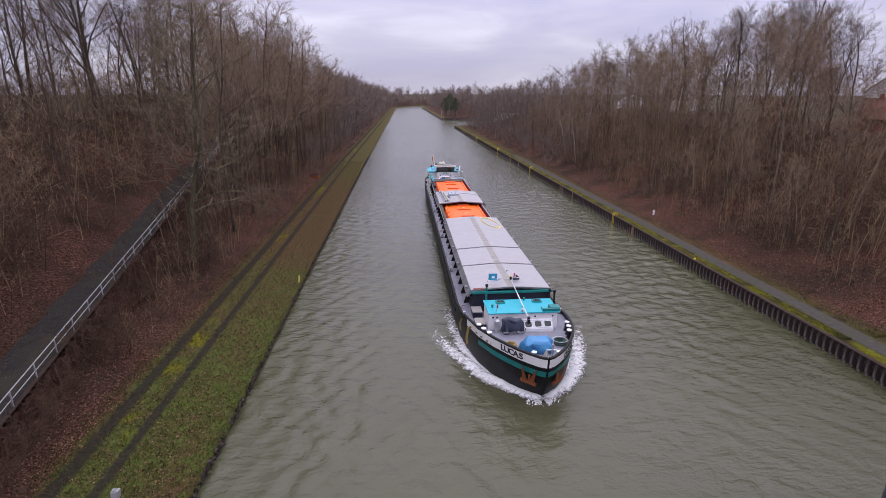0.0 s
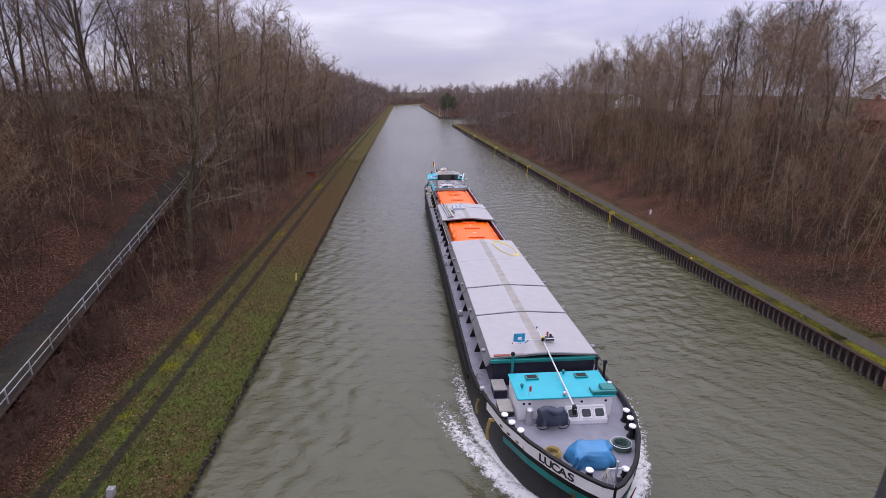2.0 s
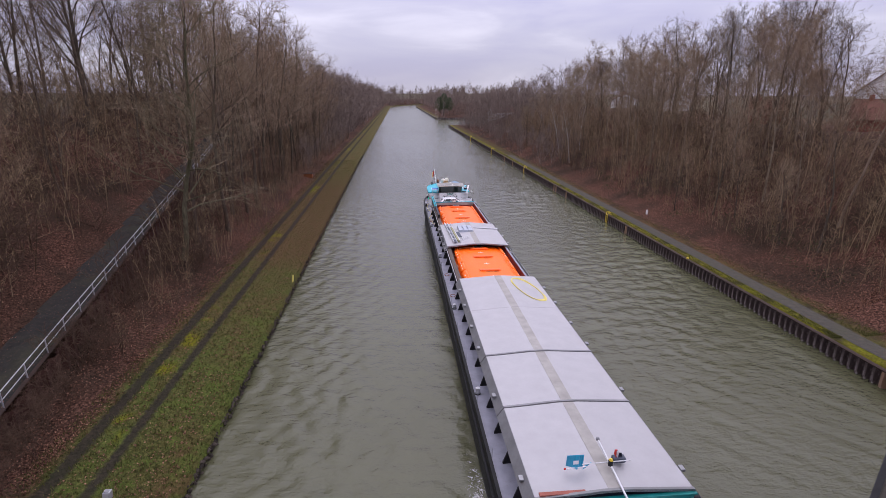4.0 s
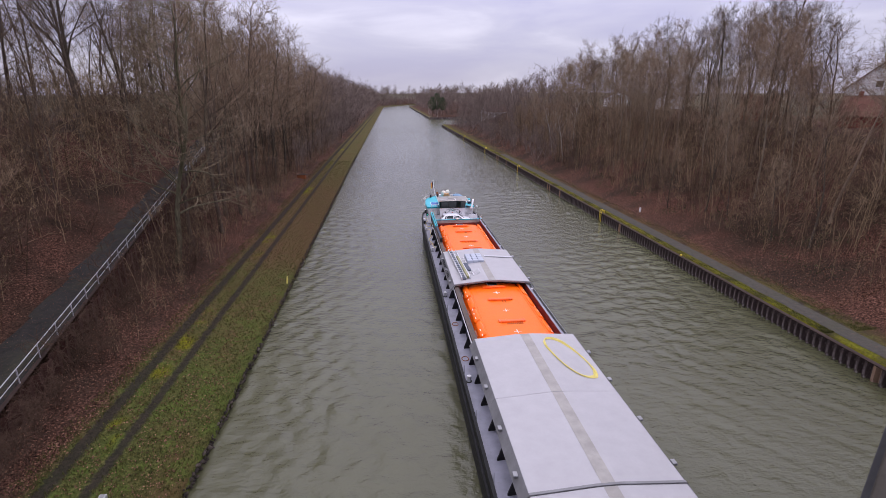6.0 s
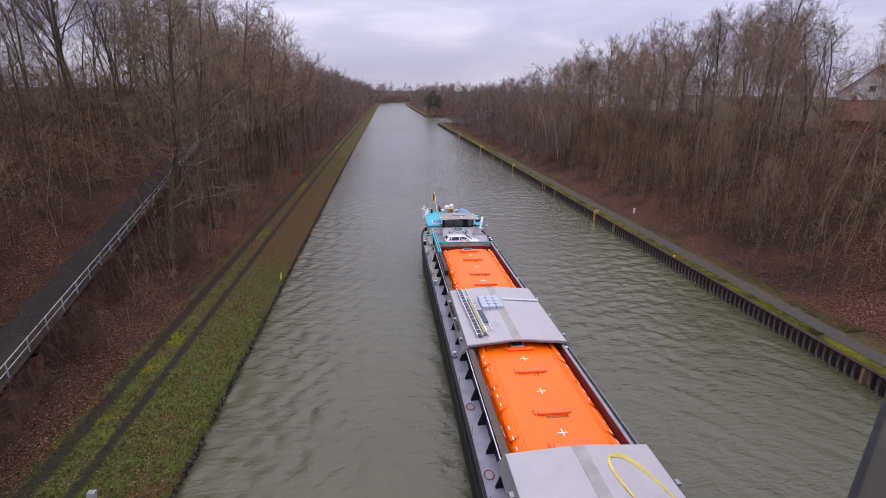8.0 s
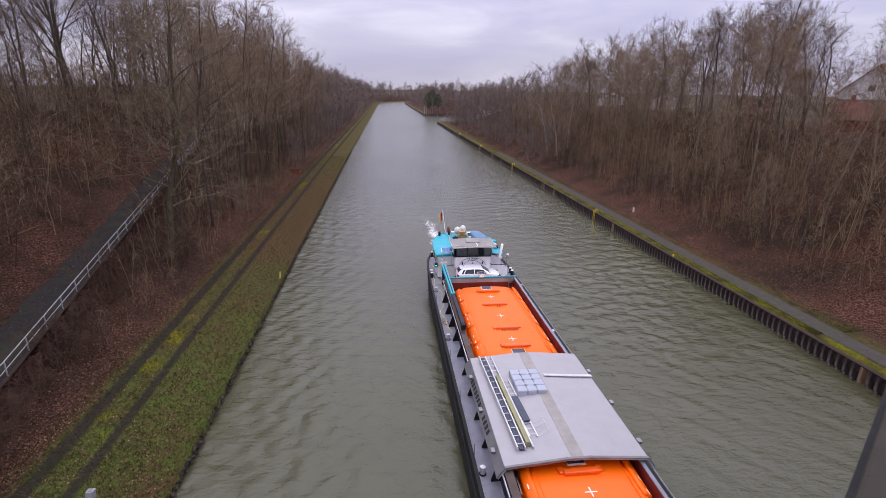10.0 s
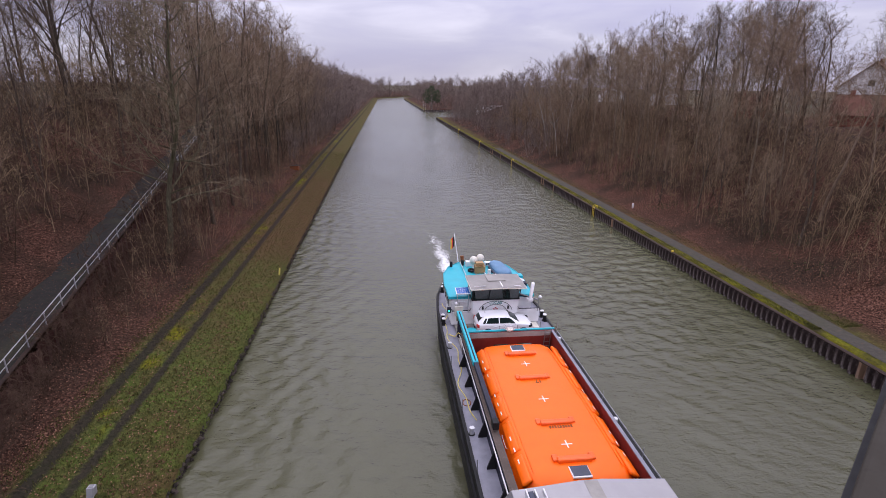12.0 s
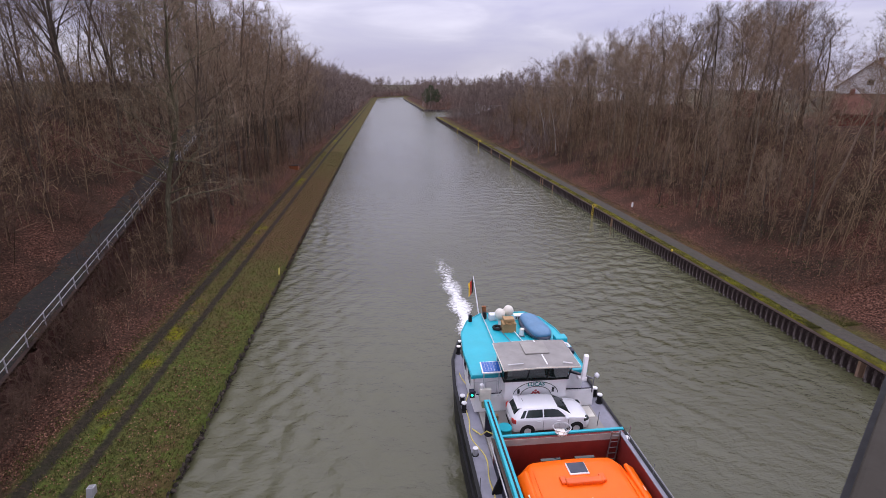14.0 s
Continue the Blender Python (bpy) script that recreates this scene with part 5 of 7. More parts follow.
def build_deck_fittings():
    for x, y in ((-3.12, 32.55), (-2.88, 31.9), (-2.58, 31.25), (3.30, 32.45), (3.22, 31.8), (3.05, 31.15), (-0.12, 28.5), (1.52, 28.45)):
        bollard(x, y, 0.16, 0.62 if y > 30 else 0.45)
    for y in (35.7, 46.5, 58.6, 72.0, 85.0, 93.8):
        bollard(-3.78, y, 0.12, 0.35, False)
        bollard(3.78, y, 0.12, 0.35, False)
    for y in (97.2, 97.85, 103.2, 103.85):
        b = at_y(y)[0] - 0.28
        bollard(-b, y, 0.13, 0.48)
        bollard(b, y, 0.13, 0.48)
    # guard-wire stanchions
    for k in range(12):
        for sgn in (-1, 1):
            y = 41.0 + k * 4.6
            part("stanchion", rod(bmesh.new(), (sgn * 3.96, y, 2.34), (sgn * 3.96, y + 0.02, 3.0), 0.02, 0.015, 6), M["steel"], ship)
    # painted ring marks
    for y in (37.6, 61.3, 66.5, 87.6):
        pts = [(-3.62 + 0.22 * math.cos(a * math.tau / 16), y + 0.3 * math.sin(a * math.tau / 16), deck_z(y) + 0.03) for a in range(17)]
        part("ring_mark", pipe(bmesh.new(), pts, 0.03, 4), M["rust"], ship, "worn orange ring mark")
    # deck hose along the port side
    pts = [(-3.55 + 0.22 * math.sin(y * 0.9) + 0.1 * math.sin(y * 2.3), y, deck_z(y) + 0.05) for y in [86 + 0.4 * k for k in range(38)]]
    part("deck_hose", pipe(bmesh.new(), pts, 0.03, 6), M["hose"], ship, "yellow water hose along the side deck")
    part("hose_branch", pipe(bmesh.new(), [(-3.62, 95.6, 2.4), (-3.3, 94.9, 2.55), (-3.1, 94.6, 3.0), (-2.7, 94.6, 2.75)], 0.035, 6), M["hose"], ship)


def build_aft():
    house = thing("aft_house")
    house.parent = ship

    def plan(inset, y0):
        pts = [(3.5 - inset, y0), (3.55 - inset, 99.5), (3.35 - inset, 101.8), (2.75 - inset, 103.4 - inset * 0.5), (1.7 - inset, 104.4 - inset)]
        return [(x * 0.80, y) for x, y in pts] + [(-x, y) for x, y in reversed(pts)]

    part("wall", slab(bmesh.new(), plan(0.22, 97.1), 2.4, 4.46), M["white"], house, "white accommodation wall")
    part("roof", slab(bmesh.new(), plan(0.0, 96.95), 4.462, 4.60), M["teal"], house, "bright teal accommodation roof")
    pts = [(x, y, 4.62) for x, y in plan(0.04, 96.99)]
    part("roof_rim", pipe(bmesh.new(), pts + [pts[0]], 0.035, 6), M["teal"], house)
    for y in (98.0, 99.4, 100.8):
        for sgn in (-1,):
            w = part("window", box(bmesh.new(), sgn * 3.30 - 0.05, sgn * 3.30 + 0.05, y, y + 0.75, 3.35, 4.05, 0.02), M["alu"], house)
            part("pane", box(bmesh.new(), sgn * 3.32 - 0.05, sgn * 3.32 + 0.05, y + 0.07, y + 0.68, 3.42, 3.98), M["glass"], w)
    # breast wall in front of the wheelhouse
    bm = box(bmesh.new(), -3.32, 3.18, 96.72, 96.86, 2.56, 3.55, 0.02)
    box(bm, -3.32, -3.18, 96.87, 97.4, 2.56, 3.55, 0.02)
    part("breast_wall", bm, M["white"], house, "white breast wall")
    part("breast_rail", pipe(bmesh.new(), [(-3.25, 97.2, 3.6), (-3.25, 96.79, 3.6), (-1.95, 96.79, 3.62), (-1.9, 96.79, 3.75), (1.6, 96.79, 3.75), (1.66, 96.79, 3.62), (3.12, 96.79, 3.6)], 0.03, 6), M["navy"], house)
    wh = thing("wheelhouse")
    wh.parent = ship
    part("wall", loft(bmesh.new(), [[(-1.85, 96.30, z), (1.42, 96.30, z), (1.5, 98.0, z), (-1.93, 98.0, z)] for z in (3.5, 4.60)]), M["white"], wh, "white wheelhouse front")
    part("sill", box(bmesh.new(), -1.95, 1.52, 96.22, 98.06, 4.602, 4.66, 0.015), M["black"], wh)
    part("dash", box(bmesh.new(), -1.6, 1.2, 96.75, 97.2, 4.66, 4.95, 0.03), M["navy"], wh)
    for x0, x1 in ((-1.82, -0.75), (-0.70, 0.30), (0.35, 1.40)):
        part("pane", loft(bmesh.new(), [[(x0, 96.26, 4.67), (x1, 96.26, 4.67), (x1, 96.30, 4.67), (x0, 96.30, 4.67)], [(x0, 95.86, 5.58), (x1, 95.86, 5.58), (x1, 95.90, 5.58), (x0, 95.90, 5.58)]]), M["glass"], wh)
    for x in (-1.9, -0.725, 0.325, 1.46):
        part("mullion", rod(bmesh.new(), (x, 96.25, 4.66), (x, 95.84, 5.60), 0.035, 0.035, 6), M["black"], wh)
    for sgn, x in ((-1, -1.9), (1, 1.46)):
        part("side_pane", box(bmesh.new(), x - 0.02, x + 0.02, 96.3, 97.9, 4.67, 5.58), M["glass"], wh)
        part("corner_post", box(bmesh.new(), x - 0.05, x + 0.05, 97.9, 98.03, 4.66, 5.60), M["white"], wh)
    part("rear_pane", box(bmesh.new(), -1.8, 1.36, 97.93, 97.97, 4.67, 5.58), M["glass"], wh)
    roof = part("roof", loft(bmesh.new(), [[(-2.1, y, z), (0, y, z + 0.07), (1.82, y, z), (1.82, y, z + 0.1), (0, y, z + 0.17), (-2.1, y, z + 0.1)] for y, z in ((95.66, 5.60), (98.4, 5.60))]), M["roof_grey"], wh, "grey wheelhouse roof")
    part("roof_trim", pipe(bmesh.new(), [(-2.1, 95.66, 5.65), (0, 95.66, 5.72), (1.82, 95.66, 5.65), (1.82, 98.4, 5.65), (0, 98.4, 5.72), (-2.1, 98.4, 5.65), (-2.1, 95.66, 5.65)], 0.05, 6), M["cream"], roof)
    part("roof_hatch", box(bmesh.new(), -0.7, 0.6, 96.9, 98.1, 5.76, 5.83, 0.02), M["hatch_band"], roof, "paler sliding roof hatch")
    part("roof_strip", box(bmesh.new(), 0.12, 0.19, 95.85, 96.8, 5.765, 5.795), M["white"], roof)
    part("roof_strip", box(bmesh.new(), 0.12, 0.19, 98.12, 98.36, 5.77, 5.795), M["white"], roof)
    part("wiper_bar", rod(bmesh.new(), (-1.85, 95.95, 5.80), (-1.05, 96.0, 5.80), 0.03, seg=6), M["alu"], roof)
    part("wiper_bar", rod(bmesh.new(), (1.0, 95.95, 5.80), (1.45, 95.82, 5.79), 0.03, seg=6), M["white"], roof)
    # emblem: arc bands, the name, a small red crest
    em = thing("emblem")
    em.parent = ship
    for r in (1.22, 0.82):
        pts = [(-0.2 + r * math.cos(radians(a)), 96.285, 3.68 + r * 0.68 * math.sin(radians(a))) for a in range(8, 173, 8)]
        part("arc", pipe(bmesh.new(), pts, 0.018, 4), M["ink"], em)
    write("LUCAS", 0.30, basis((-0.2, 96.285, 4.36), (1, 0, 0), (0, 0, 1)), em, M["green"], "name_letters")
    for dx, dz in ((0, 0), (-0.12, -0.1), (0.12, -0.1), (0, -0.16), (-0.2, -0.2), (0.2, -0.2)):
        part("crest", rod(bmesh.new(), (-0.2 + dx, 96.298, 3.98 + dz), (-0.2 + dx, 96.28, 3.98 + dz), 0.07, 0.06, 10), M["crest"], em)
    for dx, a in ((-0.92, 55), (0.92, -55)):
        part("text_bar", box(bmesh.new(), -0.2 + dx - 0.06, -0.2 + dx + 0.06, 96.28, 96.297, 3.86, 4.12), M["ink"], em)
    # fittings on the roof and round the wheelhouse
    sp = thing("solar_panel")
    sp.parent = ship
    part("frame", loft(bmesh.new(), [[(-3.0, 96.55, 4.98), (-1.98, 96.55, 4.98), (-1.98, 96.55, 5.03), (-3.0, 96.55, 5.03)], [(-3.0, 97.4, 5.12), (-1.98, 97.4, 5.12), (-1.98, 97.4, 5.17), (-3.0, 97.4, 5.17)]]), M["white"], sp)
    cell = part("cells", loft(bmesh.new(), [[(-2.94, 96.6, 5.05), (-2.04, 96.6, 5.05), (-2.04, 96.6, 5.06), (-2.94, 96.6, 5.06)], [(-2.94, 97.35, 5.175), (-2.04, 97.35, 5.175), (-2.04, 97.35, 5.185), (-2.94, 97.35, 5.185)]]), M["panel"], sp, "blue solar cells")
    for k in range(1, 6):
        x = -2.94 + 0.15 * k
        part("grid_line", rod(bmesh.new(), (x, 96.6, 5.06), (x, 97.35, 5.186), 0.006, seg=4), M["alu"], cell)
    for x in (-2.9, -2.1):
        for y, z in ((96.65, 4.99), (97.3, 5.1)):
            part("leg", rod(bmesh.new(), (x, y, 3.5 if y < 97 else 4.58), (x, y, z), 0.025, seg=6), M["alu"], sp)
    rail = thing("handrail")
    rail.parent = ship
    pts = [(-3.3, 97.0, 4.2), (-2.7, 97.0, 4.2), (-2.1, 97.0, 4.25)]
    part("top_rail", pipe(bmesh.new(), pts, 0.025, 6), M["alu"], rail)
    for x in (-3.3, -2.7, -2.1):
        part("post", rod(bmesh.new(), (x, 97.0, 3.4), (x, 97.0, 4.22), 0.022, seg=6), M["alu"], rail)
    for x0, x1, y, z0, z1, mat, nm in ((-3.1, -2.5, 96.5, 3.35, 4.05, "cream", "switch_box"), (-2.95, -2.6, 96.55, 2.9, 3.3, "beam", "meter_box"), (-2.55, -2.2, 95.9, 2.57, 2.85, "wood", "small_crate")):
        part(nm, box(bmesh.new(), x0, x1, y, y + 0.21, z0, z1, 0.02), M[mat], ship)
    lant = part("side_lantern", box(bmesh.new(), -3.62, -3.36, 96.55, 96.85, 3.55, 3.95, 0.03), M["navy"], ship)
    part("lens", ball(bmesh.new(), (-3.5, 96.53, 3.75), 0.07, u=8, v=6), M["green_lamp"], lant, "lit green side light")
    part("deck_lamp", ball(rod(bmesh.new(), (-3.0, 96.6, 4.05), (-3.0, 96.6, 4.2), 0.05, 0.05, 8), (-3.0, 96.6, 4.27), 0.11, u=10, v=7), M["white"], ship)
    # radar scanner and lamps to starboard
    rd = thing("radar")
    rd.parent = ship
    part("bracket_arm", pipe(bmesh.new(), [(1.7, 97.0, 4.6), (2.35, 96.6, 4.55), (2.35, 96.6, 4.35)], 0.06, 7), M["navy"], rd)
    part("gearbox", box(bmesh.new(), 2.12, 2.58, 96.35, 96.85, 4.30, 4.55, 0.05), M["white"], rd)
    part("scanner", loft(bmesh.new(), [[(2.22, 96.2, 4.5), (2.40, 96.2, 4.5), (2.40, 96.4, 4.56), (2.22, 96.4, 4.56)], [(2.52, 96.75, 5.55), (2.72, 96.75, 5.55), (2.72, 96.92, 5.60), (2.52, 96.92, 5.60)]]), M["white"], rd, "white radar bar")
    bm = pipe(bmesh.new(), [(1.7, 96.9, 4.75), (2.9, 96.3, 4.5)], 0.04, 6)
    pipe(bm, [(1.7, 97.1, 4.62), (2.9, 96.5, 4.36)], 0.04, 6)
    part("outrigger", bm, M["steel"], rd)
    fl = part("floodlight", rod(bmesh.new(), (3.0, 96.35, 4.72), (3.12, 96.2, 4.66), 0.13, 0.1, 10), M["alu"], ship)
    part("lamp_post", rod(bmesh.new(), (2.98, 96.55, 3.5), (2.98, 96.4, 4.72), 0.03, seg=6), M["steel"], fl)
    for x, y, z in ((2.35, 99.35, 4.72),):
        pts = [(x + 0.3 * math.cos(a * math.tau / 18), y + 0.3 * math.sin(a * math.tau / 18) * 0.8, z + 0.1 * math.sin(a * math.tau / 18)) for a in range(19)]
        part("lifebuoy", pipe(bmesh.new(), pts, 0.075, 7), M["white"], ship, "white lifebuoy")
    part("roof_locker", box(bmesh.new(), 2.05, 2.75, 99.9, 100.5, 4.6, 4.95, 0.04), M["teal"], ship)
    part("roof_locker", box(bmesh.new(), 2.2, 2.7, 98.6, 99.1, 4.6, 4.85, 0.04), M["navy"], ship)
    part("stowed_pole", rod(bmesh.new(), (-1.62, 98.4, 4.72), (-1.62, 104.1, 4.72), 0.035, seg=8), M["alu"], ship)
    part("stowed_pole", rod(bmesh.new(), (0.42, 98.5, 4.68), (-0.05, 101.6, 4.68), 0.03, seg=8), M["white"], ship)
    part("boat_hook", rod(bmesh.new(), (-0.55, 100.3, 4.66), (-0.98, 102.4, 4.66), 0.025, seg=6), M["steel"], ship)
    part("stern_locker", box(bmesh.new(), -1.25, -0.55, 103.25, 103.7, 4.6, 5.0, 0.03), M["white"], ship)
    part("stern_locker", box(bmesh.new(), 0.35, 1.15, 103.2, 103.6, 4.6, 4.92, 0.03), M["white"], ship)
    for x in (0.45, 0.62, 0.79, 0.96):
        part("louvre", box(bmesh.new(), x, x + 0.1, 103.17, 103.195, 4.72, 4.86), M["black"], ship)
    for x, y in ((-2.5, 103.3), (-1.5, 103.6)):
        part("exhaust", rod(bmesh.new(), (x, y, 4.6), (x, y + 0.05, 5.05), 0.12, 0.12, 10), M["black"], ship)
    part("exhaust", rod(bmesh.new(), (-1.42, 103.9, 4.5), (-1.5, 104.0, 5.3), 0.13, 0.15, 10), M["rust"], ship)
    part("dome_mount", rod(bmesh.new(), (-0.72, 102.7, 4.6), (-0.72, 102.7, 5.1), 0.08, 0.08, 8), M["white"], ship)
    part("dome_mount", rod(bmesh.new(), (-0.12, 102.95, 4.6), (-0.12, 102.95, 5.15), 0.08, 0.08, 8), M["white"], ship)
    for x, y, z in ((-0.72, 102.7, 5.32), (-0.12, 102.95, 5.40)):
        part("antenna_dome", ball(bmesh.new(), (x, y, z), 0.34, 0.34, 0.38, 18, 12), M["cream"], ship, "white satellite dome", smooth=True)
    # ensign staff with its hanging flag
    st = thing("ensign_staff")
    st.parent = ship
    a, b = Vector((-1.72, 104.2, 4.3)), Vector((-1.95, 105.7, 6.75))
    part("staff", rod(bmesh.new(), a, b, 0.045, 0.03, 8), M["white"], st)
    for k, mat in enumerate(("black", "red", "gold")):
        rings = []
        for j in range(6):
            p = a.lerp(b, 0.94 - 0.045 * j)
            off = Vector((-0.04 - 0.10 * k - 0.015 * j, 0.02 * math.sin(j * 1.7 + k), -0.12 * k - 0.05 * j))
            rings.append([p + off, p + off + Vector((-0.10, 0.05 * math.sin(j + k), -0.12)), p + off + Vector((-0.10, 0.05 * math.sin(j + k) + 0.012, -0.12)), p + off + Vector((0, 0.012, 0))])
        part("flag_stripe", loft(bmesh.new(), rings), M[mat], st)
    # stowed crane boom along the port coaming
    cr = thing("boom_crane")
    cr.parent = ship
    part("pedestal", rod(bmesh.new(), (-2.95, 94.9, 2.56), (-2.95, 94.9, 4.15), 0.2, 0.17, 12), M["navy"], cr)
    part("boom", box(bmesh.new(), -3.15, -2.83, 88.6, 95.3, 4.02, 4.32, 0.03), M["teal"], cr, "teal crane boom")
    part("boom_slot", box(bmesh.new(), -3.03, -2.95, 88.7, 95.1, 4.321, 4.33), M["black"], cr)
    part("inner_boom", box(bmesh.new(), -3.11, -2.86, 83.6, 88.6, 4.04, 4.28, 0.02), M["navy"], cr)
    part("jib_head", box(bmesh.new(), -3.14, -2.84, 83.2, 83.6, 3.9, 4.3, 0.03), M["black"], cr)
    part("ram", rod(bmesh.new(), (-2.72, 94.8, 3.4), (-2.80, 91.9, 4.05), 0.07, 0.07, 8), M["red"], cr)
    # landing ring basket on the end rim
    bm = bmesh.new()
    for r, z in ((0.42, 4.22), (0.30, 3.98)):
        pts = [(0.05 + r * math.cos(a * math.tau / 22), 93.0 + r * 0.8 * math.sin(a * math.tau / 22), z) for a in range(23)]
        pipe(bm, pts, 0.022, 5)
    for k in range(8):
        a = k * math.tau / 8
        rod(bm, (0.05 + 0.42 * math.cos(a), 93.0 + 0.34 * math.sin(a), 4.22), (0.05 + 0.2 * math.cos(a), 93.0 + 0.16 * math.sin(a), 3.86), 0.014, seg=5)
    part("ring_basket", bm, M["alu"], ship, "wire ring basket")
    part("basket_line", tarp_lump(2.0, 0.2, 0.2, 0.12), M["cream"], ship).location = (0.05, 93.0, 3.9)
    part("rod_post", rod(bmesh.new(), (3.02, 92.4, 3.7), (3.02, 92.4, 4.5), 0.02, seg=6), M["steel"], ship)
    part("rod_post", rod(bmesh.new(), (2.75, 95.0, 2.56), (2.78, 95.0, 3.4), 0.02, seg=6), M["steel"], ship)
    part("chequer_plate", box(bmesh.new(), 2.35, 2.95, 95.7, 96.6, 2.562, 2.59), M["cream"], ship)


def ride_mid_hatch():
    """What lies on the short middle hatch cover."""
    z = 4.10
    po = aboard("pontoon_block", (-0.62, 76.3, z), "grey plastic pontoon cubes clipped together on the hatch", "pontoon")
    cube = box(bmesh.new(), -0.256, 0.256, -0.256, 0.256, 0.0, 0.32, 0.05)
    first = part("cube", cube, M["pontoon"], po)
    k = 0
    for i in range(3):
        for j in range(4):
            ob = first if k == 0 else new("cube", first.data)
            ob.parent, ob.location = po, (-0.52 + 0.52 * i, -0.8 + 0.52 * j, 0)
            k += 1
    for i in range(2):
        for j in range(3):
            part("pin", rod(bmesh.new(), (-0.26 + 0.52 * i, -0.54 + 0.52 * j, 0.3), (-0.26 + 0.52 * i, -0.54 + 0.52 * j, 0.4), 0.07, 0.07, 10), M["pontoon"], po)
    ga = aboard("gangway", (-2.25, 75.2, z - 0.02), "stowed aluminium gangway with ladders and an olive beam", "gangway", rz=2.0)
    for x, w, mat, h, nm in ((-0.36, 0.07, "alu", 0.22, "side_rail"), (-0.22, 0.2, "slate", 0.08, "tread_mat"), (0.0, 0.07, "alu", 0.18, "side_rail"), (0.12, 0.20, "beam", 0.24, "beam"), (0.36, 0.07, "alu", 0.16, "side_rail")):
        part(nm, box(bmesh.new(), x, x + w, -3.9 if nm != "beam" else -3.7, 4.0 if nm != "beam" else 1.8, 0.0, h, 0.015), M[mat], ga)
    for k in range(14):
        part("rung", rod(bmesh.new(), (-0.3, -3.6 + 0.55 * k, 0.12), (0.4, -3.6 + 0.55 * k, 0.12), 0.022, seg=6), M["alu"], ga)
    la = aboard("ladder", (-1.65, 75.0, z), "short aluminium ladder beside the gangway", "ladder", rz=3.0)
    for x in (-0.18, 0.18):
        part("stile", box(bmesh.new(), x - 0.03, x + 0.03, -3.0, 1.8, 0.03, 0.12, 0.01), M["alu"], la)
    for k in range(12):
        part("rung", rod(bmesh.new(), (-0.18, -2.8 + 0.4 * k, 0.08), (0.18, -2.8 + 0.4 * k, 0.08), 0.02, seg=6), M["alu"], la)
    part("grating", box(bmesh.new(), -0.14, 0.2, -1.9, 0.1, 0.125, 0.15), M["slate"], la)
    bm = bmesh.new()
    for k in range(4):
        rod(bm, (0.3, -2.9 + 0.3 * k, 0.02), (0.75, -2.9 + 0.3 * k, 0.3), 0.015, seg=5)
    rod(bm, (0.75, -3.0, 0.3), (0.75, -1.9, 0.3), 0.018, seg=5)
    part("folded_rail", bm, M["alu"], la)
    al = aboard("metal_strip", (1.9, 76.9, z - 0.06), "long flat aluminium strip across the hatch cover", "strip")
    part("strip_body", box(bmesh.new(), -1.45, 1.3, -0.1, 0.1, 0.08, 0.13, 0.01), M["alu"], al).rotation_euler.y = radians(4.5)
    # dark painted marks on the port skirt
    for k in range(13):
        if k == 8:
            continue
        y = 77.4 - 0.36 * k
        m = basis((-3.37, y, 3.74), (0, -1, 0), (0.33, 0, 0.46))
        v = [m @ Vector(p) for p in ((-0.11, -0.13, 0.012), (0.11, -0.13, 0.012), (0.11, 0.13, 0.012), (-0.11, 0.13, 0.012), (-0.11, -0.13, 0.02), (0.11, -0.13, 0.02), (0.11, 0.13, 0.02), (-0.11, 0.13, 0.02))]
        part("mark_bar", (v, [(0, 1, 2, 3), (4, 5, 6, 7), (0, 1, 5, 4), (1, 2, 6, 5), (2, 3, 7, 6), (3, 0, 4, 7)]), M["ink"], ship)
    ho = aboard("hose_loop", (1.88, 57.35, 4.36), "yellow hose laid in a long loop on the hatch cover", "hose")
    rng = random.Random(8)
    bm = bmesh.new()
    for k in range(4):
        pts = []
        for a in range(40):
            t = a * math.tau / 40
            x = 0.78 * math.copysign(abs(math.cos(t)) ** 0.8, math.cos(t)) + rng.uniform(-0.015, 0.015) + 0.05 * k * math.sin(t)
            y = 2.25 * math.copysign(abs(math.sin(t)) ** 0.9, math.sin(t)) + 0.04 * k
            xx = x - y * 0.24
            pts.append((xx, y, 0.03 + 0.012 * k - 0.085 * (xx + 0.25)))
        pipe(bm, pts + [pts[0]], 0.036, 5)
    part("hose", bm, M["hose"], ho)


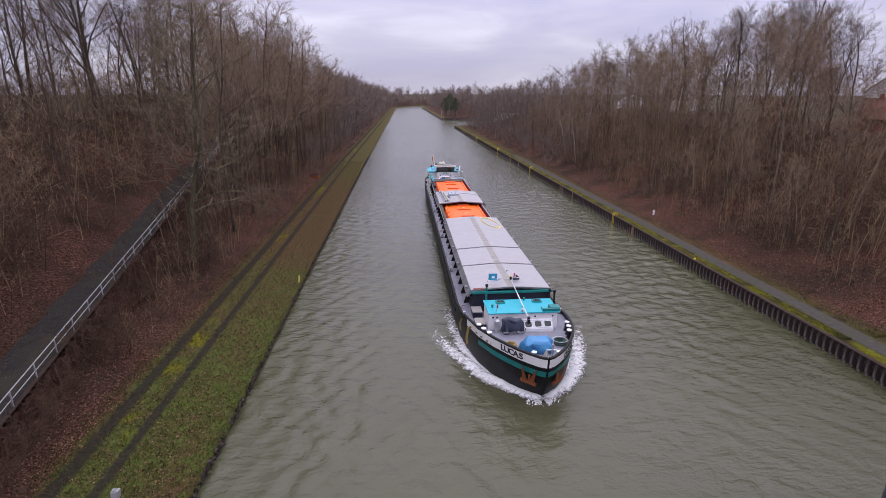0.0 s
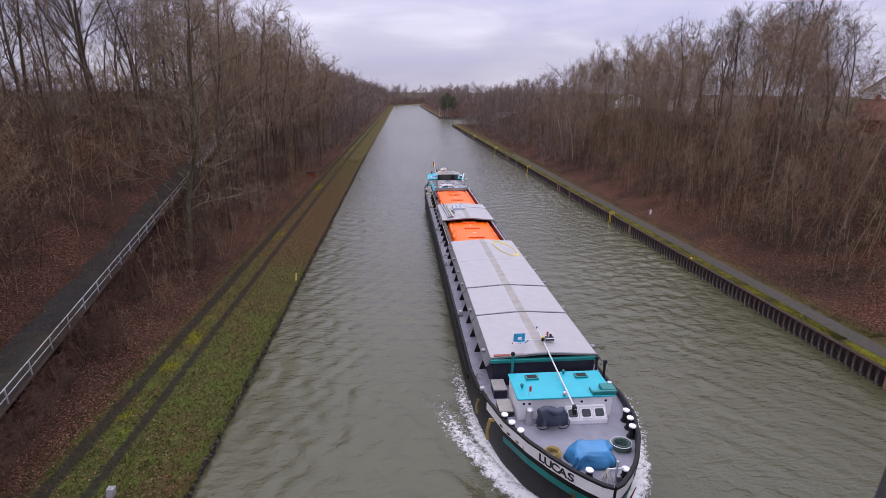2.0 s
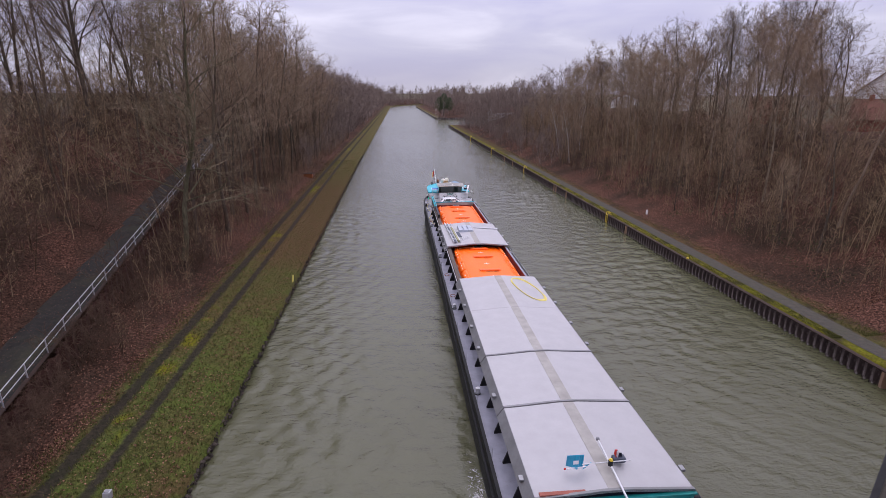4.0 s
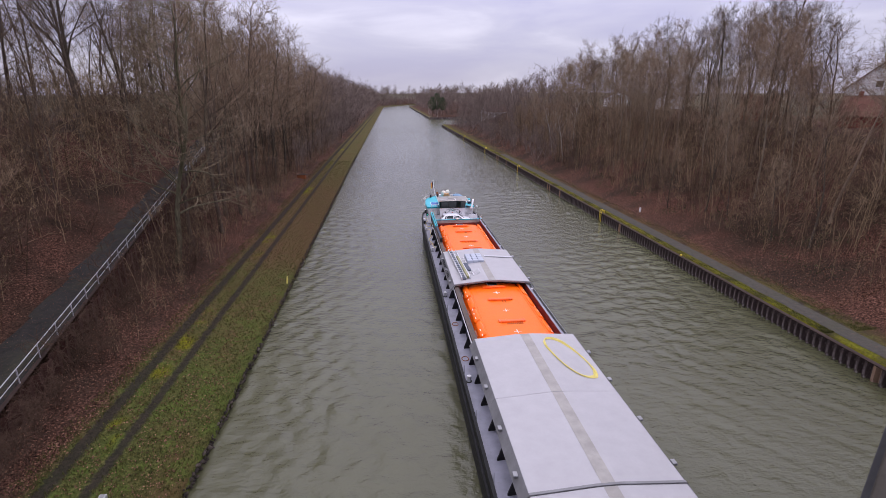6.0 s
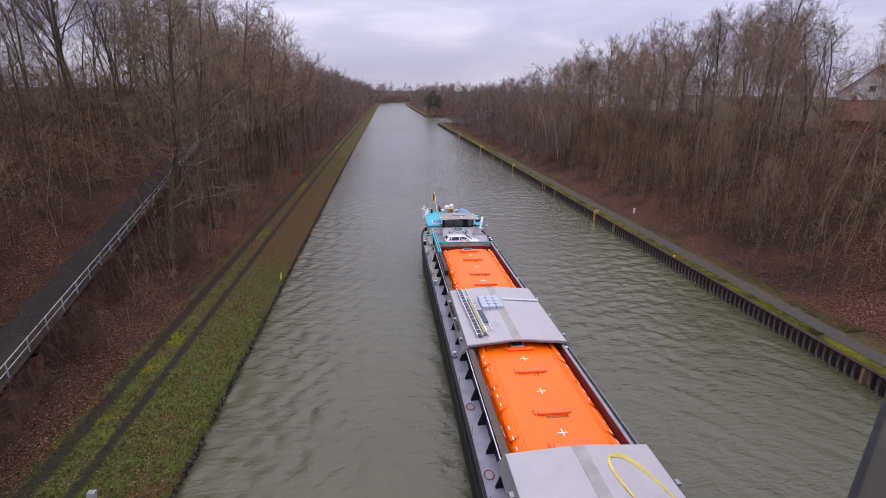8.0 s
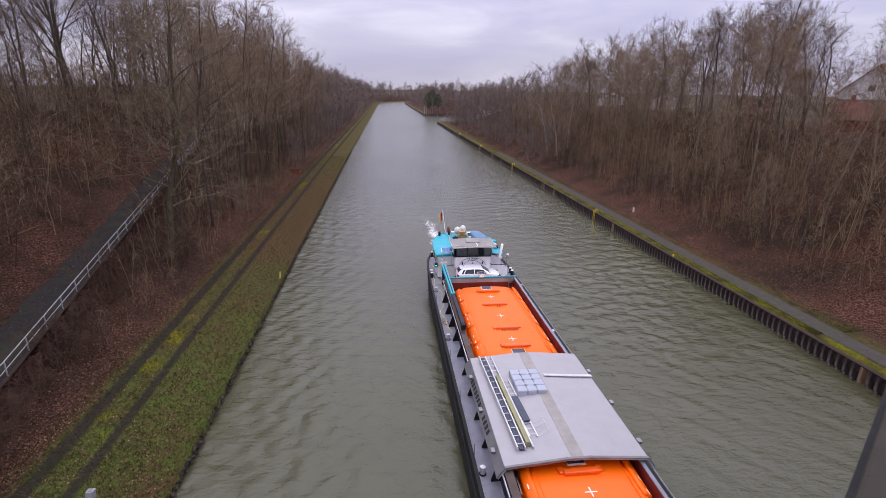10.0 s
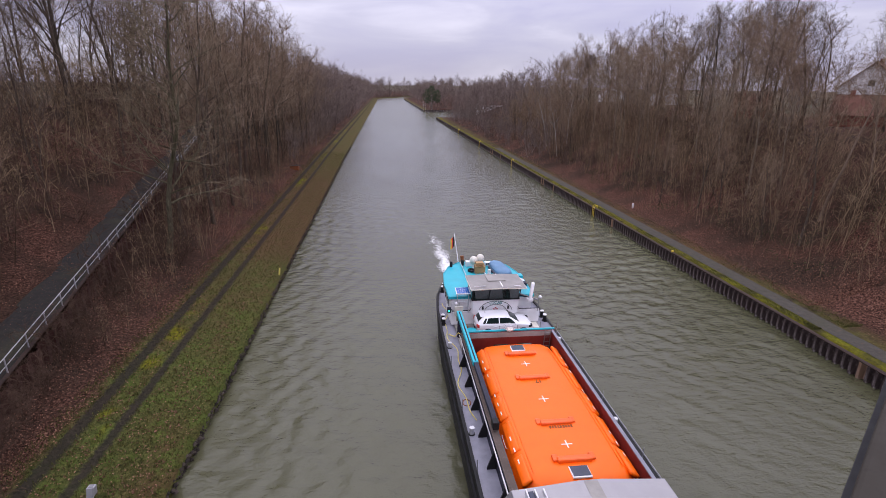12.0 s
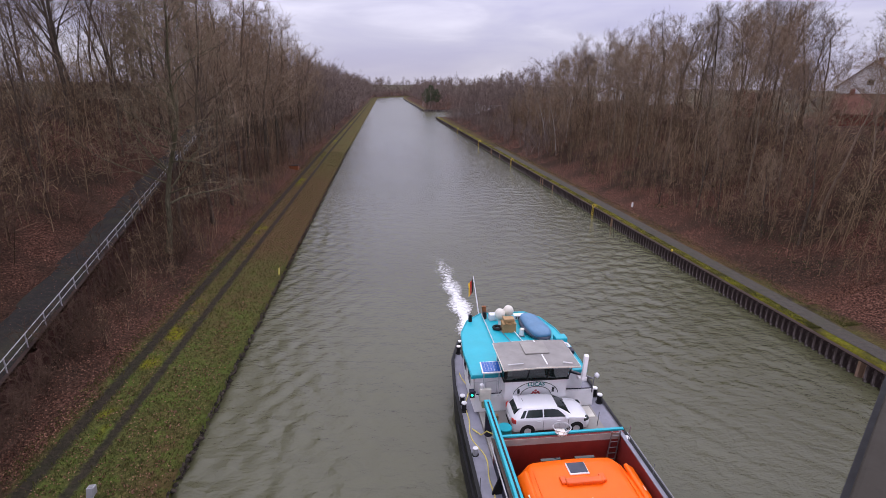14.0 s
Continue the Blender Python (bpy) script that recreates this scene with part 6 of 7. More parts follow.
def lifeboat(y0, number):
    """Enclosed orange lifeboat, 12.2 m, sitting in the hold."""
    at = (0.06, y0, 0.6)
    root = aboard("lifeboat", at, "glossy orange enclosed fibreglass lifeboat stowed in the hold", "lifeboat", "lifeboats in the hold")
    L = 12.2

    def k(u):  # fullness along the boat
        return min(1.0, 0.80 + 0.20 * smooth(0, 0.07, u)) * (1 - 0.12 * smooth(0.8, 1.0, u))

    us = [0, 0.012, 0.04, 0.09, 0.16, 0.3, 0.5, 0.7, 0.85, 0.94, 0.98, 1.0]
    rings = []
    for u in us:
        e = (0.80, 0.93, 0.99, 1, 1, 1, 1, 1, 1, 0.99, 0.95, 0.86)[us.index(u)]
        h = (2.62, 2.86, 3.0, 3.05, 3.07, 3.08, 3.08, 3.07, 3.05, 3.0, 2.88, 2.66)[us.index(u)]
        w = k(u)
        half = [(0.9 * e * w, 0.0), (2.35 * e * w, 1.1), (2.72 * e * w, 1.9), (2.70 * e * w, 2.2), (2.52 * e * w, h - 0.42), (2.30 * e * w, h - 0.16), (2.05 * e * w, h - 0.05), (1.2 * e * w, h), (0.0, h + 0.03)]
        rings.append([(x, u * L, z) for x, z in half] + [(-x, u * L, z) for x, z in reversed(half[:-1])])
    part("shell", loft(bmesh.new(), rings), M["orange"], root, smooth=True)
    for sgn in (-1, 1):
        for y0, run in ((0.45, 1.6), (2.35, 2.0), (4.65, 1.8), (6.75, 2.0), (9.05, 2.3)):
            bm = box(bmesh.new(), -0.26, 0.26, y0, y0 + run, -0.10, 0.115, 0.10)
            ob = part("shoulder_pod", bm, M["orange"], root, smooth=True)
            ob.matrix_basis = pose(sgn * 2.33, 0, 2.86, 0, sgn * 38, 0)
        for j in range(6):
            y = 1.2 + 1.75 * j
            if j % 2:
                for dy in (-0.75, 0.0, 0.75):
                    q = 2.30 + 3.4 * (j // 2) + dy
                    ob = part("strap_eye", box(bmesh.new(), -0.03, 0.03, q, q + 0.26, 0.105, 0.13), M["white"], root)
                    ob.matrix_basis = pose(sgn * 2.33, 0, 2.86, 0, sgn * 38, 0)
            bm = pipe(bmesh.new(), [(sgn * 2.58, y, 2.62), (sgn * 2.64, y, 2.60), (sgn * 2.64, y + 0.9, 2.60), (sgn * 2.58, y + 0.9, 2.62)], 0.018, 4)
            if j % 2:
                part("grab_rail", bm, M["white"], root)
            bm = loft(bmesh.new(), [[(sgn * 2.70, y + 0.25, 2.0), (sgn * 2.70, y + 0.85, 2.0), (sgn * 2.60, y + 0.85, 2.38), (sgn * 2.60, y + 0.45, 2.38)], [(sgn * 2.735, y + 0.25, 2.0), (sgn * 2.735, y + 0.85, 2.0), (sgn * 2.635, y + 0.85, 2.38), (sgn * 2.635, y + 0.45, 2.38)]])
            part("port_light", bm, M["glass"], root)
        part("roof_seam", pipe(bmesh.new(), [(sgn * 1.98, 0.9, 3.03), (sgn * 1.98, 6, 3.045), (sgn * 1.90, 11.3, 3.03)], 0.02, 5), M["orange"], root)
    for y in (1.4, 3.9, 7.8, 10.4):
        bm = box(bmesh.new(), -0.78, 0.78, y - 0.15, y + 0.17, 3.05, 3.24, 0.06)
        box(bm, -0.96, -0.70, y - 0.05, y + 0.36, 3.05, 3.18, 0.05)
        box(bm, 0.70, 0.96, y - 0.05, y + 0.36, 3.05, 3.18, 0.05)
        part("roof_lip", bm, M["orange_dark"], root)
    for y in (2.4, 5.85, 9.3):
        bm = box(bmesh.new(), -0.26, 0.26, y - 0.025, y + 0.025, 3.098, 3.112)
        box(bm, -0.025, 0.025, y - 0.26, y + 0.26, 3.099, 3.1125)
        part("lift_cross", bm, M["white"], root, "white cross mark")
    for y in (0.72, 11.2):
        h = part("roof_hatch", box(bmesh.new(), -0.42, 0.42, y - 0.34, y + 0.34, 3.0, 3.10, 0.03), M["white"], root, "white-framed hatch")
        part("hatch_pane", box(bmesh.new(), -0.38, 0.38, y - 0.27, y + 0.31, 3.101, 3.112), M["slate"], h)
    bm = loft(bmesh.new(), [[(-1.5, 0.02, 2.72), (1.5, 0.02, 2.72), (1.45, 0.10, 2.92), (-1.45, 0.10, 2.92)], [(-1.5, -0.03, 2.72), (1.5, -0.03, 2.72), (1.45, 0.05, 2.92), (-1.45, 0.05, 2.92)]])
    part("front_window", bm, M["glass"], root)
    for x0 in (-1.3, 0.25):
        part("rear_window", box(bmesh.new(), x0, x0 + 0.9, 12.0, 12.16, 2.78, 2.86, 0.01), M["glass"], root)
    write(number, 0.38, basis((0.2, 7.46, 3.116), (-1, 0, 0), (0, -1, 0)), root, M["rust"], "number")
    for j in range(9):
        part("mark_bar", box(bmesh.new(), -0.42 + 0.13 * j, -0.33 + 0.13 * j, 3.52, 3.70, 3.108, 3.118), M["rust"], root)
    return root


def car():
    root = aboard("car", (0.2, 95.42, 2.56), "white five-door hatchback car parked across the deck", "car")
    # front towards +x; width, belt, roof height and roof half width along the length
    KEYS = ((-2.0, 0.66, 0.80, 0.84, 0.56), (-1.96, 0.76, 0.88, 0.96, 0.60), (-1.84, 0.82, 0.94, 1.12, 0.60), (-1.62, 0.855, 0.96, 1.37, 0.57), (-1.4, 0.865, 0.965, 1.435, 0.575), (-0.7, 0.87, 0.955, 1.47, 0.585), (0.0, 0.87, 0.945, 1.455, 0.58), (0.3, 0.87, 0.94, 1.40, 0.585), (0.65, 0.865, 0.935, 1.20, 0.63), (0.98, 0.86, 0.93, 1.0, 0.70), (1.1, 0.86, 0.92, 0.965, 0.74), (1.5, 0.845, 0.87, 0.915, 0.70), (1.8, 0.79, 0.78, 0.82, 0.62), (1.93, 0.70, 0.68, 0.71, 0.54), (2.0, 0.58, 0.58, 0.60, 0.46))

    def at(x):
        return [interp(x, *((k[0], k[i]) for k in KEYS)) for i in range(1, 5)]

    xs = [-2.0, -1.98, -1.96, -1.92, -1.87, -1.8, -1.72, -1.64, -1.56] + [-1.45 + 0.13 * i for i in range(20)] + [1.12, 1.22, 1.36, 1.5, 1.62, 1.74, 1.84, 1.91, 1.96, 2.0]
    body = []
    for x in xs:
        w, belt, top, r = at(x)
        half = [(w * 0.90, 0.21), (w * 0.975, 0.26), (w, 0.45), (w * 0.998, belt * 0.72), (w * 0.985, belt - 0.09), (w * 0.955, belt), (w * 0.94, belt + 0.01), (r + 0.02, top - 0.055), (r * 0.93, top - 0.018), (r * 0.6, top + 0.008), (0.12, top + 0.018)]
        body.append([(x, -u, z) for u, z in half] + [(x, u, z) for u, z in reversed(half)])
    part("body", loft(bmesh.new(), body), M["car"], root, "glossy white body", smooth=True)

    def side_pane(name, s, low, high):
        """Glass lying on the side between the belt and the roof edge; low and high are its ends in x."""
        rings = []
        for i in range(7):
            u = i / 6
            ring = []
            for g in (0.10, 0.5, 0.87):
                x = (low[0] + (high[0] - low[0]) * g) + u * ((low[1] + (high[1] - low[1]) * g) - (low[0] + (high[0] - low[0]) * g))
                w, belt, top, r = at(x)
                ring.append(Vector((x, s * (w * 0.94 + (r + 0.02 - w * 0.94) * g), belt + 0.01 + (top - 0.065 - belt) * g)))
            push = Vector((0, s * 0.014, 0.008))
            rings.append([p + push for p in ring] + [p - push * 0.6 for p in reversed(ring)])
        part(name, loft(bmesh.new(), rings), M["glass"], root)

    def cross_pane(name, x0, x1, fit):
        rings = []
        for i in range(8):
            x = x0 + (x1 - x0) * i / 7
            w, belt, top, r = at(x)
            line = [(k, top - 0.018 + 0.026 * (1 - (k / (r * 0.93)) ** 2)) for k in [r * fit * (j / 3 - 1) for j in range(7)]]
            rings.append([(x, k, z + 0.014) for k, z in line] + [(x, k, z - 0.01) for k, z in reversed(line)])
        part(name, loft(bmesh.new(), rings), M["glass"], root)

    for s in (-1, 1):
        side_pane("side_window", s, (-1.40, -0.50), (-1.18, -0.50))
        side_pane("side_window", s, (-0.43, 0.78), (-0.43, 0.24))
        side_pane("quarter_window", s, (-1.66, -1.46), (-1.40, -1.26))
        for x in (-1.25, 1.24):
            pts = [(x + 0.375 * math.cos(radians(t)), 0.30 + 0.375 * math.sin(radians(t))) for t in range(-15, 196, 15)]
            arch = loft(bmesh.new(), [[(px, s * 0.70, pz) for px, pz in pts], [(px, s * 0.874, pz) for px, pz in pts]])
            part("wheel_arch", arch, M["black"], root)
            w = thing("wheel")
            w.parent, w.location = root, (x, s * 0.79, 0.31)
            part("tyre", loft(bmesh.new(), [[(q * math.cos(k * math.tau / 24), yy, q * math.sin(k * math.tau / 24)) for k in range(24)] for q, yy in ((0.29, -0.1), (0.315, -0.06), (0.315, 0.06), (0.29, 0.1))]), M["black"], w)
            part("rim", rod(bmesh.new(), (0, s * 0.085, 0), (0, s * 0.105, 0), 0.20, 0.17, 18), M["alu"], w)
        part("headlight", loft(bmesh.new(), [[(x, s * (at(x)[0] * k), z) for k, z in ((1.012, 0.66), (0.72, 0.66), (0.70, 0.80), (1.008, 0.79))] for x in (1.62, 1.72, 1.82, 1.90)]), M["glass"], root)
        part("tail_light", loft(bmesh.new(), [[(x, s * (at(x)[0] * k), z) for k, z in ((1.012, 0.72), (0.80, 0.72), (0.80, 0.93), (1.0, 0.93))] for x in (-2.012, -1.95, -1.84)]), M["red"], root, "red tail light")
        part("mirror", ball(bmesh.new(), (0.66, s * 0.96, 1.02), 0.09, 0.10, 0.075, 10, 8), M["car"], root)
        part("sill_trim", box(bmesh.new(), -0.86, 0.84, s * 0.862 - 0.02, s * 0.862 + 0.02, 0.21, 0.30, 0.01), M["black"], root)
        for x in (-0.78, 0.22):
            part("door_handle", box(bmesh.new(), x, x + 0.17, s * 0.872 - 0.02, s * 0.872 + 0.02, 0.80, 0.835, 0.008), M["car"], root)
        for x in (-0.47, 0.80):
            part("door_seam", box(bmesh.new(), x, x + 0.012, s * 0.868 - 0.008, s * 0.868 + 0.008, 0.32, 0.86), M["black"], root)
    cross_pane("windscreen", 0.30, 0.98, 0.90)
    cross_pane("rear_window", -1.88, -1.62, 0.86)
    part("spoiler", box(bmesh.new(), -1.74, -1.5, -0.54, 0.54, 1.40, 1.445, 0.018), M["car"], root)
    part("aerial", rod(bmesh.new(), (-1.3, 0, 1.44), (-1.42, 0, 1.60), 0.012, seg=5), M["black"], root)
    part("plate", box(bmesh.new(), -2.02, -1.995, -0.24, 0.24, 0.55, 0.66), M["white"], root)
    part("bumper", box(bmesh.new(), -2.015, -1.93, -0.6, 0.6, 0.24, 0.40, 0.03), M["black"], root)


def ride_aft():
    d = aboard("dinghy", (1.28, 101.75, 4.6), "upturned dinghy under a faded blue cover on the roof", "dinghy", rz=8)
    bm = bmesh.new()
    bmesh.ops.create_uvsphere(bm, u_segments=24, v_segments=14, radius=1.0)
    for v in bm.verts:
        n = v.co.copy()
        v.co = Vector((math.copysign(abs(n.x) ** 0.7, n.x) * (0.66 - 0.08 * n.y), math.copysign(abs(n.y) ** 0.75, n.y) * 1.55, 0.32 + math.copysign(abs(n.z) ** 0.8, n.z) * 0.30 + 0.05 * n.y * n.y + 0.03 * noise.noise((n.x * 3, n.y * 3, 1))))
    part("cover", bm, M["tarp_pale"], d, "faded blue cloth cover", smooth=True)
    part("tube", pipe(bmesh.new(), [(0.70 * math.cos(a * math.tau / 24), 1.55 * math.sin(a * math.tau / 24), 0.2) for a in range(25)], 0.12, 7), M["slate"], d, smooth=True)
    c = aboard("crate_stack", (-0.35, 101.85, 4.6), "stack of plain wooden crates with slats on the roof", "crate")
    part("crate", box(bmesh.new(), -0.42, 0.42, -0.3, 0.3, 0.0, 0.55, 0.02), M["wood"], c)
    for k in range(5):
        part("slat", box(bmesh.new(), -0.44 + 0.18 * k, -0.30 + 0.18 * k, -0.36, 0.34, 0.552, 0.60 + 0.05 * (k % 2), 0.01), M["wood"], c)
    part("crate", box(bmesh.new(), -0.35, 0.30, -0.22, 0.26, 0.66, 0.86, 0.015), M["wood"], c)
    for k in range(4):
        part("batten", box(bmesh.new(), -0.40 + 0.24 * k, -0.34 + 0.24 * k, -0.33, -0.302, 0.0, 0.55), M["wood"], c)
    t = aboard("tyre_fender", (-0.98, 102.1, 4.6), "old black tyre fender lying on the teal roof", "fender")
    part("ring", pipe(bmesh.new(), [(0.24 * math.cos(a * math.tau / 16), 0.24 * math.sin(a * math.tau / 16), 0.1) for a in range(17)], 0.09, 8), M["black"], t)
    w = aboard("canister", (0.28, 101.05, 4.6), "small white canister on a stand", "canister")
    part("stand", box(bmesh.new(), -0.16, 0.16, -0.16, 0.16, 0, 0.1, 0.01), M["steel"], w)
    part("can", rod(bmesh.new(), (0, 0, 0.1), (0, 0, 0.45), 0.14, 0.12, 14), M["white"], w)
    part("lid", rod(bmesh.new(), (0, 0, 0.45), (0, 0, 0.5), 0.15, 0.13, 14), M["cream"], w)
    b = aboard("oil_drum", (-2.2, 94.55, 2.56), "teal drum with a flat lid beside the car", "drum")
    part("drum_body", rod(bmesh.new(), (0, 0, 0), (0, 0, 0.62), 0.33, 0.33, 20), M["green"], b)
    part("drum_lid", rod(bmesh.new(), (0, 0, 0.62), (0, 0, 0.66), 0.345, 0.33, 20), M["teal"], b)
    part("hoop", rod(bmesh.new(), (0, 0, 0.3), (0, 0, 0.34), 0.345, 0.345, 20), M["green"], b)


def foam():
    """Broken white water at the bow and in the wake, in small clumps that travel with the barge."""
    rng = random.Random(12)

    def clumps(name, label, spots):
        verts, faces = [], []
        for x, y, r, h in spots:
            o = len(verts)
            n = 6
            for k in range(n):
                a = k * math.tau / n + rng.uniform(-0.3, 0.3)
                q = r * rng.uniform(0.6, 1.3)
                verts.append((x + q * math.cos(a), y + q * math.sin(a) * 1.3, -0.02))
            verts.append((x + rng.uniform(-0.3, 0.3) * r, y + rng.uniform(-0.3, 0.3) * r, h))
            faces += [(o + k, o + (k + 1) % n, o + n) for k in range(n)]
        ob = tagged(part(name, (verts, faces), M["foam"]), label, "foam", kind="stuff")
        CARGO.append((ob, pose(0, 0, 0)))

    spots = []
    for s in (-1, 1):
        for _ in range(600):
            t = 0.5 * rng.random() ** 1.4
            y = 27.4 + 10 * t
            hb = interp(y, (27, 0.0), (28.1, 0.1), (29.1, 1.38), (31, 2.66), (35, 3.72), (40, 4.1))
            if rng.random() > max(0.1, 1 - 1.2 * t):
                continue
            x = mid_x(y) + s * (hb + 0.1 + abs(rng.gauss(0.15, 0.28)) + 2.2 * t ** 1.3 * rng.random())
            spots.append((x, y + rng.gauss(0, 0.15), rng.uniform(0.02, 0.07), rng.uniform(0.03, 0.16) * (1.1 - t) ** 2))
    def ribbon(name, label, line, across):
        """A lacy sheet of foam over the water along a line of (x, y, width, height)."""
        verts, faces, fade = [], [], []
        for i, (x, y, w, h) in enumerate(line):
            a, b = line[max(i - 1, 0)], line[min(i + 1, len(line) - 1)]
            d = Vector((b[0] - a[0], b[1] - a[1], 0)).normalized()
            n = Vector((-d.y, d.x, 0))
            for k in range(across + 1):
                u = 2 * k / across - 1
                p = Vector((x, y, 0)) + n * (u * w)
                bump = (1 - u * u) * h * (0.75 + 0.5 * noise.noise((p.x * 1.3, p.y * 1.3, 2)))
                verts.append((p.x, p.y, 0.05 + max(0, bump) + 0.05 * h * noise.noise((p.x * 5, p.y * 5, 1))))
                fade.append((1 - abs(u) ** 1.6) * min(1.0, i / 4) ** 0.5 * (1 - (i / (len(line) - 1)) ** 1.5))
        c = across + 1
        for i in range(len(line) - 1):
            for k in range(across):
                o = i * c + k
                faces.append((o, o + 1, o + c + 1, o + c))
        ob = tagged(part(name, (verts, faces), M["lace"], smooth=True), label, "foam", kind="stuff")
        ob.data.attributes.new("fade", "FLOAT", "POINT").data.foreach_set("value", fade)
        CARGO.append((ob, pose(0, 0, 0)))

    for s in (-1, 1):
        crest, close = [], []
        for i in range(60):
            t = i / 59
            y = 27.3 + 12 * t
            hb = interp(y, (27, 0.0), (28.1, 0.1), (29.1, 1.38), (31, 2.66), (35, 3.72), (40, 4.1))
            crest.append((mid_x(y) + s * (hb + 0.30 + 2.0 * t ** 1.3), y, 0.65 + 0.35 * t, 0.40 * (1 - t) ** 1.5))
            y = 27.6 + 17 * t
            hb = interp(y, (27, 0.0), (28.1, 0.1), (29.1, 1.38), (31, 2.66), (35, 3.72), (40, 4.1))
            close.append((mid_x(y) + s * (hb + 0.35), y, 0.5 + 0.3 * t, 0.22 * (1 - t) ** 2))
        ribbon("bow_crest", "curling white crest of the bow wave", crest, 16)
        ribbon("hull_foam", "thin foam streaks along the hull", close, 10)
    ribbon("wake_foam", "lacy white propeller wash astern", [(-0.9 - 0.9 * i / 50, 105.0 + 26 * i / 50, 1.05 + 0.3 * math.sin(i * 0.7), 0.12 * (1 - i / 50)) for i in range(51)], 12)
    clumps("bow_wave", "white foaming bow wave either side of the stem", spots)
    spots = []
    for _ in range(520):
        t = rng.random() ** 1.4
        y = 105.6 + 17 * t
        x = -0.9 - 0.6 * t + 1.0 * rng.gauss(0, 0.5) * (1 - 0.35 * t)
        spots.append((x, y, rng.uniform(0.03, 0.11) * (1.15 - t), rng.uniform(0.015, 0.07) * (1.1 - t)))
    clumps("stern_wake", "narrow trail of white propeller wash", spots)


def build_ship():
    M["rimwood"] = paint("rim_brown", (0.10, 0.075, 0.062), 0.75, 0.6, (0.22, 0.19, 0.17))
    M["hatch_rib"] = paint("hatch_rib_grey", (0.20, 0.20, 0.205), 0.5, 0.25, metal=0.3)
    M["plank"] = paint("red_plank", (0.30, 0.10, 0.075), 0.8, 0.4)
    M["crest"] = paint("crest_red", (0.40, 0.05, 0.06), 0.5, 0.1)
    M["pontoon"] = paint("grey_plastic", (0.40, 0.43, 0.50), 0.5, 0.10)
    lamp = Mat("green_light", 0.3)
    lamp.color((0.02, 0.5, 0.3))
    lamp.b.inputs["Emission Color"].default_value = (0.02, 0.9, 0.5, 1)
    lamp.b.inputs["Emission Strength"].default_value = 2.0
    M["green_lamp"] = lamp.m
    lace = Mat("foam_lace", 0.75)
    lace.color((0.80, 0.80, 0.79))
    holes = lace.math("ADD", lace.math("MULTIPLY", lace.noise(3.4, 9, 0.75, distort=0.8), 1.0), lace.math("MULTIPLY", lace.attr("fade"), 0.44))
    lace.l.new(lace.step(holes, 0.58, 0.82), lace.b.inputs["Alpha"])
    lace.bump(lace.noise(7, 5, 0.7), 0.08, 0.8)
    M["lace"] = lace.m
    build_hull()
    build_decks()
    build_hold()
    for y0, y1, e, p, s in ((36.42, 42.28, 4.27, 4.46, False), (42.3, 47.38, 4.27, 4.46, False), (47.4, 53.86, 4.27, 4.46, False), (53.88, 60.36, 4.27, 4.46, None), (70.4, 79.5, 3.96, 4.20, False)):
        hatch(y0, y1, e, p, s)
    build_bow_name()
    build_anchors()
    build_foredeck()
    ride_foredeck()
    build_deck_fittings()
    build_aft()
    ride_mid_hatch()
    lifeboat(59.8, "11")
    lifeboat(79.8, "17")
    car()
    ride_aft()
    foam()


build_ship()

# ---- banks: piling, railing, markers ----


def corrugated(name, w, depth, z0, z1):
    """Mesh of one steel sheet pile, w wide along y, its face towards -x."""
    prof = [(0, 0), (0, 0.17), (-depth, 0.34), (-depth, 0.66), (0, 0.83), (0, 1.0)]
    outer = [(x, v * w) for x, v in prof]
    inner = [(x + 0.03, y) for x, y in reversed(outer)]
    me = bpy.data.meshes.new(name)
    bm = loft(bmesh.new(), [[(x, y, z) for x, y in outer + inner] for z in (z0, z1)])
    bmesh.ops.recalc_face_normals(bm, faces=bm.faces)
    bm.to_mesh(me)
    bm.free()
    return me


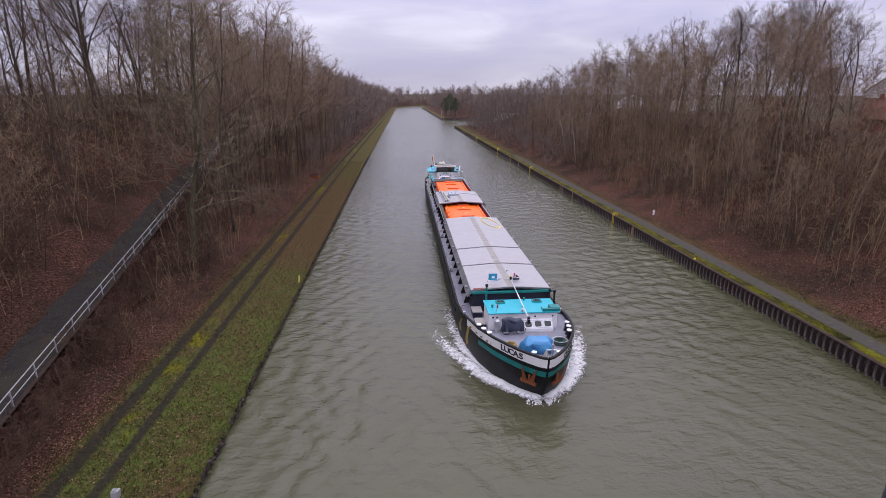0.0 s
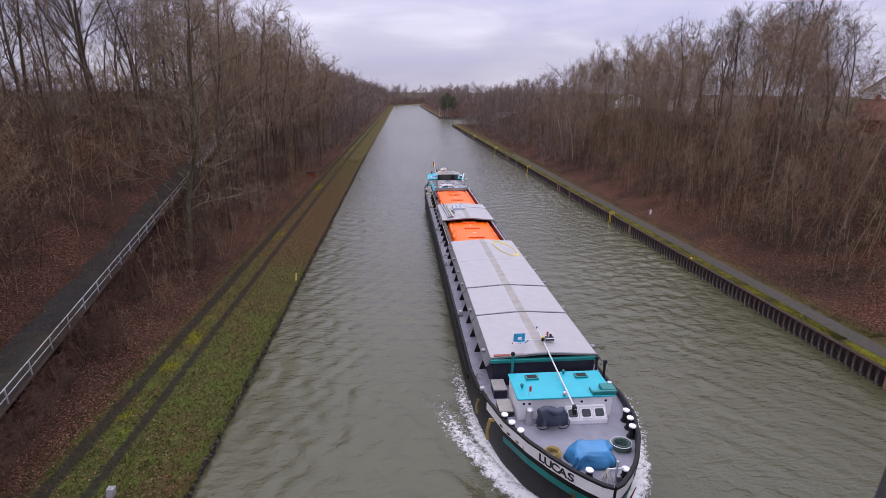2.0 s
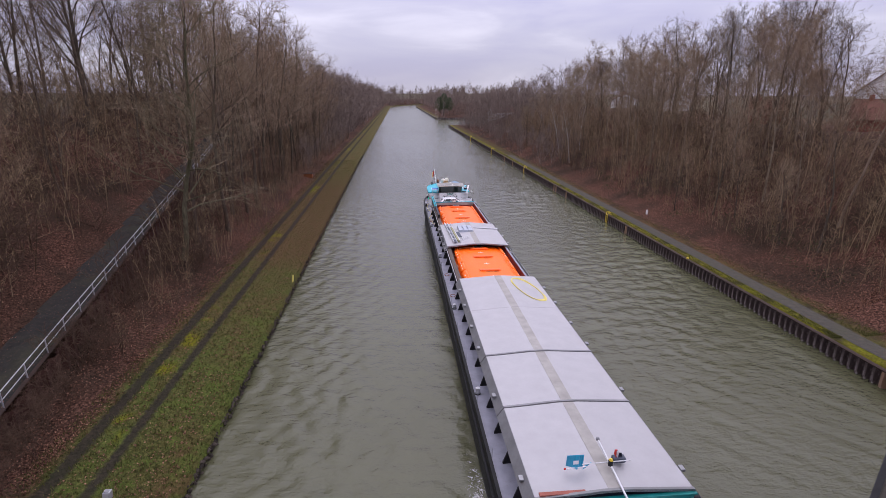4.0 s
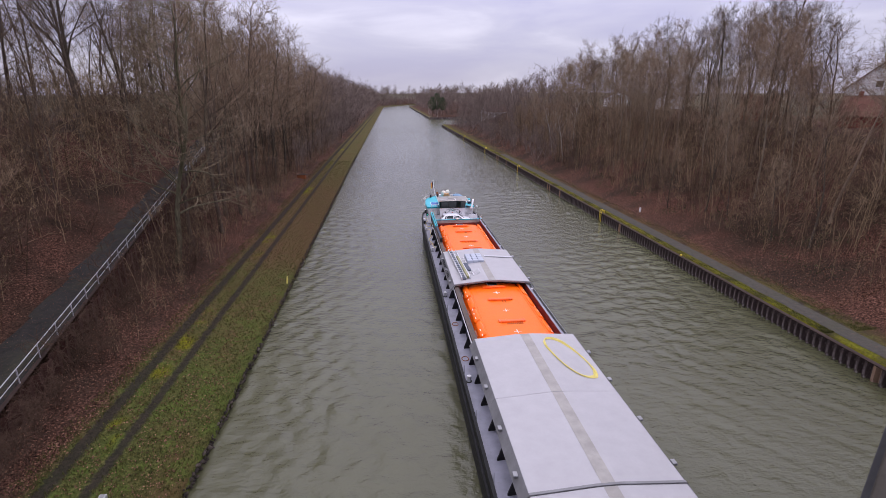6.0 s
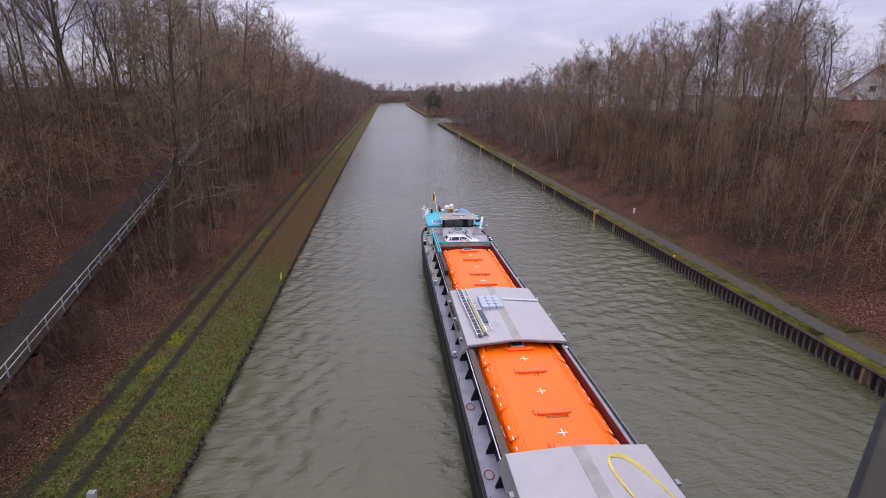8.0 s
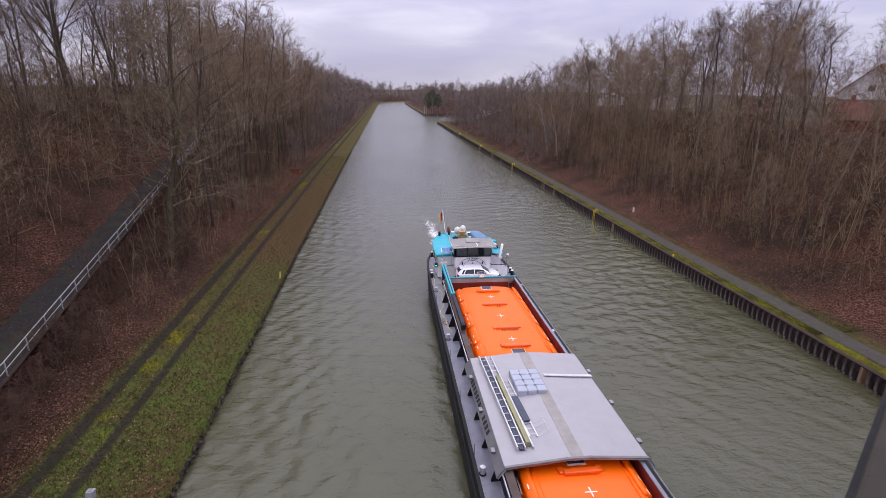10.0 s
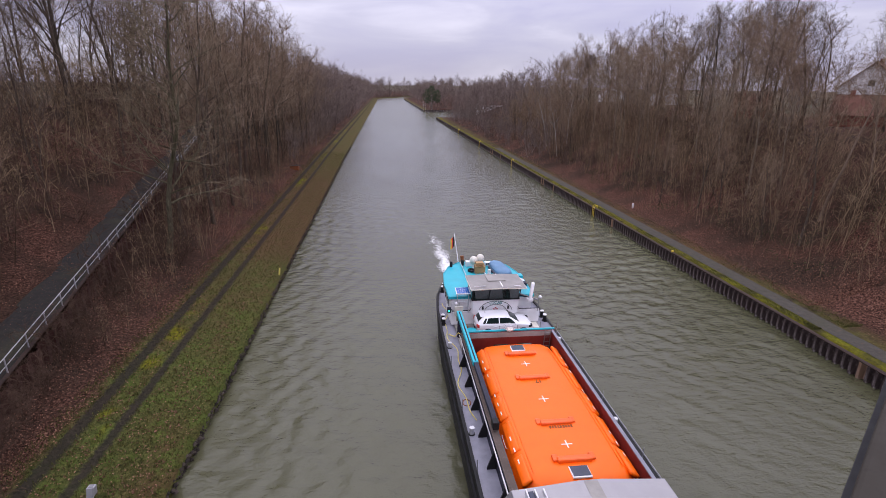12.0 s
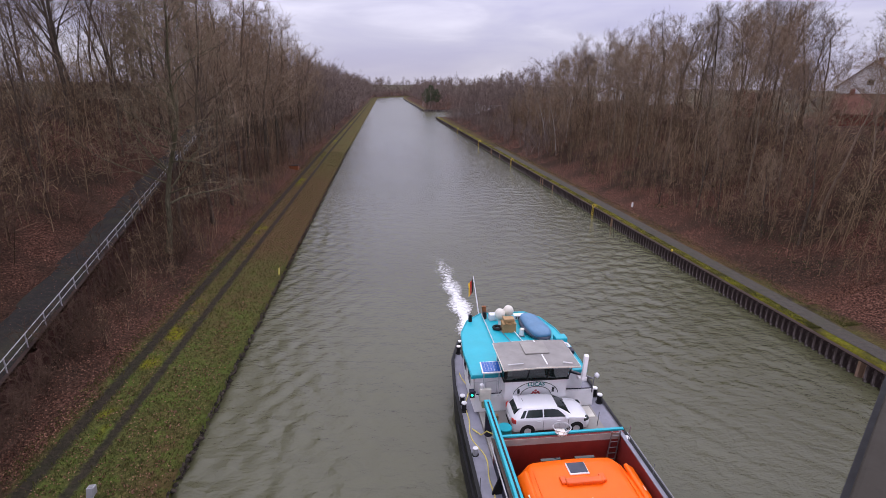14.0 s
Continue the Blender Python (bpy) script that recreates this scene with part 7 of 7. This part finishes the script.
def build_piling():
    root = thing("quay_wall", (0, 0, 0), "weathered dark steel sheet-pile wall along the towpath", "wall", kind="structure")
    me = corrugated("sheet_pile", 0.62, 0.30, -1.5, 1.16)
    me.materials.append(M["pile"])
    n = 299
    for k in range(n):
        y = 22.0 + 0.622 * k
        ob = new("sheet_pile", me)
        ob.parent = root
        ob.matrix_basis = pose(right_edge(y) - 0.09 - 0.03 * (k % 3 == 0), y, 0.04 * noise.noise((k * 0.7, 0, 0)), 0, 0, 0.9)
    bm = bmesh.new()
    rings = []
    for k in range(57):
        y = 20 + k * 4.92
        x = right_edge(y)
        rings.append([(x - 0.34, y, 1.18), (x + 0.06, y, 1.18), (x + 0.06, y, 1.27), (x - 0.22, y, 1.295), (x - 0.36, y, 1.25)])
    part("capping", loft(bm, rings), M["cap"], root, "rusty steel capping beam")
    # the piles farther off
    prof = [(0, 0), (0, 0.11), (-0.3, 0.21), (-0.3, 0.41), (0, 0.51), (0, 0.62)]
    line = [(right_edge(208.0 + 0.62 * k) - 0.09 + dx, 208.0 + 0.62 * k + dy) for k in range(145) for dx, dy in prof]
    verts = [(x, y, z) for x, y in line for z in (-1.5, 1.16)]
    rest = part("pile_row", (verts, [(2 * i, 2 * i + 2, 2 * i + 3, 2 * i + 1) for i in range(len(line) - 1)]), M["pile"], root)
    rest["kind"] = "stuff"
    # far piling round the basin mouth
    bm = bmesh.new()
    for y0, y1 in ((INLET[1], 700),):
        loft(bm, [[(right_edge(y) - 0.1, y, -1), (right_edge(y) + 0.3, y, -1), (right_edge(y) + 0.3, y, 1.3), (right_edge(y) - 0.1, y, 1.3)] for y in (y0, 480, 600, y1)])
    x = right_edge(INLET[1])
    box(bm, x + 0.31, x + 60, INLET[1] - 0.4, INLET[1] + 0.2, -1, 1.35)
    x = right_edge(INLET[0])
    box(bm, x - 0.2, x + 130, INLET[0] - 0.2, INLET[0] + 0.4, -1, 1.35)
    part("far_piling", bm, M["pile"], root)


def quay_ladder(y):
    x = right_edge(y) - 0.42
    root = thing("quay_ladder", (x, y, 0), "yellow painted ladder hoops on the sheet-pile wall", "ladder", "quay ladders")
    for dy in (-0.28, 0.28):
        part("stile", pipe(bmesh.new(), [(-0.05, dy, -0.4), (-0.05, dy, 1.3), (0.08, dy, 1.72), (0.4, dy, 1.72), (0.52, dy, 1.3)], 0.042, 6), M["yellow"], root)
    for k in range(6):
        part("rung", rod(bmesh.new(), (-0.05, -0.28, -0.1 + 0.28 * k), (-0.05, 0.28, -0.1 + 0.28 * k), 0.035, seg=6), M["yellow"], root)


def build_ramp_wall():
    root = thing("ramp_wall", (0, 0, 0), "rust-red sheet-pile wall holding the ramp road", "wall", kind="structure")
    me = corrugated("sheet_pile", 1.2, 0.22, -3.4, 0.06)
    me.materials.append(M["redpile"])
    for k in range(68):
        y = 12.0 + 1.2 * k
        x, z = road_edge(y)
        ob = new("sheet_pile", me)
        ob.parent = root
        ob.matrix_basis = pose(x + 0.02, y + 1.2, z, 0, 0, 180 + 10.0)
    pts = [(road_edge(y)[0] - 0.05, y, road_edge(y)[1] + 0.09) for y in (12, 40, 70, 94)]
    part("wall_cap", pipe(bmesh.new(), pts, 0.13, 4), M["cap"], root)
    rail = thing("railing", (0, 0, 0), "galvanised two-rail steel railing along the ramp road", "railing")
    for h, r, nm in ((1.08, 0.030, "top_rail"), (0.60, 0.024, "mid_rail")):
        pts = [(road_edge(y)[0] - 0.02, y, road_edge(y)[1] + h) for y in (12, 30, 50, 70, 92)]
        part(nm, pipe(bmesh.new(), pts, r, 8), M["galv"], rail)
    for k in range(33):
        y = 12 + 2.5 * k
        x, z = road_edge(y)
        part("post", box(bmesh.new(), x - 0.05, x + 0.01, y - 0.03, y + 0.03, z, z + 1.05, 0.005), M["galv"], rail)


def build_markers():
    for y in (72.8, 123.4, 166.0, 212.0):
        quay_ladder(y)
    p = thing("edge_marker", (right_edge(51.2) - 0.2, 51.2, 1.3), "small yellow marker cap on the quay edge", "marker")
    part("cap", ball(bmesh.new(), (0, 0, 0.08), 0.14, 0.14, 0.12, 10, 7), M["yellow"], p)
    p = thing("marker_post", (37.0, 71.5, land_z(37.0, 71.5)), "short white marker post in the leaves", "post")
    part("shaft", box(bmesh.new(), -0.1, 0.1, -0.1, 0.1, -0.2, 0.55, 0.02), M["white"], p)
    part("top", box(bmesh.new(), -0.12, 0.12, -0.12, 0.12, 0.552, 0.66, 0.03), M["white"], p)
    p = thing("marker_stake", (-11.25, 48.9, land_z(-11.4, 48.9) - 0.05), "leaning yellowish wooden stake at the water's edge", "stake")
    part("shaft", loft(bmesh.new(), [[(-0.07, -0.07, 0), (0.07, -0.07, 0), (0.07, 0.07, 0), (-0.07, 0.07, 0)], [(0.03, -0.05, 0.75), (0.15, -0.05, 0.75), (0.15, 0.06, 0.75), (0.03, 0.06, 0.75)]]), M["hose"], p)
    p = thing("grit_box", (-20.3, 111.7, land_z(-20.3, 111.7)), "low rust-brown box on the slope", "box")
    part("bin", box(bmesh.new(), -0.9, 0.9, -0.5, 0.5, -0.4, 0.75, 0.04), M["rust"], p)
    part("lid", box(bmesh.new(), -0.98, 0.98, -0.56, 0.56, 0.752, 0.86, 0.03), M["cap"], p)
    p = thing("bank_lamp", (-11.75, 16.9, land_z(-11.75, 16.9)), "grey metal lamp head on a thin pole at the bank", "lamp")
    part("pole", rod(bmesh.new(), (0, 0, -0.1), (0, 0, 3.2), 0.05, 0.04, 10), M["galv"], p)
    part("head", loft(bmesh.new(), [[(-0.12, -0.16, 3.1), (0.12, -0.16, 3.1), (0.12, 0.16, 3.1), (-0.12, 0.16, 3.1)], [(-0.08, -0.10, 3.5), (0.18, -0.10, 3.5), (0.18, 0.12, 3.5), (-0.08, 0.12, 3.5)]]), M["galv"], p)
    part("lens", box(bmesh.new(), -0.05, 0.13, -0.07, 0.09, 3.502, 3.52), M["steel"], p)


def house(x, y, rz, w, d, wall, roof, body, label, base_drop=1.0):
    """A house with a pitched roof, windows with frames and sills, and a chimney."""
    root = thing("house", (x, y, land_z(x, y) - base_drop), label, "house", rz=rz)
    h = wall + base_drop
    part("wall", loft(bmesh.new(), [[(s * w / 2, -d / 2, 0), (s * w / 2, d / 2, 0), (s * w / 2, d / 2, h), (s * w / 2, 0, h + roof), (s * w / 2, -d / 2, h)] for s in (-1, 1)]), M[body], root)
    e = 0.5
    for s in (-1, 1):
        k = roof / (d / 2)
        part("roof", loft(bmesh.new(), [[(q * (w / 2 + e), s * (d / 2 + e), h - e * k + 0.03), (q * (w / 2 + e), -s * 0.05, h + roof + 0.03), (q * (w / 2 + e), -s * 0.05, h + roof + 0.2), (q * (w / 2 + e), s * (d / 2 + e), h - e * k + 0.2)] for q in (-1, 1)]), M["tile"], root, "red-brown tiled roof")
    part("chimney", box(bmesh.new(), w * 0.2, w * 0.2 + 0.7, -0.4, 0.3, h + roof * 0.6, h + roof + 0.9, 0.03), M["wall_red"], root)
    n = max(2, int(w / 3))
    for k in range(n):
        cx = -w / 2 + w * (k + 0.5) / n
        win = part("window", box(bmesh.new(), cx - 0.55, cx + 0.55, -d / 2 - 0.05, -d / 2 + 0.05, h - 2.1, h - 0.8, 0.02), M["white"], root)
        part("pane", box(bmesh.new(), cx - 0.45, cx + 0.45, -d / 2 - 0.07, -d / 2 - 0.052, h - 2.0, h - 0.9), M["glass"], win)
        part("sill", box(bmesh.new(), cx - 0.65, cx + 0.65, -d / 2 - 0.16, -d / 2 - 0.05, h - 2.2, h - 2.11), M["white"], win)
    for s in (-1, 1):
        win = part("window", box(bmesh.new(), s * w / 2 - 0.05, s * w / 2 + 0.05, -0.6, 0.6, h + 0.1, h + 1.3, 0.02), M["white"], root)
        part("pane", box(bmesh.new(), s * w / 2 - 0.07, s * w / 2 + 0.07, -0.5, 0.5, h + 0.2, h + 1.2), M["glass"], win)
    return root


def build_houses():
    house(89, 88, 40, 11, 9, 5.2, 4.2, "wall_white", "white rendered house with a red tiled roof behind trees")
    house(82, 82, 130, 8, 6, 1.9, 2.9, "wall_red", "low red brick outbuilding with a tiled roof")
    house(77, 104, 150, 5.5, 6, 1.9, 2.8, "wall_red", "brick cottage with a brown tiled roof among trees")
    house(88, 158, 60, 16, 9, 3.4, 2.4, "wall_white", "long white building glimpsed through the trees")
    house(84, 190, 70, 14, 9, 3.4, 2.4, "wall_white", "white building beyond the crest trees")
    house(54, 270, 12, 14, 9, 4.0, 2.2, "wall_white", "pale building far behind the woods")


def scatter(name, label, cat, spots, material, blade):
    verts, faces = [], []
    rng = random.Random(len(spots))
    for x, y in spots:
        z = land_z(x, y)
        o = len(verts)
        if blade:
            for _ in range(3):
                a, hgt = rng.uniform(0, math.tau), rng.uniform(0.06, 0.17)
                dx, dy = 0.022 * math.cos(a), 0.022 * math.sin(a)
                lx, ly = rng.uniform(-0.08, 0.08), rng.uniform(-0.08, 0.08)
                ox, oy = rng.uniform(-0.07, 0.07), rng.uniform(-0.07, 0.07)
                i = len(verts)
                verts += [(x + ox - dx, y + oy - dy, z - 0.02), (x + ox + dx, y + oy + dy, z - 0.02), (x + ox + lx, y + oy + ly, z + hgt)]
                faces.append((i, i + 1, i + 2))
        else:
            r = rng.uniform(0.03, 0.07)
            a = rng.uniform(0, math.tau)
            ca, sa = math.cos(a) * r, math.sin(a) * r
            t1, t2 = rng.uniform(0.0, 0.09), rng.uniform(0.0, 0.09)
            verts += [(x - ca, y - sa, z + 0.03), (x + sa * 0.7, y - ca * 0.7, z + 0.03 + t1), (x + ca, y + sa, z + 0.04), (x - sa * 0.7, y + ca * 0.7, z + 0.03 + t2)]
            faces += [(o, o + 1, o + 2), (o, o + 2, o + 3)]
    return tagged(part(name, (verts, faces), material), label, cat, kind="stuff")


def build_litter():
    rng = random.Random(21)
    leaves, grass = [], []
    while len(leaves) < 82000:
        y = 14 + 150 * rng.random() ** 2.0
        if rng.random() < 0.62:
            d = rng.choice((rng.uniform(6.8, 34), rng.uniform(7, 15), rng.uniform(0.3, 8) if rng.random() < 0.6 else rng.uniform(7, 20)))
            x = left_edge(y) - d
        else:
            y += 22
            d = rng.uniform(3.2, 24)
            x = right_edge(y) + d
        if x < 0 and min(abs(left_edge(y) - x - 4.3), abs(left_edge(y) - x - 6.3)) < 0.36 or -0.1 < road_edge(y)[0] - x < 3.3 and rng.random() < 0.6:
            continue
        if noise.noise((x * 0.5, y * 0.5, 9)) < rng.uniform(-0.75, 0.25):
            continue
        leaves.append((x, y))
    while len(grass) < 26000:
        y = 14 + 130 * rng.random() ** 2.2
        if rng.random() < 0.85:
            d = rng.uniform(0.0, 8)
            if min(abs(d - 4.3), abs(d - 6.3)) < 0.36 * rng.random() ** 0.3:
                continue
            x = left_edge(y) - d
        else:
            y += 18
            d = rng.choice((rng.uniform(0.1, 0.85), rng.uniform(2.75, 4.5)))
            x = right_edge(y) + d
        grass.append((x, y))
    scatter("leaf_litter", "fallen brown and pink-grey beech leaves on the slopes", "leaves", leaves, M["leaf"], False)
    scatter("grass", "short winter grass on the canal verges", "grass", grass, M["grass"], True)
    # broken stones and roots along the left water's edge
    verts, faces = [], []
    for k in range(2200):
        y = 14 + 150 * rng.random() ** 1.6
        x = left_edge(y) + rng.uniform(-0.12, 0.14)
        r = rng.uniform(0.05, 0.15)
        c = Vector((x, y, rng.uniform(-0.05, 0.52)))
        o = len(verts)
        for a, b, q in ((1, 0, 0), (-1, 0, 0), (0, 1, 0), (0, -1, 0), (0, 0, 1), (0, 0, -1)):
            verts.append(tuple(c + Vector((a, b * 1.4, q * 0.9)) * r * rng.uniform(0.6, 1.3)))
        faces += [(o + i, o + j, o + k2) for i, j, k2 in ((0, 2, 4), (2, 1, 4), (1, 3, 4), (3, 0, 4), (2, 0, 5), (1, 2, 5), (3, 1, 5), (0, 3, 5))]
    tagged(part("bank_stones", (verts, faces), M["stone"]), "dark broken stones and roots at the water's edge", "stones", kind="stuff")
    # ivy and bramble patches low on the right slope
    verts, faces = [], []
    for _ in range(70):
        y = rng.uniform(40, 100)
        x = right_edge(y) + rng.uniform(6, 24)
        z0 = land_z(x, y)
        for _ in range(90):
            px, py, pz = x + rng.gauss(0, 1.0), y + rng.gauss(0, 1.0), z0 + abs(rng.gauss(0, 0.45))
            o = len(verts)
            for _ in range(3):
                verts.append((px + rng.uniform(-0.12, 0.12), py + rng.uniform(-0.12, 0.12), pz + rng.uniform(-0.08, 0.08)))
            faces.append((o, o + 1, o + 2))
    tagged(part("bramble", (verts, faces), M["ivy"]), "dark evergreen bramble and ivy on the slope", "bramble", kind="stuff")


M["galv"] = paint("galvanised_steel", (0.40, 0.40, 0.42), 0.4, 0.15, metal=0.4)
M["stone"] = leaf_mat("wet_stone", (0.016, 0.013, 0.011), (0.085, 0.068, 0.055))
build_piling()
build_ramp_wall()
build_markers()
build_houses()
build_litter()


def motions():
    """The barge comes down the canal; the ripples drift with it."""
    walk(ship, [(t, pose(SHIP_X, -d, 0, 0, 0, SHIP_YAW)) for t, d in SHIP_ROWS])
    for ob, place in CARGO:
        walk(ob, [(t, pose(SHIP_X, -d, 0, 0, 0, SHIP_YAW) @ place) for t, d in SHIP_ROWS])
    walk(water, [(0, pose(0, 0, 0)), (7, pose(-1.4, -2.4, 0)), (14, pose(-2.8, -4.8, 0))])


SHIP_YAW = 0.43
SHIP_X = 8.29
SHIP_ROWS = [
    (0, 0.00),
    (0.5, 2.68),
    (1, 5.40),
    (1.5, 8.09),
    (2, 10.75),
    (2.5, 13.42),
    (3, 16.02),
    (5.5, 29.53),
    (6, 32.21),
    (6.5, 34.91),
    (7, 37.52),
    (7.5, 40.20),
    (8, 42.88),
    (10.5, 56.19),
    (11, 58.84),
    (11.5, 61.44),
    (12, 64.07),
    (12.5, 66.66),
    (13, 69.25),
    (13.5, 71.84),
    (14, 74.40),
]
motions()
